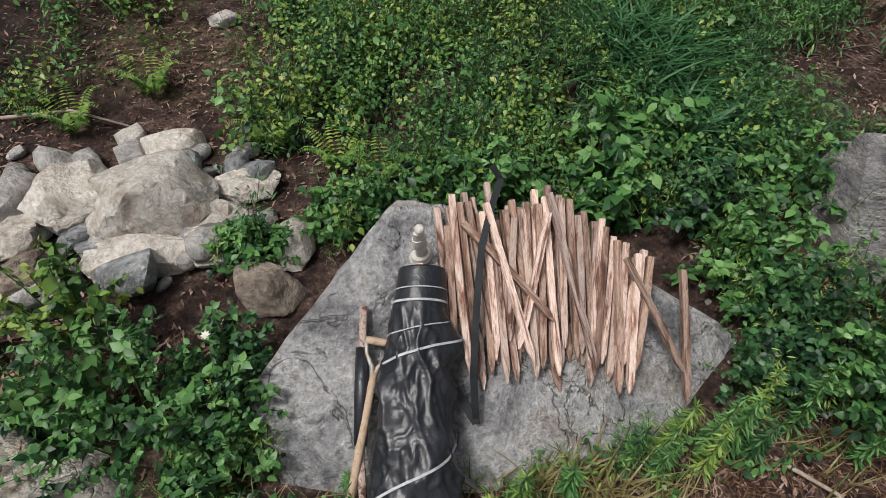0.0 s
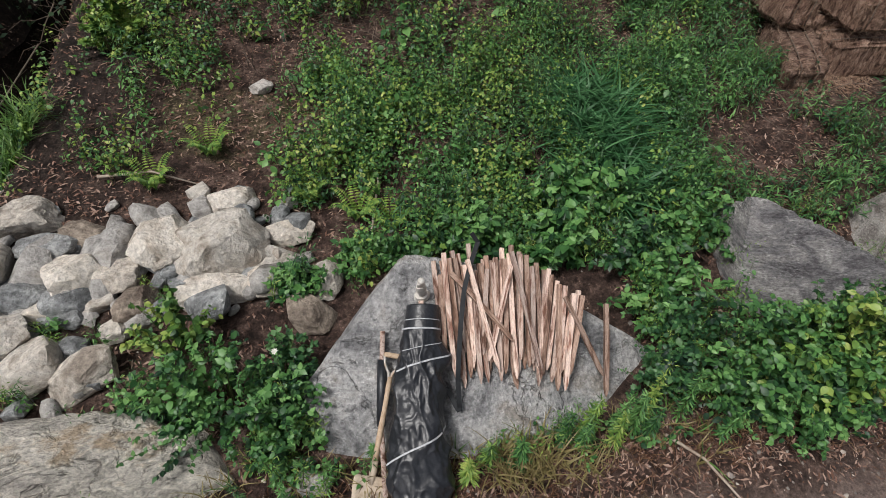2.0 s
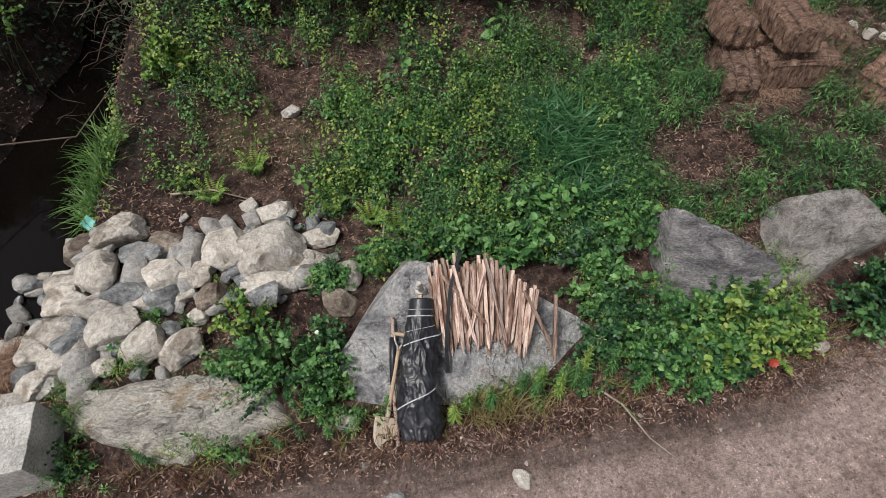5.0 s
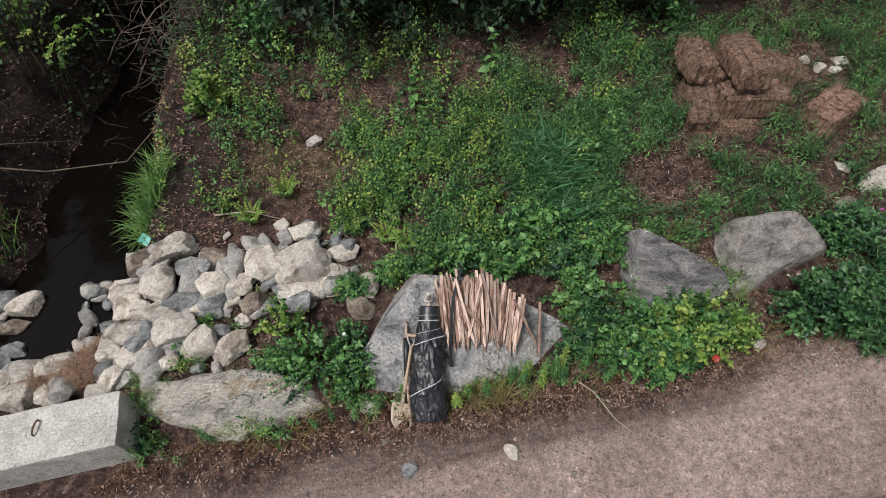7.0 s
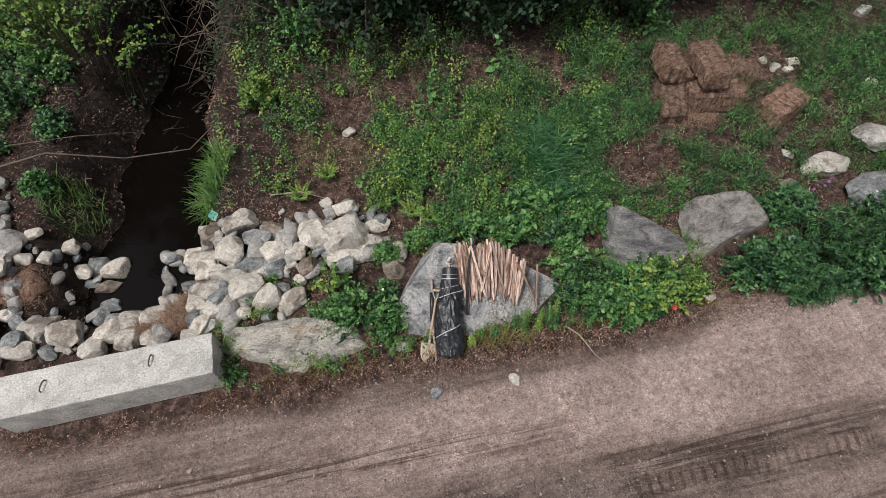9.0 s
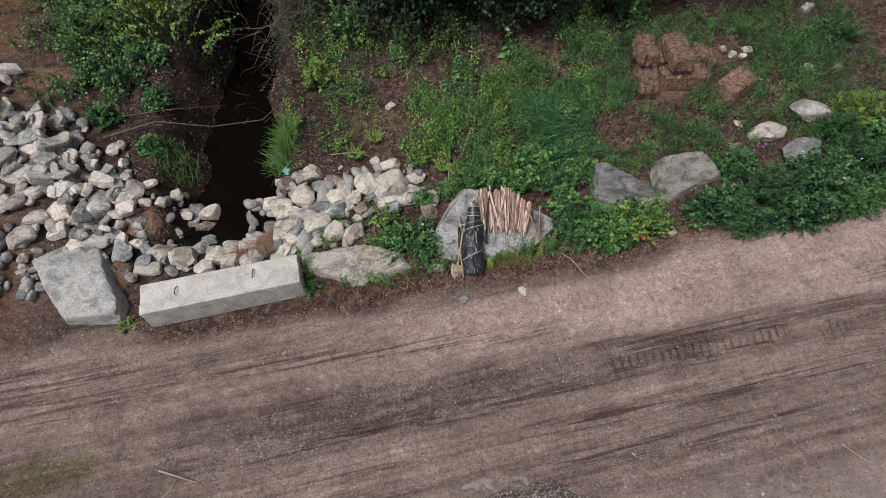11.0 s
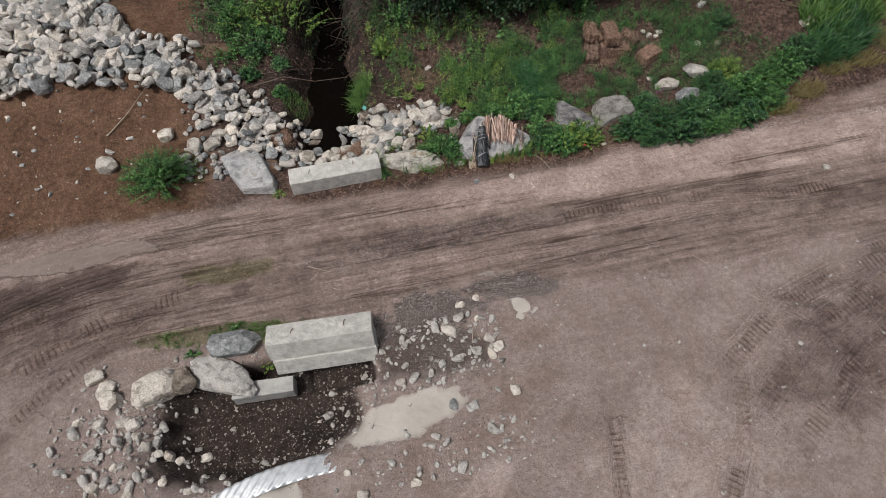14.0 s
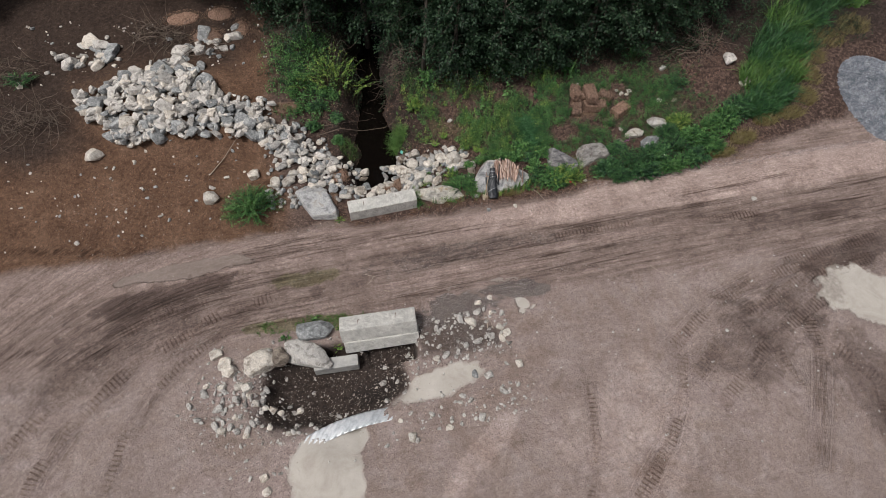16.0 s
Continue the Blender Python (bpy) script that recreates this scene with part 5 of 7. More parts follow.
stake_rng = random.Random(5)
count = 60
for n in range(count):
    u = n / (count - 1)
    layer = n % 3
    x_top = 0.61 + 0.93 * u + stake_rng.gauss(0, 0.014)
    y_top = 1.79 - 0.70 * max(u - 0.55, 0) + stake_rng.uniform(-0.09, 0.03)
    x_tip = 0.61 + 0.74 * u + stake_rng.gauss(0, 0.022)
    y_tip = 1.20 - 0.17 * u + stake_rng.uniform(-0.08, 0.10) * (1.0 if layer else 0.5)
    lay_stake((x_tip, y_tip), (x_top, y_top), 0.025 + 0.030 * layer, n)
for n, (tip, top, lift) in enumerate([((1.02, 1.28), (0.69, 1.68), 0.13), ((0.84, 1.20), (1.07, 1.67), 0.135), ((1.58, 1.02), (1.41, 1.49), 0.10), ((0.90, 1.14), (0.80, 1.76), 0.13),
                                      ((1.17, 1.08), (1.10, 1.76), 0.13), ((1.02, 1.02), (1.0, 1.5), 0.03), ((0.68, 1.07), (0.72, 1.62), 0.03), ((1.60, 0.90), (1.72, 1.42), 0.035)]):
    lay_stake(tip, top, lift, n + 3)

# strapping over the stakes
def ribbon(points, width, thick_by, side=(1, 0, 0)):
    """A flat band along points."""
    bm = bmesh.new()
    pts = [Vector(p) for p in points]
    rows = []
    for n, p in enumerate(pts):
        ahead = (pts[min(n + 1, len(pts) - 1)] - pts[max(n - 1, 0)]).normalized()
        s = Vector(side)
        s = (s - ahead * s.dot(ahead)).normalized()
        up = ahead.cross(s) * thick_by / 2
        s = s * width / 2
        rows.append([bm.verts.new(p + k) for k in (-s - up, s - up, s + up, -s + up)])
    for a, b in zip(rows, rows[1:]):
        for k in range(4):
            bm.faces.new((a[k], a[(k + 1) % 4], b[(k + 1) % 4], b[k]))
    bm.faces.new(rows[0][::-1])
    bm.faces.new(rows[-1])
    return bm


def on_face(x, y, lift):
    return Vector((x, y, face_z(x, y))) + Vector((0, -0.54, 0.84)) * lift


strap = new("strap")
tagged(strap, "black plastic strap bent over the pile of stakes", "strap")
part("band", ribbon([on_face(0.850, 1.892, 0.170), on_face(0.890, 1.843, 0.135), on_face(0.820, 1.731, 0.150), on_face(0.750, 1.596, 0.160), on_face(0.700, 1.436, 0.160), on_face(0.660, 1.284, 0.155), on_face(0.630, 1.135, 0.120), on_face(0.620, 0.957, 0.050)], 0.031, 0.004), M_STRAP, strap)
part("tail", ribbon([on_face(0.620, 0.960, 0.055), on_face(0.600, 0.992, 0.060), on_face(0.580, 1.042, 0.060), on_face(0.550, 1.092, 0.060)], 0.034, 0.004), M_STRAP, strap)

# ---- the roll of black sheeting ----
def roll_mesh():
    rings, around = 150, 120
    verts = []
    a, b = Vector((0.48, 1.50, face_z(0, 1.50) + 0.09)), Vector((0.30, 0.44, 0.10))
    axis = (b - a).normalized()
    side = axis.cross(Vector((0, -0.54, 0.84))).normalized()
    up = side.cross(axis)
    for i in range(rings):
        u = i / (rings - 1)
        w = 0.104 + 0.100 * u - 0.05 * sstep(0.85, 1, np.array(u)) * 1.0
        w = float(w)
        h = 0.10 + 0.035 * math.sin(math.pi * u)
        off = 0.03 * math.sin(math.pi * u * 0.8)
        for k in range(around):
            t = 2 * math.pi * k / around
            q = Vector((u * 9 + math.cos(t) * 1.3, math.cos(t) * 2.4 - u * 4, math.sin(t) * 0.8))
            r2 = Vector((u * 5 - math.cos(t) * 2.2, math.cos(t) * 1.5 + u * 7, math.sin(t) * 0.8 + 7))
            slant = Vector((u * 2.2 + math.cos(t) * 1.5, math.cos(t) * 0.9 - u * 6.5, math.sin(t) * 0.5 + 3))
            fold = 0.024 * max(0, 1 - 2.2 * abs(noise.noise(slant))) ** 1.6 + 0.012 * max(0, 1 - 2.8 * abs(noise.noise(r2 * 0.7))) ** 1.6 + 0.009 * max(0, 1 - 2.6 * abs(noise.noise(slant * 2.3))) ** 1.5 + 0.018 * noise.noise(q * 0.4) - 0.016
            fold *= sstep(0.03, 0.35, np.array(u)) * 1.0
            flap = 0.085 * math.exp(-((u - 0.27) / 0.05) ** 2) * max(0, math.cos(t - 0.35)) ** 8
            r = 1 + 1.0 * fold / w
            p = a + (b - a) * u + side * (-(w * r + flap) * math.cos(t) + off) + up * (h * r * math.sin(t))
            floor = max(-0.05, face_z(p.x, p.y)) + 0.006
            p.z = max(p.z, floor)
            verts.append(p[:])
    n0, n1 = len(verts), len(verts) + 1
    verts += [tuple(a + axis * 0.02), tuple(b)]
    i = np.arange(rings * around).reshape(rings, around)
    nxt = np.roll(i, -1, 1)
    q = np.stack([i[:-1], nxt[:-1], nxt[1:], i[1:]], -1).reshape(-1, 4)
    caps = [np.stack([nxt[0], i[0], np.full(around, n0)], -1), np.stack([i[-1], nxt[-1], np.full(around, n1)], -1)]
    me = mesh_np("film", verts, [q] + caps, M_FILM)
    return me, a, b, side, up


film_mesh, roll_a, roll_b, roll_side, roll_up = roll_mesh()
roll = new("sheeting_roll")
tagged(roll, "crumpled black plastic silt sheeting rolled up, leaning on the boulder", "sheeting roll")
film = part("film", film_mesh, None, roll)
FILM = np.array([v.co[:] for v in film_mesh.vertices])[:150 * 120].reshape(150, 120, 3)


def film_point(u, t, lift=0.004):
    k = int(round(t / (2 * math.pi) * 120)) % 120
    i = min(max(int(round(u * 149)), 0), 149)
    p = Vector(FILM[i, k])
    c = roll_a + (roll_b - roll_a) * u
    return p + (p - c).normalized() * lift


def over_film(u0, slant, lift):
    """Points of a band round the film's upper side, drawn taut over its folds."""
    pts = [film_point(u0 + slant * (t / math.pi - 0.5) * -2, t, lift) for t in np.linspace(0.12, math.pi - 0.12, 22)]
    for _ in range(3):
        pts = [pts[0]] + [(a + b * 2 + c) / 4 for a, b, c in zip(pts, pts[1:], pts[2:])] + [pts[-1]]
    return [p + roll_up * 0.004 for p in pts]


for u0, slant in ((0.13, 0.0), (0.30, -0.05), (0.70, -0.10)):
    part("tape", ribbon(over_film(u0, slant, 0.005), 0.010, 0.003, tuple(roll_a - roll_b)), M_TWINE, film, "white woven tape band")
for u0, slant in ((0.08, 0.0), (0.22, -0.03)):
    part("thread", ribbon(over_film(u0, slant, 0.004), 0.005, 0.002, tuple(roll_a - roll_b)), M_TWINE, film, "thin white seam thread")

# the stake on which the sheeting is wound, beside the roll
side_stake = new("fence_stake")
tagged(side_stake, "sheeting stake wrapped in black film beside the shovel", "stake")
stake_wood = part("wood", tube([on_face(0.205, 1.44, 0.03), on_face(0.12, 0.95, 0.03), Vector((0.085, 0.44, 0.03))], 0.021, 4), M_WOOD, side_stake)
part("wrap", tube([on_face(0.178, 1.29, 0.03), on_face(0.15, 1.12, 0.035), on_face(0.12, 0.95, 0.035)], [0.03, 0.034, 0.03], 10), M_FILM, stake_wood, "black film wound round")

# ---- shovel ----
def shovel():
    ob = new("shovel")
    tagged(ob, "long-handled digging shovel with wooden shaft, leaning on the boulder", "shovel")
    top, low = on_face(0.255, 1.30, 0.055), Vector((0.035, 0.70, 0.115))
    d = (top - low).normalized()
    s = Vector((1, 0.05, 0.02)).normalized()
    s = (s - d * s.dot(d)).normalized()
    n = s.cross(d)
    part("shaft", tube([low - d * 0.02, low + d * 0.2, low + d * 0.45, top - d * 0.13], [0.017, 0.019, 0.018, 0.016], 12), M_HANDLE, ob)
    part("grip", tube([top - s * 0.062, top - s * 0.03, top + s * 0.03, top + s * 0.062], [0.015, 0.0175, 0.0175, 0.015], 12), M_HANDLE, ob, "turned wooden grip")
    for k in (-1, 1):
        part("grip_arm", tube([top - d * 0.17, top - d * 0.11 + s * k * 0.012, top - d * 0.06 + s * k * 0.045, top - d * 0.005 + s * k * 0.058], [0.014, 0.011, 0.009, 0.009], 8), M_STEEL, ob, "bent steel handle arm")
    part("socket", tube([low + d * 0.07, low, low - d * 0.07], [0.021, 0.023, 0.014], 12), M_BLADE, ob)
    bm = bmesh.new()
    rows = []
    ahead = (Vector((-0.015, 0.46, 0.035)) - low).normalized()
    nn = s.cross(-ahead)
    for i in range(12):
        u = i / 11
        w = 0.118 * (1 if u < 0.55 else math.sqrt(max(0.02, 1 - ((u - 0.55) / 0.45) ** 2)))
        w = w * (0.9 + 0.1 * min(1, u * 6))
        row = []
        for j in range(9):
            q = j / 4 - 1
            dish = 0.028 * (q * q - 0.5) + 0.018 * math.sin(math.pi * u) * -1 + (0.02 * math.exp(-(q / 0.25) ** 2) * (1 - u) ** 2)
            row.append(bm.verts.new(low - d * 0.02 + ahead * (0.29 * u) + s * (w * q) + nn * dish))
        rows.append(row)
    for a, b in zip(rows, rows[1:]):
        for j in range(8):
            f = bm.faces.new((a[j], a[j + 1], b[j + 1], b[j]))
            f.smooth = True
    blade = part("blade", bm, M_BLADE, ob, "rounded steel blade with dried mud")
    blade.modifiers.new("thickness", "SOLIDIFY").thickness = 0.004
    return ob


shovel()

# ---- small plaster figure standing on a stake end ----
def figure_mesh():
    bm = bmesh.new()
    for (x, z, r, sx, h) in ((0, 0.012, 0.042, 1.0, 0.024), (0.004, 0.06, 0.020, 1.1, 0.08), (0.0, 0.115, 0.024, 1.15, 0.05), (0.002, 0.155, 0.017, 1.3, 0.05)):
        ret = bmesh.ops.create_cone(bm, cap_ends=True, segments=14, radius1=r, radius2=r * 0.8, depth=h)
        bmesh.ops.scale(bm, vec=(sx, 0.8, 1), verts=ret["verts"])
        bmesh.ops.translate(bm, vec=(x, 0, z), verts=ret["verts"])
    ret = bmesh.ops.create_uvsphere(bm, u_segments=12, v_segments=8, radius=0.017)
    bmesh.ops.translate(bm, vec=(0.006, 0, 0.197), verts=ret["verts"])
    me = bpy.data.meshes.new("plaster_figure")
    bm.to_mesh(me)
    bm.free()
    me.materials.append(M_STATUE)
    return sharpen(me, 45)


p = on_face(0.49, 1.60, 0.02)
thing("plaster_figure", figure_mesh(), "small white plaster statuette on the boulder", "statuette", m=pose(p.x, p.y, p.z, SLOPE * 0.5, -8, 8) @ Matrix.Diagonal((1.35, 1.35, 1.35, 1)))
part_stake = lay_stake((0.46, 1.42), (0.48, 1.58), 0.02, 2, "short pale stake end under the figure")

# ---- hay bales ----
def bale(x, y, z, rx, ry, rz, seed, l=0.92, d=0.46, h=0.38, label="weathered brown hay bale bound with twine"):
    ob = new("hay_bale")
    ob.matrix_world = pose(x, y, z, 0, 0, rz) @ pose(0, 0, 0, rx, ry, 0)
    tagged(ob, label, "hay bale", "hay bales on the bank")
    bm = bmesh.new()
    bmesh.ops.create_cube(bm, size=1)
    bmesh.ops.scale(bm, vec=(l, d, h), verts=bm.verts)
    bmesh.ops.bevel(bm, geom=list(bm.edges), offset=0.035, segments=2, affect="EDGES")
    bmesh.ops.subdivide_edges(bm, edges=[e for e in bm.edges if e.calc_length() > 0.12], cuts=19, use_grid_fill=True)
    bm.normal_update()
    for v in bm.verts:
        flakes = 0.030 * noise.noise(Vector((v.co.x * 13 + seed, v.co.y * 2.5, v.co.z * 2.5)))
        soft = 0.03 * noise.fractal(v.co * 2.4 + Vector((seed, 0, 0)), 1, 2, 3) + flakes
        groove = max(math.exp(-((v.co.y - d * 0.22) / 0.022) ** 2), math.exp(-((v.co.y + d * 0.22) / 0.022) ** 2))
        v.co += v.normal * (soft - 0.030 * groove)
        v.co.z -= 0.05 * (2 * v.co.x / l) ** 2 * (h / 2 + v.co.z) / h
    for q in bm.faces:
        q.smooth = True
    body = part("body", bm, M_STRAW, ob)
    r = np.random.default_rng(seed)
    n = 1300
    face = r.integers(0, 6, n)
    u = r.uniform(-0.5, 0.5, (n, 3)) * (l, d, h)
    axis, sign = face // 2, np.where(face % 2, 0.5, -0.5)
    u[np.arange(n), axis] = sign * np.array((l, d, h))[axis]
    blade = ([(-0.5, 0, 0), (0.5, 0, 0), (0.4, 1, 0.15), (-0.4, 1, 0.15)], [[(0, 1, 2, 3)]])
    turns = rotations(r.uniform(0, 6.28, n), r.uniform(-1.5, 1.5, n), r.uniform(-1.5, 1.5, n))
    sizes = np.stack([np.full(n, 0.004), r.uniform(0.02, 0.06, n), np.full(n, 0.03)], -1)
    v, f = spread(blade, u * 0.98, turns, sizes)
    part("loose_hay", mesh_np("loose_hay", v, f, M_HAY), None, ob)["kind"] = "stuff"
    for k in (-d * 0.22, d * 0.22):
        loop = [(-l / 2, k, -h / 2 + 0.03), (-l / 2 - 0.003, k, 0), (-l / 2 + 0.01, k, h / 2 - 0.035), (-l / 4, k, h / 2 - 0.01), (l / 4, k, h / 2 - 0.01), (l / 2 - 0.01, k, h / 2 - 0.035), (l / 2 + 0.003, k, 0), (l / 2, k, -h / 2 + 0.03)]
        part("twine", tube(loop, 0.005, 5), M_TWIG, body, "thin baling twine")
    return ob


bale(5.66, 3.98, 0.65, 0, 0, -9, 1, 0.98, 0.44, 0.40, label="weathered hay bale at the base of a stack")
bale(5.54, 4.52, 0.68, 0, 0, -4, 8, 0.90, 0.44, 0.40, label="dark hay bale under the upper bale of a stack")
bale(5.52, 4.34, 1.07, 0, 3, 84, 2, 0.98, 0.46, 0.36, label="hay bale lying lengthwise across the top of the stack")
bale(4.90, 4.10, 0.60, 0, -8, 76, 3, 0.90, 0.42, 0.38, label="dark sagging hay bale beside the stack")
bale(4.96, 4.60, 0.98, 5, 6, 80, 7, 0.80, 0.38, 0.36, label="dark hay bale on top of another")
bale(6.32, 4.42, 0.70, 0, 10, -34, 4, 0.62, 0.40, 0.38, label="short broken hay bale behind the stack")
bale(6.74, 3.60, 0.58, 0, -3, 24, 5, 0.80, 0.48, 0.42, label="hay bale lying apart in the grass")

# ---- plants ----
OVATE = ([(0, 0, 0), (-0.26, 0.22, 0.05), (0, 0.25, 0), (0.26, 0.22, 0.05), (-0.30, 0.52, 0.04), (0, 0.55, -0.02), (0.30, 0.52, 0.04), (0, 1.0, -0.14)],
         [[(0, 2, 1), (0, 3, 2), (4, 5, 7), (5, 6, 7)], [(1, 2, 5, 4), (2, 3, 6, 5)]])
SIMPLE = ([(0, 0, 0), (-0.30, 0.45, 0.05), (0.30, 0.45, 0.05), (0, 1.0, -0.08), (0, 0.5, -0.02)], [[(0, 4, 1), (0, 2, 4), (1, 4, 3), (4, 2, 3)]])
LANCE = ([(0, 0, 0), (-0.10, 0.35, 0.03), (0, 0.38, 0), (0.10, 0.35, 0.03), (-0.075, 0.68, 0.0), (0, 0.7, -0.04), (0.075, 0.68, 0.0), (0, 1.0, -0.16)],
         [[(0, 2, 1), (0, 3, 2), (4, 5, 7), (5, 6, 7)], [(1, 2, 5, 4), (2, 3, 6, 5)]])
LOBED = ([(0, 0, 0), (-0.34, 0.10, 0.04), (-0.22, 0.36, 0.03), (-0.46, 0.52, 0.02), (-0.18, 0.68, 0), (0, 1.05, -0.12), (0.18, 0.68, 0), (0.46, 0.52, 0.02), (0.22, 0.36, 0.03), (0.34, 0.10, 0.04), (0, 0.45, -0.03)],
         [[(0, 10, 1), (1, 10, 2), (2, 10, 3), (3, 10, 4), (4, 10, 5), (5, 10, 6), (6, 10, 7), (7, 10, 8), (8, 10, 9), (9, 10, 0)]])


def blade_template(arch, w=0.02, n=6):
    """A grass blade of length one that rises and bows over."""
    verts, quads_of = [], []
    for k in range(n + 1):
        s = k / n
        y, z = arch * s * s * 0.75, s * (1 - 0.42 * arch * s)
        ww = w * (1 - s) ** 0.6 + 0.0008
        verts += [(-ww, y, z), (ww, y, z)]
        if k:
            quads_of.append((2 * k - 2, 2 * k - 1, 2 * k + 1, 2 * k))
    return verts, [quads_of]


NARROW = ([(x * 0.42, y, z) for x, y, z in SIMPLE[0]], SIMPLE[1])
BLADES = [blade_template(a) for a in (0.35, 0.7, 1.05)]
ARCHED = [blade_template(a, 0.024, 8) for a in (0.9, 1.25, 1.6)]
BLOCKED = [(x, y, 0.9 * max(sx, sy)) for x, y, sx, sy, k in HEAP_A + HEAP_B + HEAP_C + HEAP_D + HEAP_E + HEAP_F + HEAP_G]
BLOCKED += [(2.4, 3.6, 0.32), (2.4, 3.2, 0.32), (2.42, 2.7, 0.26), (3.5, 1.6, 0.45), (4.95, 1.7, 0.55), (6.98, 2.4, 0.35), (7.45, 1.8, 0.4), (8.1, 2.75, 0.4), (-6.4, 1.2, 0.75), (5.3, 4.2, 0.7), (6.58, 3.55, 0.42), (-3.5, 0.86, 0.6), (-4.6, 0.86, 0.6), (-1.3, 1.05, 0.35), (-2.1, 1.05, 0.4)]
BLOCKED = np.array(BLOCKED)


def free(x, y):
    """Where neither stones, bales, boulder nor water stand."""
    ok = np.ones(len(x), bool)
    for bx, by, r in BLOCKED:
        ok &= (x - bx) ** 2 + (y - by) ** 2 > r * r
    ok &= ~((x > -0.25) & (x < 2.05) & (y > 0.80) & (y < 2.0) & (y - 0.8 < 1.3))
    ok &= ~((np.abs(x - creek_axis(y)) < 0.62 - 0.17 * sstep(4.5, 7, y)) & (y > 1.2))
    return ok


def sow(box, per_m2, mask, seed):
    """Places in a box of the plan, kept by a mask's chance."""
    r = np.random.default_rng(seed)
    x0, x1, y0, y1 = box
    n = int((x1 - x0) * (y1 - y0) * per_m2)
    x, y = r.uniform(x0, x1, n), r.uniform(y0, y1, n)
    keep = (r.uniform(0, 1, n) < mask(x, y)) & free(x, y)
    return x[keep], y[keep], r


def stems(x, y, z, lean, hgt, radius=0.003):
    n = len(x)
    base = np.stack([x, y, z - 0.02], -1)
    top = base + np.concatenate([lean, hgt[:, None]], 1)
    a = np.array([(math.cos(t), math.sin(t), 0) for t in (0, 2.1, 4.2)]) * radius
    v = np.concatenate([base[:, None] + a, top[:, None] + a * 0.5], 1).reshape(-1, 3)
    q = (np.array([(0, 1, 4, 3), (1, 2, 5, 4), (2, 0, 3, 5)])[None] + 6 * np.arange(n)[:, None, None]).reshape(-1, 4)
    return v, [q]


def herbs(x, y, r, hgt, per, size, template, droop=(-0.95, 0.55), low=0.25, taper=0.4, reach=0.3, z=None):
    """Upright plants, with leaves set round their stems."""
    n = len(x)
    z = height(x, y) if z is None else z
    hgt = r.uniform(*hgt, n) * (0.65 + 0.7 * fbm(x * 1.4, y * 1.4, 3, 61))
    lean = r.normal(0, 0.16 if n > 1 else 0.05, (n, 2)) * hgt[:, None]
    at = np.repeat(np.arange(n), per)
    k = np.tile(np.arange(per), n)
    u = low + (1 - low) * (k + r.uniform(0, 1, len(k))) / per
    yaw = k * 2.4 + r.uniform(0, 6.28, n)[at] + r.uniform(-0.5, 0.5, len(k))
    out = reach * r.uniform(0, 1, len(k)) * hgt[at] * (1 - 0.6 * u)
    p = np.stack([x[at] + lean[at, 0] * u - np.sin(yaw) * out, y[at] + lean[at, 1] * u + np.cos(yaw) * out, z[at] + u * hgt[at]], -1)
    s = r.uniform(*size, len(k)) * (1 - taper * u) * r.uniform(0.8, 1.15, n)[at]
    v, f = spread(template, p, rotations(yaw, r.uniform(*droop, len(k)), r.uniform(-0.7, 0.7, len(k))), s)
    tone = r.normal(-0.02, 0.16, n)[at]
    return (v, f, np.repeat(tone, len(template[0]))), stems(x, y, z, lean, hgt)


def tuft(x, y, r, length, per=1, width=1.0, z=None, templates=BLADES):
    """Grass blades out of the given places."""
    x, y = np.repeat(x, per), np.repeat(y, per)
    z = height(x, y) if z is None else np.repeat(z, per)
    sets = []
    pick = r.integers(0, len(templates), len(x))
    for k, t in enumerate(templates):
        i = pick == k
        n = int(i.sum())
        if n:
            ln = r.uniform(*length, n)
            sets.append(spread(t, np.stack([x[i], y[i], z[i] - 0.01], -1), rotations(r.uniform(0, 6.28, n), r.uniform(-0.45, 0.35, n), r.uniform(-0.35, 0.35, n)), np.stack([ln ** 0.5 * 0.58 * width, ln, ln], -1)))
    return join(sets)


def cover(name, sets, material, label, category="plants"):
    return thing(name, tone_mesh(name, sets, material), label, category, kind="stuff")


def bare(x, y):
    """Bare soil on the bank, one at the bare spots."""
    spots = np.maximum.reduce([ellipse(x, y, -0.85, 3.75, 0.75, 0.65, 0.4, 0.4, 40), ellipse(x, y, -0.55, 4.7, 0.4, 0.55, 0.2, 0.4, 41), ellipse(x, y, 3.0, 5.4, 0.45, 1.0, 0.2, 0.4, 42),
                               ellipse(x, y, 4.9, 3.6, 0.8, 0.45, 0, 0.4, 43), ellipse(x, y, 3.9, 3.0, 0.7, 0.45, 0.3, 0.6, 44), ellipse(x, y, -0.3, 2.5, 0.8, 0.35, 0, 0.4, 45),
                               ellipse(x, y, 7.0, 4.6, 0.8, 0.6, 0, 0.5, 46), ellipse(x, y, 12.3, 5.2, 2.0, 1.6, 0, 0.4, 47), ellipse(x, y, -2.3, 4.9, 0.35, 0.8, 0.3, 0.5, 48)])
    return spots


def dense_mask(x, y):
    m = sstep(2.0, 2.3, y) * (1 - sstep(4.4, 5.2, y)) * sstep(-0.75, -0.2, x) * (1 - sstep(3.0, 3.8, x))
    return m * (1 - bare(x, y)) * (0.18 + 0.82 * sstep(0.34, 0.52, fbm(x * 1.8, y * 1.8, 3, 70)))


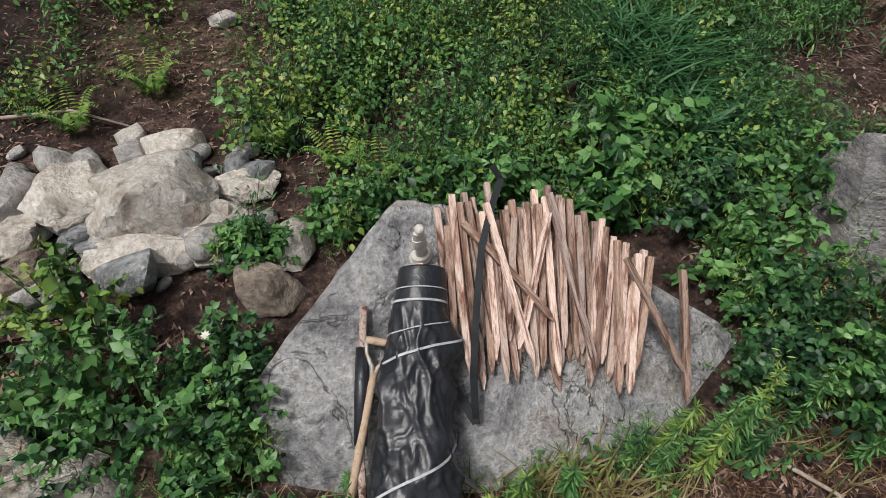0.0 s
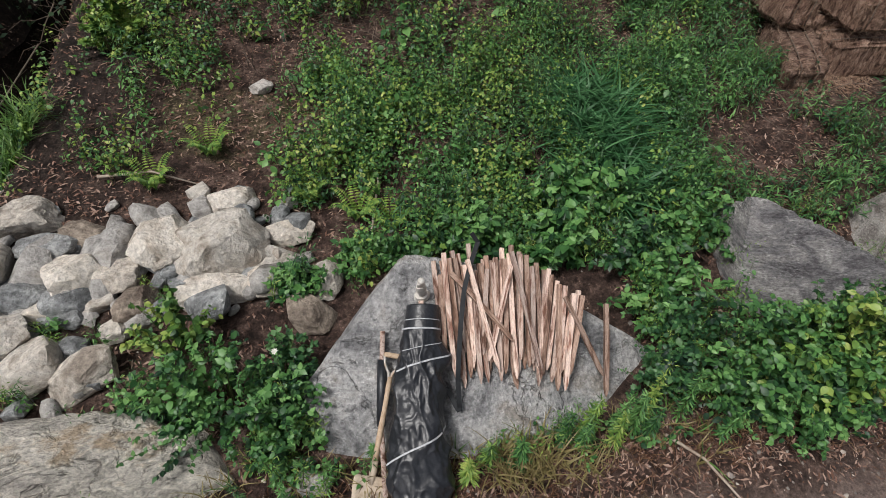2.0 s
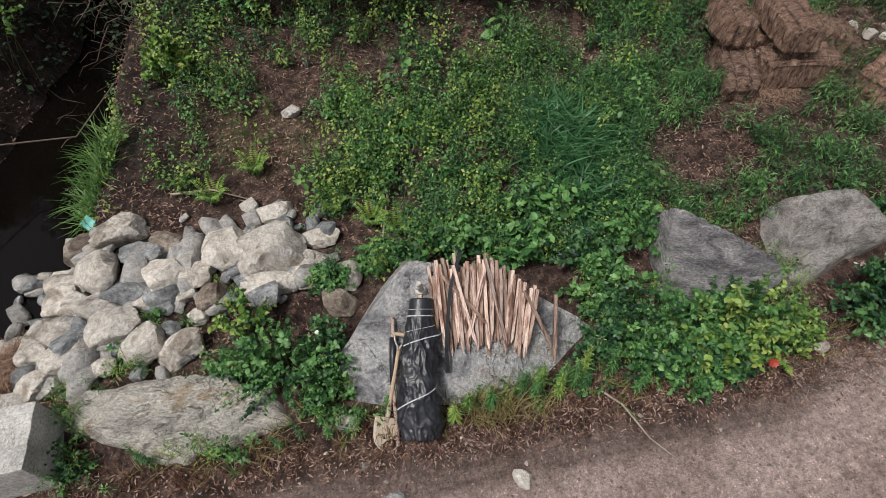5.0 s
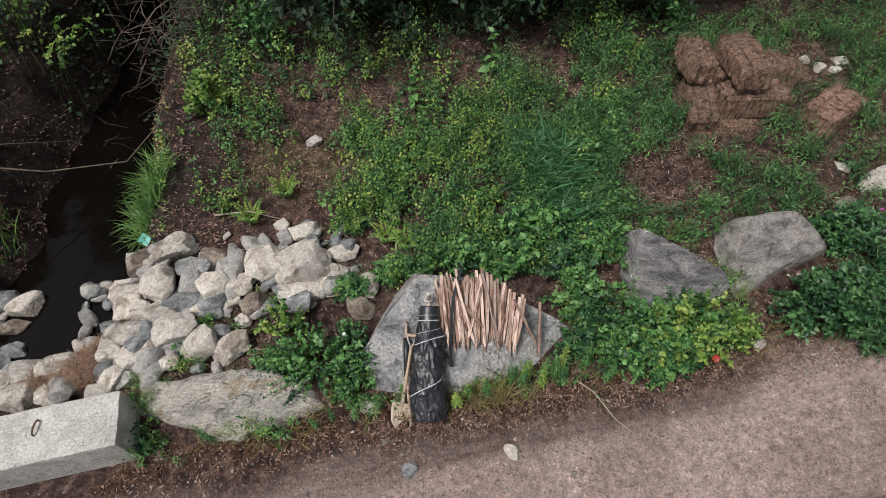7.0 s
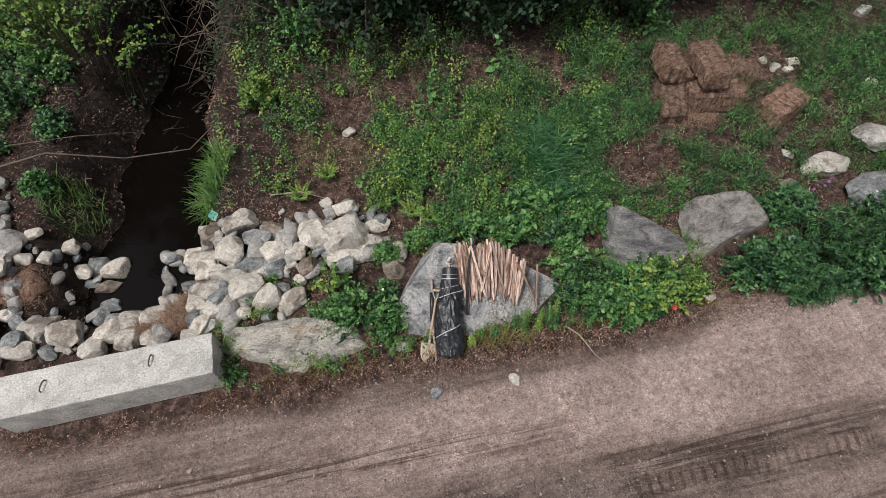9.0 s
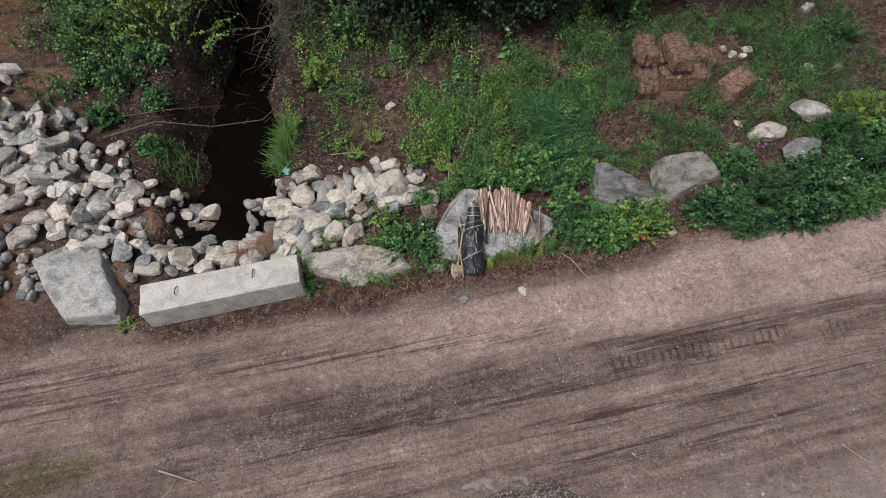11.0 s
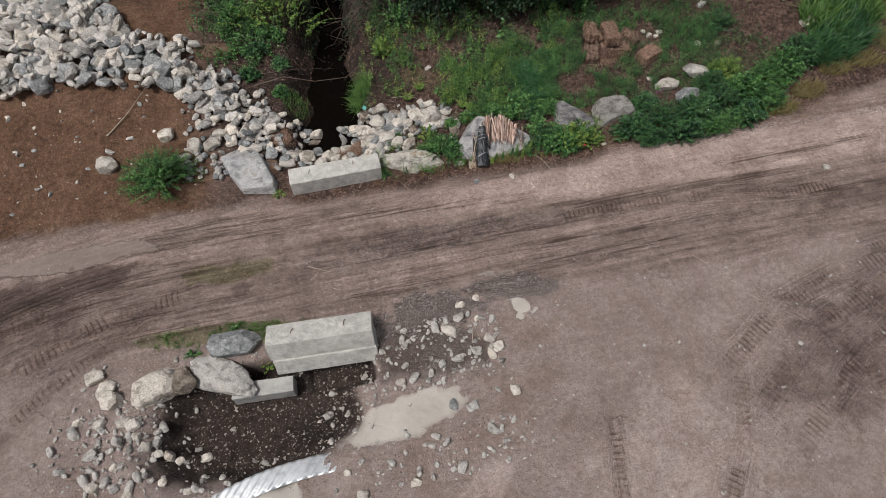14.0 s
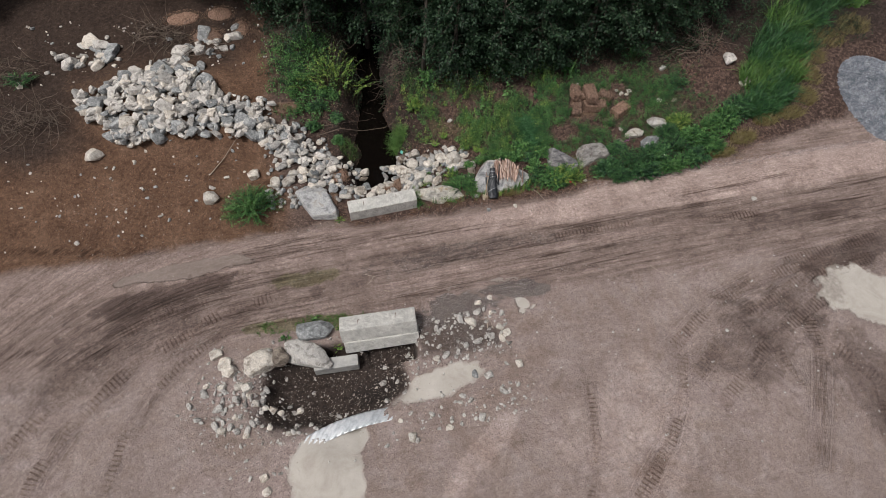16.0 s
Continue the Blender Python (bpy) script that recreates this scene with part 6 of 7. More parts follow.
def upper_mask(x, y):
    m = sstep(4.0, 4.8, y) * (1 - sstep(6.0, 7.2, y)) * sstep(-2.6, -2.2, x) * (1 - sstep(4.2, 5.0, x))
    return m * (1 - bare(x, y)) * sstep(0.34, 0.52, fbm(x * 1.2 + 5, y * 1.2, 4, 71))


def creek_side_mask(x, y):
    m = sstep(3.1, 3.4, y) * (1 - sstep(4.9, 5.5, y)) * sstep(-2.9, -2.6, x) * (1 - sstep(-1.2, -0.8, x))
    return m * (1 - 0.9 * bare(x, y)) * sstep(0.30, 0.46, fbm(x * 1.6, y * 1.6, 3, 72))


def sparse_mask(x, y):
    m = sstep(1.9, 2.3, y) * (1 - sstep(5.0, 6.2, y)) * sstep(2.6, 3.2, x) * (1 - sstep(9.5, 12.0, x))
    return m * (1 - 0.9 * bare(x, y)) * sstep(0.24, 0.40, fbm(x * 1.3, y * 1.3, 4, 73))


def left_mask(x, y):
    m = sstep(3.5, 4.2, y) * sstep(-8.2, -7.0, x) * (1 - sstep(-5.4, -4.9, x)) * sstep(4.5, 5.4, y + 0.25 * (x + 5))
    return m * sstep(0.30, 0.44, fbm(x * 1.1, y * 1.1, 4, 74))


def forest_mask(x, y):
    return sstep(5.6, 7.0, y + 0.03 * x) * sstep(-8.5, -6.5, x) * (1 - 0.8 * bare(x, y)) * sstep(0.25, 0.45, fbm(x * 0.7, y * 0.7, 3, 75))


low_sets, stem_sets, deep_sets, yellow_sets = [], [], [], []


def foot_mask(x, y):
    """Weeds at the feet of the boulders along the verge."""
    m = sstep(0.52, 0.72, y + 0.15 * (fbm(x * 2, y * 2, 2, 93) - 0.5)) * (1 - sstep(2.0, 2.4, y)) * sstep(-3.0, -2.6, x) * (1 - sstep(4.0, 4.5, x))
    return m * sstep(0.36, 0.5, fbm(x * 2.2, y * 2.2, 3, 94))


for rate, hgt, per, size, sets, seed, leaf in ((110, (0.08, 0.28), 9, (0.04, 0.075), low_sets, 41, None), (60, (0.15, 0.42), 34, (0.03, 0.06), yellow_sets, 42, LANCE), (50, (0.12, 0.35), 30, (0.03, 0.06), low_sets, 43, LANCE)):
    x, y, r = sow((-3.0, 4.5, 0.5, 2.4), rate, foot_mask, seed)
    a, b = herbs(x, y, r, hgt, per, size, leaf or OVATE)
    sets.append(a)
    stem_sets.append(b)
def patchy(mask, seed, lo=0.40, hi=0.56, scale=1.15):
    """A kind of plant that keeps to patches of a mask."""
    return lambda x, y: mask(x, y) * sstep(lo, hi, fbm(x * scale + 3.1 * seed, y * scale - 1.7 * seed, 3, 60 + seed))


DENSE, UPPER, CREEK = (-0.8, 3.8, 2.0, 5.2), (-2.6, 5.0, 4.0, 8.0), (-2.9, -0.8, 3.1, 5.5)
for box, rate, mask, hgt, per, size, leaf, sets, seed in (
        (DENSE, 120, dense_mask, (0.10, 0.26), 9, (0.035, 0.065), OVATE, low_sets, 1), (DENSE, 125, patchy(dense_mask, 2, 0.36, 0.5), (0.25, 0.55), 24, (0.035, 0.065), OVATE, low_sets, 2),
        (DENSE, 70, patchy(dense_mask, 9), (0.25, 0.55), 22, (0.04, 0.07), OVATE, yellow_sets, 9), (DENSE, 60, patchy(dense_mask, 51), (0.3, 0.65), 34, (0.05, 0.09), LANCE, deep_sets, 51),
        (DENSE, 34, patchy(dense_mask, 52, 0.5, 0.58), (0.3, 0.5), 10, (0.08, 0.13), OVATE, low_sets, 52), (DENSE, 26, patchy(dense_mask, 54, 0.46, 0.56), (0.2, 0.45), 10, (0.05, 0.09), LOBED, yellow_sets, 54),
        (DENSE, 26, patchy(dense_mask, 57), (0.35, 0.7), 40, (0.03, 0.06), LANCE, low_sets, 57),
        (UPPER, 60, upper_mask, (0.12, 0.4), 10, (0.04, 0.08), OVATE, deep_sets, 3), (UPPER, 34, patchy(upper_mask, 4), (0.3, 0.7), 22, (0.045, 0.085), OVATE, yellow_sets, 4), (UPPER, 20, patchy(upper_mask, 53), (0.4, 0.8), 30, (0.06, 0.11), LANCE, low_sets, 53),
        (CREEK, 85, patchy(creek_side_mask, 5, 0.34, 0.5), (0.12, 0.4), 14, (0.04, 0.075), OVATE, yellow_sets, 5), (CREEK, 60, creek_side_mask, (0.1, 0.3), 9, (0.04, 0.07), OVATE, low_sets, 6), (CREEK, 12, creek_side_mask, (0.3, 0.6), 26, (0.05, 0.09), LANCE, low_sets, 55),
        ((2.6, 12, 1.9, 8.0), 60, patchy(sparse_mask, 7, 0.36, 0.5), (0.1, 0.36), 12, (0.04, 0.08), OVATE, deep_sets, 7), ((-8.2, -4.9, 3.5, 10), 90, left_mask, (0.12, 0.45), 9, (0.06, 0.11), OVATE, low_sets, 8)):
    x, y, r = sow(box, rate, mask, seed)
    a, b = herbs(x, y, r, hgt, per, size, leaf)
    sets.append(a)
    stem_sets.append(b)
x, y, r = sow((2.6, 12, 1.9, 8.0), 60, sparse_mask, 17)
a, b = herbs(x, y, r, (0.2, 0.45), 22, (0.05, 0.10), LANCE)
deep_sets.append(a)
stem_sets.append(b)
x, y, r = sow((2.6, 9, 1.9, 6.0), 42, sparse_mask, 19)
a, b = herbs(x, y, r, (0.25, 0.5), 26, (0.06, 0.12), LANCE)
low_sets.append(a)
stem_sets.append(b)
x, y, r = sow((-9, 20, 5.5, 13), 22, forest_mask, 18)
a, b = herbs(x, y, r, (0.2, 0.7), 9, (0.08, 0.14), SIMPLE)
shade_sets = [a]
stem_sets.append(b)
cover("ground_cover", low_sets, GREEN_MID, "dense low green leafy weeds covering the bank")
cover("weed_cover", deep_sets, GREEN_DEEP, "dark green narrow-leaved weeds and undergrowth")
# undergrowth takes the darkened leaf colour in place of canopy shade
cover("wood_undergrowth", shade_sets, GREEN_SHADED, "undergrowth beneath the trees, leaves coloured as in shade")
cover("young_weed_cover", yellow_sets, GREEN_YELLOW, "yellow-green leafy weeds on the bank")

# scattered grass and dry stalks
def grassy_mask(x, y):
    return (sparse_mask(x, y) * 0.6 + 0.5 * upper_mask(x, y) + 0.25 * dense_mask(x, y)) * sstep(0.4, 0.6, fbm(x * 2.2, y * 2.2, 3, 76))


def verge_mask(x, y):
    edge = np.exp(-((y - 0.62 - 0.15 * fbm(x * 2, y * 0, 2, 77)) / 0.16) ** 2) * sstep(-2.8, -2.4, x) * (1 - sstep(10.5, 11.5, x))
    return 0.7 * edge * sstep(0.42, 0.6, fbm(x * 1.7, y * 1.7, 3, 78))


def lower_verge_mask(x, y):
    return ellipse(x, y, -7.4, -3.36, 2.4, 0.30, -0.06, 0.3, 79) * 0.8 * sstep(0.40, 0.56, fbm(x * 3, y * 3, 3, 98))


x, y, r = sow((-3, 12, 0.3, 8), 60, lambda x, y: np.maximum(grassy_mask(x, y), verge_mask(x, y)), 21)
x2, y2, r2 = sow((-11, -3, -4.2, -3), 420, lower_verge_mask, 22)
cover("grass", [tuft(x, y, r, (0.08, 0.28), 5), tuft(x2, y2, r2, (0.06, 0.2), 5, 1.4)], GREEN_GRASS, "thin green grass tufts along the verge", "grass")
def dead_strip(x, y):
    return 0.8 * np.exp(-((y - 0.52 - 0.2 * (fbm(x * 1.3, y * 0, 2, 96) - 0.5)) / 0.16) ** 2) * sstep(-5.6, -5.0, x) * (1 - sstep(4.2, 5.0, x)) * sstep(0.3, 0.5, fbm(x * 2, y * 2, 3, 97))


x, y, r = sow((-5.6, 5.0, 0.1, 1.0), 420, dead_strip, 24)
cover("dead_weeds", [tuft(x, y, r, (0.04, 0.17), 4, 0.9)], M_DRY_WEED, "dead reddish-brown weeds between the lane and the boulders", "dead weeds")
x, y, r = sow((-3, 12, 0.3, 1.0), 260, verge_mask, 23)
cover("dry_grass", [tuft(x, y, r, (0.06, 0.25), 5)], DRY_GRASS, "dry straw-coloured grass along the lane's edge", "grass")


def plant(name, x, y, label, category="plant", z=None):
    ob = new(name)
    ob.location = (x, y, ground_at(x, y) if z is None else z)
    return tagged(ob, label, category)


def shrub(name, x, y, rx, ry, h, shoots, per, size, material, seed, label, template=OVATE, category="shrub", z=None, low=0.25, arch=0.6):
    """A bush of arching shoots with leaves along them, in a domed outline."""
    ob = plant(name, x, y, label, category, z)
    r = np.random.default_rng(seed)
    ang, rad = r.uniform(0, 6.28, shoots), np.sqrt(r.uniform(0, 1, shoots))
    tx, ty = np.cos(ang) * rad * rx, np.sin(ang) * rad * ry
    tz = h * np.sqrt(np.clip(1.05 - rad ** 2, 0.04, 1)) * r.uniform(0.6, 1.28, shoots)
    bx, by = tx * r.uniform(0.15, 0.5, shoots), ty * r.uniform(0.15, 0.5, shoots)
    gz = height(x + bx, y + by) - ob.location.z if z is None else np.zeros(shoots)

    def on(u, i):
        s = u ** 1.6 * arch + u * (1 - arch)
        return np.stack([bx[i] + (tx - bx)[i] * s, by[i] + (ty - by)[i] * s, gz[i] + (tz - gz * 0.5)[i] * np.sin(u * 1.57) ** 0.9], -1)
    i = np.repeat(np.arange(shoots), per)
    u = low + (1 - low) * r.uniform(0, 1, len(i)) ** 0.8
    p = on(u, i)
    yaw = r.uniform(0, 6.28, len(i))
    s = r.uniform(*size, len(i)) * r.uniform(0.55, 1.2, shoots)[i] * (1.15 - 0.4 * u)
    v, f = spread(template, p, rotations(yaw, r.uniform(-1.1, 0.5, len(i)), r.uniform(-0.75, 0.75, len(i))), s)
    tone = r.normal(-0.04, 0.18, shoots)[i]
    part("foliage", tone_mesh("foliage", [(v, f, np.repeat(tone, len(template[0])))], material), None, ob)["kind"] = "stuff"
    k = np.arange(shoots)
    rings = [on(np.full(shoots, q), k) for q in (0.0, 0.25, 0.5, 0.75, 1.0)]
    tri = np.array([(math.cos(t), math.sin(t), 0) for t in (0, 2.1, 4.2)])
    w = 0.0045 * max(1.0, h)
    sv = np.stack([ring[:, None] + tri[None] * w * (1 - 0.16 * n) for n, ring in enumerate(rings)], 1).reshape(-1, 3)
    q = [(3 * a + b, 3 * a + (b + 1) % 3, 3 * a + 3 + (b + 1) % 3, 3 * a + 3 + b) for a in range(4) for b in range(3)]
    sf = (np.array(q)[None] + 15 * np.arange(shoots)[:, None, None]).reshape(-1, 4)
    part("stalk_work", mesh_np("stalk_work", sv, [sf], M_STEM), None, ob)["kind"] = "stuff"
    return ob


M_STEM = surface("green_stems", [(0.05, 0.07, 0.02), (0.11, 0.12, 0.04)], 0.2, 8, 60, 0.8, 0.2, 0.002)
v, f = join(stem_sets)
thing("weed_stems", mesh_np("weed_stems", v, f, M_STEM), "thin green stems under the weeds", "stems", kind="stuff")

shrub("shrub", -0.85, 1.22, 0.72, 0.50, 0.50, 85, 34, (0.04, 0.075), GREEN_MID, 101, "dark green leafy bush between two boulders")
shrub("shrub", -1.15, 1.72, 0.38, 0.26, 0.55, 26, 18, (0.055, 0.09), GREEN_YELLOW, 102, "upright light green seedlings behind the bush")
shrub("shrub", 3.0, 0.85, 0.95, 0.50, 0.72, 150, 34, (0.045, 0.085), GREEN_MID, 103, "broad leafy bush in front of the grey boulder")
shrub("shrub", 3.25, 0.78, 0.80, 0.42, 0.84, 105, 24, (0.05, 0.09), GREEN_YELLOW, 104, "yellow-green bush hanging over the verge")
shrub("shrub", 2.35, 1.55, 0.55, 0.55, 0.45, 50, 22, (0.05, 0.085), GREEN_MID, 105, "leafy weeds at the boulder's end")
shrub("bramble", 1.9, 2.45, 0.55, 0.35, 0.50, 40, 14, (0.09, 0.14), GREEN_MID, 106, "bramble with broad pale green leaves behind the stakes")
for n, (x, y, rx, ry, h, mat, size) in enumerate([(0.25, 2.2, 0.45, 0.22, 0.32, GREEN_MID, (0.05, 0.09)), (0.95, 2.25, 0.5, 0.22, 0.40, GREEN_MID, (0.07, 0.12)), (1.6, 2.1, 0.4, 0.25, 0.42, GREEN_MID, (0.09, 0.14)), (2.25, 1.95, 0.45, 0.3, 0.42, GREEN_DEEP, (0.05, 0.09)),
                                                  (2.3, 1.15, 0.4, 0.35, 0.42, GREEN_DEEP, (0.04, 0.07)), (2.55, 0.75, 0.5, 0.3, 0.45, GREEN_MID, (0.04, 0.07)), (3.75, 0.75, 0.5, 0.4, 0.5, GREEN_YELLOW, (0.04, 0.075)), (3.0, 0.5, 0.5, 0.25, 0.35, GREEN_MID, (0.04, 0.07)), (-0.35, 2.1, 0.3, 0.2, 0.25, GREEN_MID, (0.05, 0.08)), (-0.48, 1.42, 0.30, 0.36, 0.30, GREEN_DEEP, (0.04, 0.07)), (-0.45, 0.95, 0.25, 0.3, 0.35, GREEN_MID, (0.035, 0.06)), (2.0, 0.95, 0.3, 0.25, 0.4, GREEN_DEEP, (0.035, 0.06))]):
    shrub("shrub", x, y, rx, ry, h, 48, 22, size, mat, 300 + n, "leafy green weeds crowding round the boulders")
shrub("shrub", -4.95, 6.7, 2.1, 1.1, 1.5, 30, 34, (0.06, 0.11), GREEN_YELLOW, 330, "sparse yellow-green branches hanging over the brook", arch=0.85)
shrub("shrub", 2.75, 2.05, 0.5, 0.4, 0.45, 46, 22, (0.05, 0.09), GREEN_MID, 107, "bright green weeds beside the grey boulder")
for n, (x, y, rx, ry, h, mat) in enumerate([(5.2, 0.85, 0.85, 0.50, 0.55, GREEN_DEEP), (6.2, 1.0, 0.95, 0.7, 0.7, GREEN_DEEP), (7.2, 1.0, 0.95, 0.75, 0.75, GREEN_DEEP), (8.2, 1.35, 0.85, 0.6, 0.7, GREEN_DEEP),
                                            (9.2, 1.55, 0.8, 0.65, 0.7, GREEN_MID), (10.1, 1.9, 0.8, 0.7, 0.75, GREEN_MID), (10.9, 2.2, 0.75, 0.75, 0.75, GREEN_MID), (9.0, 2.5, 0.7, 0.5, 0.55, GREEN_YELLOW), (5.9, 1.75, 0.5, 0.35, 0.4, GREEN_DEEP), (5.6, 0.45, 0.6, 0.35, 0.45, GREEN_DEEP), (6.7, 0.42, 0.85, 0.42, 0.55, GREEN_DEEP), (7.9, 0.5, 0.9, 0.45, 0.6, GREEN_MID), (9.0, 0.75, 0.8, 0.5, 0.55, GREEN_DEEP), (10.0, 1.15, 0.7, 0.45, 0.5, GREEN_MID), (11.6, 2.6, 0.7, 0.7, 0.8, GREEN_DEEP), (8.3, 2.1, 0.6, 0.45, 0.5, GREEN_DEEP)]):
    shrub("shrub", x, y, rx, ry, h * 1.15, 150, 34, (0.06, 0.11), mat, 120 + n, "dense weedy bush along the verge with small flowers", NARROW if n % 2 else SIMPLE)
shrub("shrub", -8.95, 1.55, 1.25, 0.95, 0.9, 260, 40, (0.06, 0.11), GREEN_MID, 140, "round green bush on bare soil beside the lane", NARROW)
for n, (x, y, rx, ry, h, mat, label) in enumerate([
        (-6.6, 7.2, 0.9, 0.7, 0.7, GREEN_MID, "green bush above the brook's bank"), (-5.9, 5.9, 0.55, 0.45, 0.4, GREEN_DEEP, "low weeds on the dark bank"), (-5.35, 4.15, 0.3, 0.25, 0.3, GREEN_MID, "leafy weed on the dark bank"), (-5.25, 5.3, 0.35, 0.4, 0.3, GREEN_DEEP, "low weeds on the dark bank"), (-5.5, 6.5, 0.5, 0.4, 0.4, GREEN_MID, "low weeds on the dark bank"), (-6.3, 5.0, 0.4, 0.3, 0.3, GREEN_DEEP, "low weeds on the dark bank"),
        (-5.2, 7.1, 1.5, 1.2, 1.7, GREEN_YELLOW, "yellow-green bush leaning over the brook"), (-5.9, 8.6, 1.2, 0.9, 1.5, GREEN_MID, "leafy bush above the brook"),
        (-2.0, 5.2, 0.35, 0.3, 0.55, GREEN_YELLOW, "oak seedling on the brook's edge"), (-1.2, 6.4, 0.8, 0.6, 0.8, GREEN_MID, "tall weeds at the wood's edge"), (0.5, 6.8, 0.9, 0.6, 0.9, GREEN_DEEP, "tall dark weeds at the wood's edge"),
        (2.3, 6.6, 0.8, 0.6, 0.9, GREEN_DEEP, "tall dark weeds at the wood's edge"), (5.2, 6.0, 0.5, 0.45, 0.6, GREEN_MID, "leafy weeds behind the hay bales"), (-19.6, 12.6, 1.4, 1.0, 1.2, GREEN_YELLOW, "yellow-green bush on the dark slope"), (-17.6, 8.8, 0.8, 0.5, 0.4, GREEN_DEEP, "low weeds on the dark slope"), (8.3, 6.2, 1.1, 0.8, 0.8, GREEN_DEEP, "dark bush under the trees"), (9.6, 4.6, 0.8, 0.6, 0.5, GREEN_DEEP, "low dark bush on the bank")]):
    shrub("shrub", x, y, rx, ry, h, 60, 24, (0.05, 0.10), mat, 160 + n, label, LOBED if "oak" in label else SIMPLE)
for n, (x, y) in enumerate([(-7.1, -3.3), (-6.25, -3.75), (-8.2, -3.75), (-6.5, -4.25), (-2.62, 0.75), (-5.75, 0.62)]):
    shrub("weed", x, y, 0.26, 0.16, 0.16, 22, 12, (0.03, 0.06), GREEN_YELLOW if n % 2 else GREEN_MID, 180 + n, "small green weed beside concrete", OVATE, "weed")


def spire(name, x, y, h, seed, material, label, per=60, size=(0.06, 0.10), z=None, template=LANCE):
    """One upright plant, leaves set close along its stem."""
    ob = plant(name, x, y, label, "weed", z)
    r = np.random.default_rng(seed)
    a, b = herbs(np.zeros(1), np.zeros(1), r, (h, h), per, size, template, (-0.5, 0.5), 0.08, 0.55, 0.02, np.zeros(1))
    part("foliage", tone_mesh("foliage", [a], material), None, ob)["kind"] = "stuff"
    part("stem", mesh_np("stem", *b, M_STEM), None, ob)
    return ob


for n, (x, y, h) in enumerate([(1.40, 0.70, 0.62), (1.36, 0.66, 0.45), (1.62, 0.72, 0.60), (1.58, 0.62, 0.45), (2.1, 0.72, 0.55), (1.25, 0.70, 0.36), (1.85, 0.76, 0.55), (1.75, 0.70, 0.52), (1.84, 0.66, 0.40), (0.75, 0.66, 0.36), (0.95, 0.62, 0.34), (2.3, 0.55, 0.45), (0.62, 0.58, 0.28)]):
    spire("goldenrod_weed", x, y, h, 200 + n, GREEN_MID if n % 3 else GREEN_YELLOW, "upright narrow-leaved weed at the boulder's foot", 150, (0.05, 0.10))
for n, (x, y, h) in enumerate([(-2.72, 0.66, 0.42), (-2.58, 0.72, 0.36), (-2.08, 0.72, 0.40), (-1.98, 0.68, 0.34), (-0.72, 0.66, 0.50), (-0.9, 0.62, 0.40), (-0.5, 0.64, 0.42), (0.05, 0.84, 0.16)]):
    spire("feathery_weed", x, y, h, 220 + n, GREEN_MID, "feathery green weed beside a boulder", 90, (0.03, 0.07))
for n, (x, y, h, size) in enumerate([(0.85, 4.75, 0.75, (0.16, 0.26)), (0.6, 4.55, 0.5, (0.12, 0.2)), (2.25, 6.2, 0.9, (0.16, 0.26)), (2.1, 5.3, 0.7, (0.15, 0.24)), (2.4, 5.0, 0.5, (0.1, 0.18)), (4.3, 5.4, 0.55, (0.1, 0.16)), (-0.6, 5.2, 0.4, (0.08, 0.14)), (5.1, 5.7, 0.7, (0.12, 0.2))]):
    spire("broad_leaved_weed", x, y, h, 240 + n, GREEN_MID, "tall weed with large broad green leaves", 16, size, template=OVATE)


def fern(x, y, seed, size=0.3):
    ob = plant("fern", x, y, "bright green fern fronds among stones", "fern")
    r = np.random.default_rng(seed)
    sets = []
    for k in range(7):
        yaw = k * 0.9 + r.uniform(-0.2, 0.2)
        for s in np.linspace(0.12, 1, 16):
            for side in (-1, 1):
                ln = size * 0.32 * (1 - 0.85 * s)
                p = np.array([[-math.sin(yaw) * s * size * 0.8, math.cos(yaw) * s * size * 0.8, size * 0.75 * math.sin(s * 1.9)]])
                sets.append(spread(SIMPLE, p, rotations(np.array([yaw + side * 1.25]), np.array([-0.15]), np.array([0.0])), np.array([[ln * 0.7, ln, ln]])))
    part("foliage", mesh_np("foliage", *join(sets), GREEN_YELLOW), None, ob)["kind"] = "stuff"


for n, (x, y) in enumerate([(-1.49, 3.30), (-1.05, 3.62), (0.15, 2.75), (-0.25, 3.0), (0.4, 2.6)]):
    fern(x, y, 260 + n)


def grass_clump(x, y, rx, ry, count_of, length, material, seed, label, width=1.0, templates=BLADES):
    ob = plant("grass_clump", x, y, label, "grass clump")
    r = np.random.default_rng(seed)
    a, d = r.uniform(0, 6.28, count_of), np.sqrt(r.uniform(0, 1, count_of))
    px, py = np.cos(a) * d * rx, np.sin(a) * d * ry
    for k in range(5):
        i = (a * 5 / 6.2832).astype(int) % 5 == k
        v, f = tuft(px[i], py[i], r, length, 1, width, height(x + px[i], y + py[i]) - ob.location.z, templates)
        part("grass_tuft", mesh_np("grass_tuft", v, f, material), None, ob)["kind"] = "stuff"


grass_clump(2.40, 3.42, 0.30, 0.52, 1300, (0.35, 0.68), GREEN_BLUE, 301, "tall arching blue-green grass clump on the bank", 1.5, BLADES[2:] + ARCHED)
grass_clump(2.42, 2.70, 0.32, 0.34, 520, (0.3, 0.62), GREEN_BLUE, 302, "blue-green grass below the tall clump", 1.5, BLADES[2:] + ARCHED)
grass_clump(-2.95, 4.15, 0.36, 0.6, 950, (0.25, 0.55), GREEN_GRASS, 303, "bright green grass clump hanging over the brook", 0.9, BLADES + ARCHED[:2])
grass_clump(-5.0, 3.9, 0.35, 0.45, 260, (0.2, 0.4), GREEN_GRASS, 304, "thin green grass on the brook's dark bank")
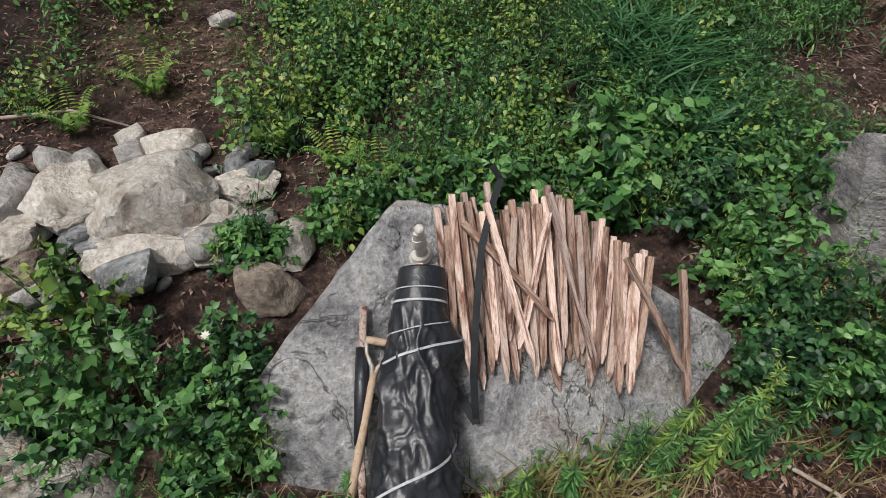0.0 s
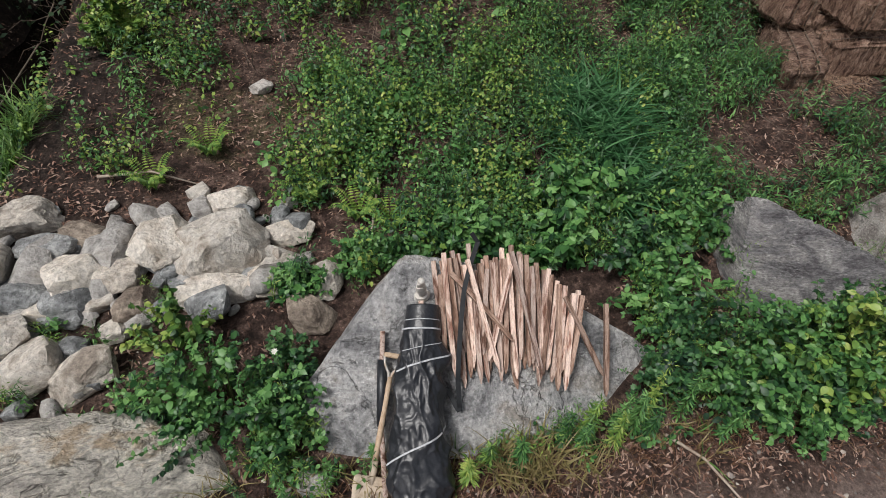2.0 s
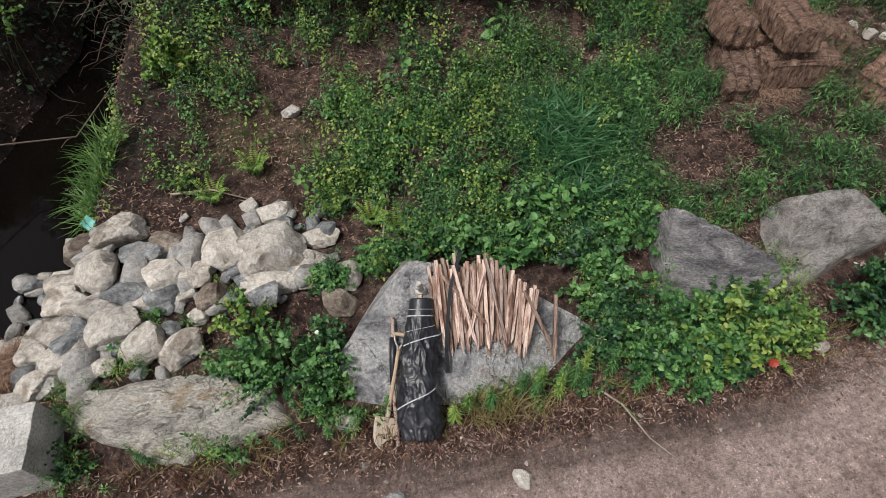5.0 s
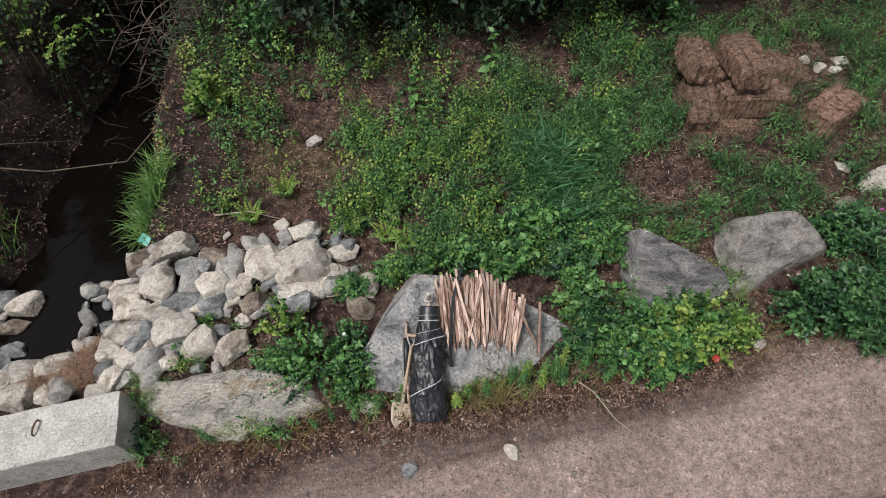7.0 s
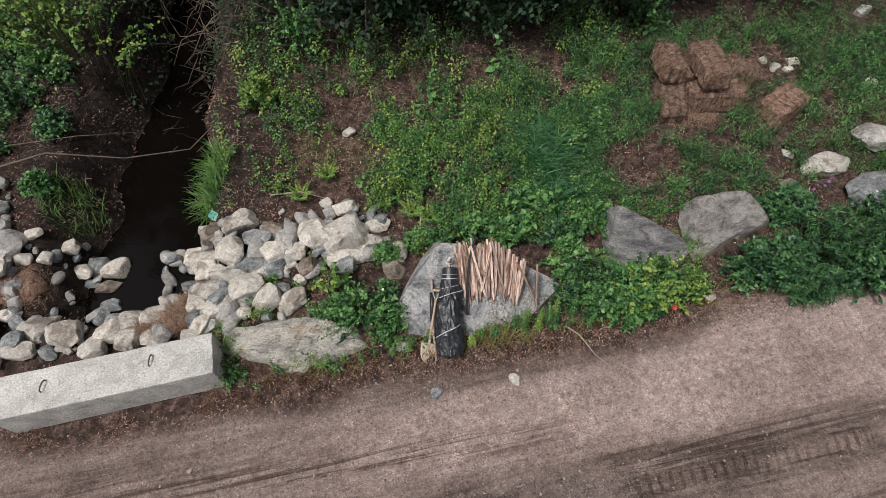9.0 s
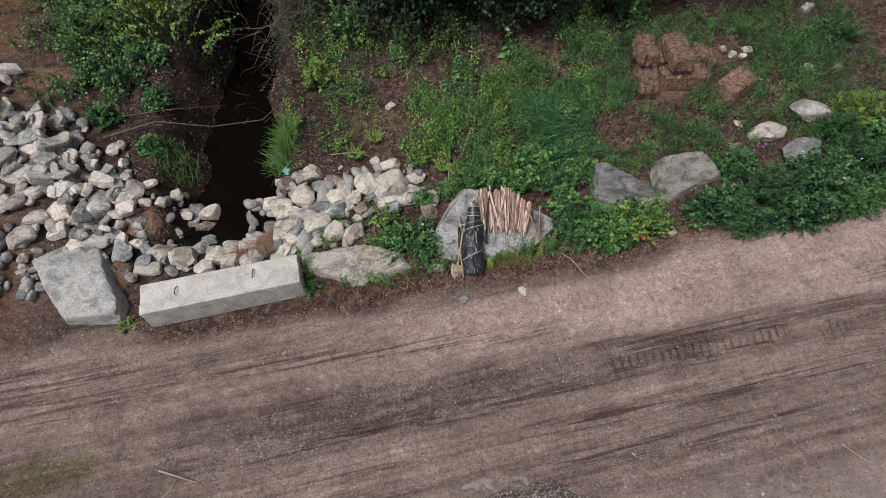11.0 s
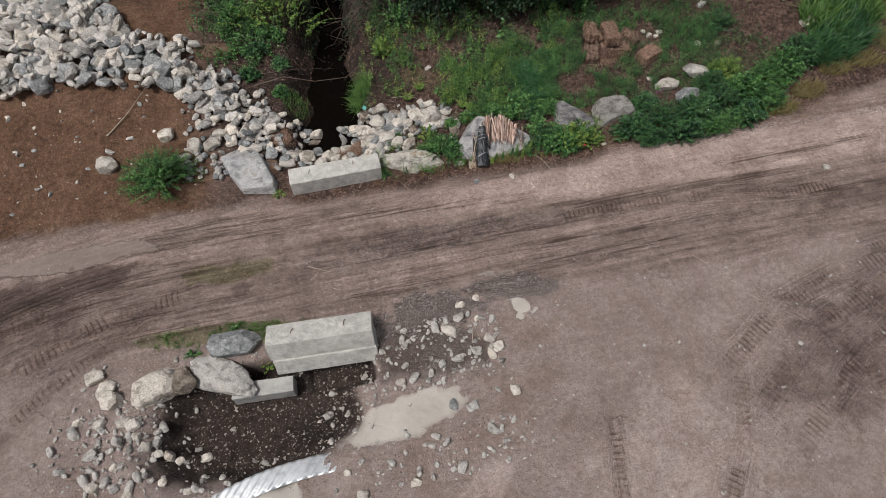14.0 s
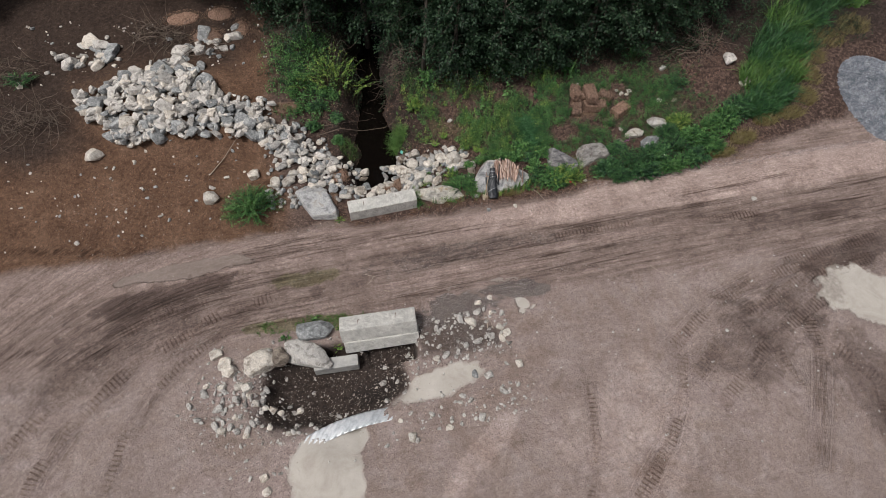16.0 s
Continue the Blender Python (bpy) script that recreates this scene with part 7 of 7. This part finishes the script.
grass_clump(0.98, 0.62, 0.25, 0.14, 260, (0.15, 0.34), DRY_GRASS, 305, "dry grass tuft at the boulder's foot")
grass_clump(1.25, 0.55, 0.3, 0.12, 160, (0.1, 0.22), DRY_GRASS, 306, "dry grass tuft at the lane's edge")
for n, (x, y, rx, ry) in enumerate([(12.6, 2.8, 0.5, 0.5), (13.4, 3.0, 0.6, 0.7), (13.5, 4.2, 0.7, 0.8), (14.3, 3.5, 0.6, 0.8), (14.5, 5.2, 0.8, 0.9), (15.2, 4.5, 0.7, 0.8), (15.4, 6.2, 0.8, 0.8), (16.3, 5.9, 0.8, 0.9), (16.6, 7.2, 1.0, 1.0), (17.8, 7.6, 1.0, 1.0), (19.2, 8.6, 1.3, 1.0), (20.6, 8.6, 1.3, 1.0)]):
    grass_clump(x, y, rx, ry, 650, (0.35, 1.0), (GREEN_DEEP, GREEN_DEEP, GREEN_GRASS)[n % 3], 320 + n, "tall green reeds at the lane's far bend", 2.3)
for n, (x, y, rx, ry) in enumerate([(13.0, 2.1, 0.6, 0.3), (14.3, 2.3, 0.7, 0.35), (15.4, 3.0, 0.5, 0.5), (16.2, 4.2, 0.5, 0.7), (17.0, 5.3, 0.5, 0.7), (18.2, 6.0, 0.8, 0.6), (19.8, 6.6, 0.9, 0.6), (11.6, 1.4, 0.6, 0.3), (10.4, 0.9, 0.6, 0.25)]):
    grass_clump(x, y, rx, ry, 500, (0.15, 0.5), DRY_GRASS, 340 + n, "dry reddish grass on the lane's shoulder", 1.1)


# small flowers and a red-leaved sprig
def dots(places, material, label, category, size, seed):
    """Small round blossoms, each of eight petals."""
    for n, (x, y, z) in enumerate(places):
        r = np.random.default_rng(seed + n)
        yaw = np.arange(8) * 0.785
        v, f = spread(SIMPLE, np.zeros((8, 3)), rotations(yaw, np.full(8, 0.3), np.zeros(8)), np.full(8, size))
        thing("flower", mesh_np("flower", v, f, material), label, category, m=pose(x, y, z, r.uniform(-30, 30), r.uniform(-30, 30), 0))


dots([(4.63, 1.17, 0.56), (-0.48, 1.42, 0.5), (5.9, 1.3, 0.72), (6.4, 0.9, 0.7), (7.0, 1.5, 0.78), (7.5, 0.8, 0.72), (8.0, 1.1, 0.8), (6.7, 1.2, 0.76)], PETAL_WHITE, "white blossom above green weeds", "flower", 0.024, 400)
dots([(6.15 + 0.05 * k, 1.75 + 0.03 * (k % 3), 0.62 + 0.05 * k) for k in range(6)], PETAL_PURPLE, "purple loosestrife blossom on the bank", "flower", 0.03, 420)
dots([(3.42, 0.42, 0.42), (3.46, 0.44, 0.36)], LEAF_RED, "red-turned leaves in the bush", "leaves", 0.05, 440)

# ---- twigs, litter and gravel ----
def stick(points, radius, label="dead grey stick on the ground", name="stick", material=None):
    pts = [Vector((x, y, ground_at(x, y) + z)) for x, y, z in points]
    me = bpy.data.meshes.new(name)
    bm = tube(pts, [radius * (1 - 0.6 * k / max(len(pts) - 1, 1)) for k in range(len(pts))], 6)
    bm.to_mesh(me)
    bm.free()
    me.materials.append(material or M_TWIG)
    return thing(name, me, label, "stick")


M_PALE_TWIG = surface("bleached_twigs", [(0.28, 0.22, 0.17), (0.42, 0.36, 0.30)], 0.2, 12, 80, 0.85, 0.3, 0.003)
stick([(2.85, 2.82, 0.05), (3.1, 2.86, 0.06), (3.32, 2.95, 0.05)], 0.035, "short bleached log on the bank", "log", M_PALE_TWIG)
stick([(-5.15, -1.85, 0.02), (-4.85, -2.0, 0.03), (-4.55, -2.15, 0.02)], 0.018, "forked dead stick on the lane", "stick", M_PALE_TWIG)
stick([(-4.85, -2.0, 0.03), (-5.0, -2.2, 0.02), (-5.12, -2.28, 0.02)], 0.012, "side branch of a dead stick on the lane", "stick", M_PALE_TWIG)
stick([(-4.6, -2.6, 0.02), (-4.4, -2.72, 0.03), (-4.3, -2.7, 0.02)], 0.012, "short dead stick on the lane", "stick", M_PALE_TWIG)
stick([(1.95, 0.62, 0.03), (2.12, 0.42, 0.05), (2.25, 0.1, 0.04), (2.42, -0.1, 0.02)], 0.012, "thin bent dead stem on the verge", "stick", M_PALE_TWIG)
stick([(-6.2, 4.4, 0.25), (-5.2, 4.55, 0.35), (-4.3, 4.75, 0.85), (-3.3, 4.85, 0.75), (-2.5, 4.75, 0.4)], 0.016, "long dead branch lying across the brook", "branch")
stick([(-5.9, 4.9, 0.2), (-4.9, 5.0, 0.5), (-4.0, 5.2, 0.95)], 0.01, "thin dead branch over the brook", "branch")
stick([(-1.95, 3.42, 0.06), (-1.5, 3.36, 0.10), (-1.1, 3.2, 0.06)], 0.014, "dead branch behind the stones", "stick", M_PALE_TWIG)
stick([(-10.4, 3.2, 0.05), (-9.8, 3.8, 0.08), (-9.2, 4.6, 0.1)], 0.02, "long pale stick on bare soil", "stick", M_PALE_TWIG)
stick([(-1.25, -4.75, 0.02), (-1.18, -4.45, 0.05), (-1.2, -4.2, 0.02)], 0.016, "dead pale stem on dark soil", "stick", M_PALE_TWIG)
stick([(-1.05, -4.8, 0.02), (-1.1, -4.5, 0.06), (-1.05, -4.25, 0.02)], 0.012, "dead pale stem on dark soil", "stick", M_PALE_TWIG)
stick([(5.35, -3.55, 0.02), (5.6, -3.85, 0.03), (5.8, -3.9, 0.02)], 0.012, "thin dead stick on the yard", "stick", M_PALE_TWIG)
stick([(0.15, 2.15, 0.05), (0.35, 3.0, 0.12), (0.3, 3.3, 0.1)], 0.012, "dead branch under the weeds", "stick", M_PALE_TWIG)


def brush(x, y, rx, ry, h, n, seed, label, length=(0.5, 1.3), radius=(0.003, 0.009)):
    """A tangle of dead twigs as one heap."""
    r = np.random.default_rng(seed)
    bm = bmesh.new()
    for _ in range(n):
        a, d = r.uniform(0, 6.28), math.sqrt(r.uniform(0, 1))
        p = Vector((x + math.cos(a) * d * rx, y + math.sin(a) * d * ry, 0))
        p.z = ground_at(p.x, p.y) + r.uniform(0, h)
        w = Vector((r.normal(), r.normal(), r.normal() * 0.6)).normalized()
        pts, ln = [p], r.uniform(*length)
        for _ in range(4):
            w = (w + Vector(r.normal(0, 0.3, 3)) + Vector((0, 0, -0.08))).normalized()
            q = pts[-1] + w * ln / 4
            q.z = max(q.z, ground_at(q.x, q.y) + 0.01)
            pts.append(q)
        rad = r.uniform(*radius)
        t = tube(pts, [rad, rad * 0.9, rad * 0.7, rad * 0.5, rad * 0.3], 4)
        me = bpy.data.meshes.new("tmp")
        t.to_mesh(me)
        t.free()
        bm.from_mesh(me)
        bpy.data.meshes.remove(me)
    me = bpy.data.meshes.new("brush_heap")
    bm.to_mesh(me)
    bm.free()
    me.materials.append(M_TWIG)
    return thing("brush_heap", me, label, "brush", kind="stuff")


brush(-2.4, 7.0, 0.8, 0.55, 1.5, 150, 501, "brown tangle of dead vines over the brook's bank")
brush(-4.6, 8.6, 0.6, 0.5, 0.9, 40, 502, "dead twigs hanging at the brook")
brush(11.2, 6.6, 1.5, 0.8, 0.5, 90, 503, "heap of dead branches at the wood's edge", (0.7, 2.0), (0.006, 0.02))
brush(-17.2, 6.6, 1.8, 0.9, 0.5, 130, 504, "heap of dead branches on the dark slope", (0.5, 1.6), (0.006, 0.018))
brush(-18.3, 9.3, 1.6, 0.9, 0.4, 90, 510, "dead branches on the dark slope", (0.5, 1.5), (0.006, 0.018))
brush(-12.2, 10.4, 1.2, 0.5, 0.4, 90, 511, "dark dead branches above the heap of stone", (0.6, 1.6), (0.008, 0.022))
brush(-10.5, 9.2, 1.2, 0.5, 0.3, 40, 505, "dead branches above the heap of stone", (0.5, 1.4), (0.005, 0.015))
brush(0.0, 4.9, 0.9, 0.5, 0.12, 50, 506, "fallen twigs on the bare bank", (0.2, 0.6), (0.002, 0.006))
brush(4.2, 3.1, 1.2, 0.7, 0.05, 60, 507, "fallen dead stalks among sparse weeds", (0.15, 0.5), (0.002, 0.005))
brush(1.2, 0.35, 2.4, 0.22, 0.02, 70, 508, "fallen dead stalks along the verge", (0.1, 0.4), (0.0015, 0.004))
brush(-3.4, 6.2, 0.8, 0.9, 0.3, 40, 509, "bare roots and twigs on the brook's bank", (0.3, 0.8), (0.002, 0.006))

brush(-5.5, 5.6, 0.6, 1.1, 0.06, 70, 512, "fallen twigs and roots on the dark bank", (0.15, 0.5), (0.002, 0.007))


def hay_wisp(x, y, rx, ry, h, n, seed, label):
    """A flattened wad of old hay."""
    r = np.random.default_rng(seed)
    a, d = r.uniform(0, 6.28, n), np.sqrt(r.uniform(0, 1, n))
    px, py = x + np.cos(a) * d * rx, y + np.sin(a) * d * ry
    pz = height(px, py) + h * np.sqrt(1.02 - d * d) * r.uniform(0.4, 1.1, n)
    blade = ([(-0.5, 0, 0), (0.5, 0, 0), (0.4, 1, 0.15), (-0.4, 1, 0.15)], [[(0, 1, 2, 3)]])
    v, f = spread(blade, np.stack([px, py, pz], -1), rotations(r.uniform(0, 6.28, n), r.uniform(-0.5, 0.4, n), r.uniform(-1, 1, n)), np.stack([np.full(n, 0.0035), r.uniform(0.04, 0.13, n), np.full(n, 0.05)], -1))
    if h < 0.11:
        thing("hay_wad", mesh_np("hay_wad", v, f, M_HAY), label, "hay", kind="stuff")
        return
    body = ICO[3][0] * (1 + 0.25 * lumps(ICO[3][0], 1.5, seed))[:, None] * (rx * 0.75, ry * 0.75, h * 0.7)
    body = body + np.stack([np.full(len(body), x), np.full(len(body), y), height(x + body[:, 0], y + body[:, 1])], -1)
    me = mesh_np("hay_wad", *join([(v, f), (body, [ICO[3][1]])]), M_HAY)
    me.materials.append(M_STRAW)
    me.polygons.foreach_set("material_index", np.concatenate([np.zeros(len(me.polygons) - len(ICO[3][1]), np.int32), np.ones(len(ICO[3][1]), np.int32)]))
    thing("hay_wad", me, label, "hay", kind="stuff")


for n, (x, y, rx, ry, h) in enumerate([(-5.55, 2.55, 0.45, 0.35, 0.12), (-5.9, 1.55, 0.22, 0.3, 0.14), (-3.34, 1.96, 0.27, 0.2, 0.24), (-3.42, 1.62, 0.34, 0.2, 0.22), (-3.8, 1.64, 0.2, 0.14, 0.16), (-10.2, 10.2, 0.8, 0.5, 0.18), (-9.6, 11.4, 0.7, 0.5, 0.2), (-7.0, 6.0, 0.4, 0.25, 0.2), (-4.15, 1.95, 0.25, 0.15, 0.1), (-6.65, 3.9, 0.35, 0.25, 0.1),
                                       (-7.5, 5.9, 0.5, 0.3, 0.15), (-11.2, 11.4, 0.9, 0.5, 0.2), (-8.7, 10.4, 0.4, 0.6, 0.2), (5.2, 3.75, 0.5, 0.2, 0.04)]):
    hay_wisp(x, y, rx, ry, h, 1500, 520 + n, "wad of old brown hay among the stones")

# leaf litter and chips
def litter_mask(x, y):
    bankside = sstep(0.45, 0.8, y) * sstep(-6.5, -5.5, x) * (0.35 + 0.65 * sstep(0.4, 0.6, fbm(x * 1.5, y * 1.5, 3, 81)))
    edge = 0.9 * np.exp(-((y - 0.45) / 0.22) ** 2) * sstep(-5.8, -5, x)
    return np.maximum(bankside, edge)


x, y, r = sow((-6.5, 13, 0.0, 7.5), 620, litter_mask, 31)
n = len(x)
chip = ([(0, 0, 0), (0.5, 0.35, 0.25), (0.1, 1, 0.1), (-0.45, 0.55, 0.2)], [[(0, 1, 2, 3)]])
z = height(x, y) + 0.008
v, f = spread(chip, np.stack([x, y, z], -1), rotations(r.uniform(0, 6.28, n), r.uniform(-0.3, 0.4, n), r.uniform(-0.4, 0.4, n)), np.stack([r.uniform(0.005, 0.022, n), r.uniform(0.02, 0.08, n), np.full(n, 0.03)], -1))
xs, ys, r = sow((-6, 6, 0.05, 1.3), 1500, lambda x, y: 0.9 * np.exp(-((y - 0.5) / 0.3) ** 2) * sstep(0.3, 0.5, fbm(x * 2, y * 2, 3, 95)), 32)
m = len(xs)
fine_v, fine_f = spread(chip, np.stack([xs, ys, height(xs, ys) + 0.006], -1), rotations(r.uniform(0, 6.28, m), r.uniform(-0.3, 0.5, m), r.uniform(-0.4, 0.4, m)), np.stack([r.uniform(0.004, 0.016, m), r.uniform(0.012, 0.06, m), np.full(m, 0.03)], -1))
v, f = join([(v, f), (fine_v, fine_f)])
thing("leaf_litter", mesh_np("leaf_litter", v, f, M_LITTER), "reddish-brown dead leaves and wood chips on the bank", "litter", kind="stuff")


def gravel_mask(x, y):
    shoulder = 0.45 * np.exp(-((y - 0.25) / 0.40) ** 2)
    ridge = 0.25 * np.exp(-((y + 1.55) / 0.35) ** 2) + 0.2 * np.exp(-((y + 3.1) / 0.4) ** 2)
    rim = pit_share(x * 0.86 - 0.75, y * 0.86 - 0.72)
    rim = 1.0 * np.exp(-((rim - 0.35) / 0.3) ** 2) * (np.abs(x + 5.7) < 6) * (np.abs(y + 5.9) < 3.4)
    soil = 0.12 * (x < -8) * (y > 0.5)
    return np.clip(0.10 + shoulder + ridge + 0.8 * rim + soil + 0.5 * pit_share(x, y), 0, 1) * (0.3 + 0.7 * fbm(x * 1.2, y * 1.2, 3, 82)) * (1 - 0.93 * ground_zones(x, y)["sand_and_sheen"])


r = np.random.default_rng(33)
n = 190000
x, y = r.uniform(-16, 13, n), r.uniform(-11, 3.5, n)
keep = r.uniform(0, 1, n) < gravel_mask(x, y)
x, y = x[keep], y[keep]
n = len(x)
s = np.clip(r.lognormal(-4.95, 0.55, n), 0.004, 0.045) * np.where(pit_share(x * 0.86 - 0.75, y * 0.86 - 0.72) > 0.05, 1.9, 1.0)
pebble = (ICO[1][0] * (1, 0.72, 0.5) * (1 + 0.35 * np.sin(np.arange(len(ICO[1][0])) * 2.4))[:, None], [ICO[1][1]])
v, f = spread(pebble, np.stack([x, y, height(x, y) + 0.2 * s], -1), rotations(r.uniform(0, 6.28, n), r.uniform(-0.4, 0.4, n), r.uniform(-0.4, 0.4, n)), s)
thing("gravel", mesh_np("gravel", v, f, M_GRIT, False), "loose pale gravel on the lane and round the pit", "gravel", kind="stuff")

# crushed stone tipped at the lane's bend
r = np.random.default_rng(34)
a, d = r.uniform(0, 6.28, 5000), np.sqrt(r.uniform(0, 1, 5000))
px, py = 19.0 + np.cos(a) * d * 1.9, 2.2 + np.sin(a) * d * 2.6
pz = height(px, py) + 0.95 * np.clip(1 - d, 0, 1) ** 0.8
s = r.uniform(0.03, 0.07, 5000)
v, f = spread(pebble, np.stack([px, py, pz], -1), rotations(r.uniform(0, 6.28, 5000), r.uniform(-1, 1, 5000), r.uniform(-1, 1, 5000)), s)
cone_v = [(19.0 + 1.95 * k * math.cos(t), 2.2 + 2.65 * k * math.sin(t), 0) for k in (1.0, 0.66, 0.33, 0.02) for t in np.linspace(0, 6.283, 40, endpoint=False)]
cone_v = [(p[0], p[1], ground_at(p[0], p[1]) - 0.05 + 0.95 * (1 - (1.0, 0.66, 0.33, 0.02)[n // 40]) ** 0.8) for n, p in enumerate(cone_v)]
cone_f = np.array([(40 * a + b, 40 * a + (b + 1) % 40, 40 * a + 40 + (b + 1) % 40, 40 * a + 40 + b) for a in range(3) for b in range(40)])
v, f = join([(np.array(cone_v), [cone_f]), (v, f)])
thing("gravel_heap", mesh_np("gravel_heap", v, f, M_CRUSHED, False), "heap of blue-grey crushed stone beside the lane", "gravel heap", kind="stuff")


# ---- trees ----
def tree_meshes(h, crown, seed, leaves_of, size, low=0.12):
    """Trunk, limbs and a crown of leaf sprays round the limbs' ends."""
    r = np.random.default_rng(seed)
    trunk = tube([(0, 0, -0.2), (0.03, 0.02, h * 0.3), (-0.06, 0.05, h * 0.6), (0.05, -0.04, h)], [0.13, 0.10, 0.07, 0.02], 9)
    limb = bmesh.new()
    ends = []
    for k in range(34):
        u = low + (1 - low) * k / 34
        a = k * 2.4 + r.uniform(-0.3, 0.3)
        ln = crown * (1.1 - 0.5 * u) * r.uniform(0.65, 1.1)
        p0 = Vector((0, 0, h * u))
        p2 = p0 + Vector((math.cos(a) * ln, math.sin(a) * ln, ln * r.uniform(-0.25, 0.25)))
        p1 = (p0 + p2) / 2 + Vector((0, 0, 0.12 * ln))
        t = tube([p0, p1, p2], [0.03, 0.018, 0.006], 5)
        me = bpy.data.meshes.new("tmp")
        t.to_mesh(me)
        t.free()
        limb.from_mesh(me)
        bpy.data.meshes.remove(me)
        ends += [(p0.lerp(p1, 0.9), 0.25 * ln), (p1.lerp(p2, 0.5), 0.28 * ln), (p2, 0.25 * ln)]
    i = r.integers(0, len(ends), leaves_of)
    c = np.array([e[0][:] for e in ends])[i]
    w = np.array([max(e[1], 0.18) for e in ends])[i]
    p = c + r.normal(0, 0.5, (leaves_of, 3)) * w[:, None] * (1, 1, 0.55)
    v, f = spread(SIMPLE, p, rotations(r.uniform(0, 6.28, leaves_of), r.uniform(-1.0, 0.2, leaves_of), r.uniform(-0.6, 0.6, leaves_of)), r.uniform(*size, leaves_of))
    return trunk, limb, v, f


def tree(x, y, kind, scale, turn):
    return copy_thing(kind, pose(x, y, ground_at(x, y), 0, 0, turn) @ Matrix.Diagonal((scale, scale, scale, 1)))


def tree_kind(h, crown, seed, leaves_of, size, material, label, low=0.12):
    ob = new("tree")
    tagged(ob, label, "tree", "trees at the wood's edge")
    trunk, limb, v, f = tree_meshes(h, crown, seed, leaves_of, size, low)
    part("trunk", trunk, M_BARK, ob)
    part("branch_work", limb, M_BARK, ob)["kind"] = "stuff"
    part("crown", mesh_np("crown", v, f, material), None, ob)["kind"] = "stuff"
    return ob


# the tall kind is added to darken the bank and the brook's reflection
KINDS = [tree_kind(7.0, 2.2, 601, 5600, (0.09, 0.17), GREEN_SHADED, "leafy tree at the wood's edge, leaves darkened for shade"), tree_kind(6.0, 1.9, 602, 5000, (0.09, 0.17), GREEN_SHADED, "leafy tree at the wood's edge, leaves darkened for shade"),
         tree_kind(4.2, 1.5, 603, 5000, (0.08, 0.15), GREEN_SHADED, "young green tree at the wood's edge"),
         tree_kind(14.0, 3.4, 604, 4200, (0.18, 0.32), GREEN_SHADED, "tall tree added in the wood to darken brook and bank", 0.2)]
SPOTS = [(0.1, 6.7, 2), (1.9, 6.5, 2), (3.7, 6.5, 2), (-10.8, 13.4, 2), (-9.0, 12.3, 2), (-13.0, 14.4, 0), (-16.5, 14.6, 2), (-6.9, 11.0, 2), (0.9, 7.1, 2), (2.9, 7.0, 2), (4.5, 6.9, 2), (6.2, 7.0, 2), (7.8, 7.0, 2), (9.6, 7.3, 2), (-0.4, 7.4, 2), (-7.6, 11.8, 0), (-5.8, 9.8, 2), (-0.9, 8.3, 1), (0.6, 8.0, 0), (2.0, 8.5, 1), (3.4, 8.0, 0), (5.0, 7.9, 1), (6.9, 7.8, 0), (8.7, 7.9, 1), (10.8, 8.9, 0), (12.4, 8.6, 2), (13.6, 9.6, 0),
         (-9.4, 13.2, 1), (-4.4, 12.4, 0), (-2.4, 12.8, 0), (1.2, 12.6, 0), (4.6, 12.0, 1), (8.0, 11.6, 0), (11.2, 11.8, 1), (14.8, 12.2, 0), (-12.5, 15.0, 0), (-19.5, 13.5, 2), (-21.0, 15.0, 0), (-1.9, 8.8, 2), (18.5, 12.5, 1), (-16, 17, 1), (-0.8, 13.5, 3), (-6.5, 14.5, 3), (2.8, 14.0, 3), (7.0, 14.2, 3), (11.5, 14.5, 3), (-3.2, 16.5, 3), (-10.5, 18.0, 3), (16.0, 16.0, 3), (-5.2, 11.6, 3), (-3.0, 12.0, 3), (-1.0, 11.4, 3), (-7.6, 12.6, 3), (1.2, 11.8, 3), (1.4, 9.8, 0), (4.4, 9.6, 0), (6.2, 9.6, 1), (8.4, 9.8, 0), (-3.3, 10.6, 1), (-1.8, 10.4, 0), (10.0, 10.2, 1), (12.6, 10.4, 0)]
pale_tree = tree_kind(6.5, 1.3, 605, 2500, (0.10, 0.18), GREEN_SHADED, "slender pale-barked tree leaning at the wood's edge", 0.55)
pale_tree.matrix_world = pose(-1.3, 6.95, ground_at(-1.3, 6.95), -6, 5, 0) @ Matrix.Diagonal((0.8, 0.8, 1, 1))
pale_tree.children[0].data.materials[0] = M_PALE_TWIG
FIRST = {k: next(s for s in SPOTS if s[2] == k) for k in range(4)}
for k, (x, y, _) in FIRST.items():
    KINDS[k].matrix_world = pose(x, y, ground_at(x, y), 0, 0, 40 * k)
for n, (x, y, k) in enumerate([s for s in SPOTS if s not in FIRST.values()]):
    tree(x, y, KINDS[k], 0.9 + 0.25 * ((n * 7) % 5) / 5, 47 * n)
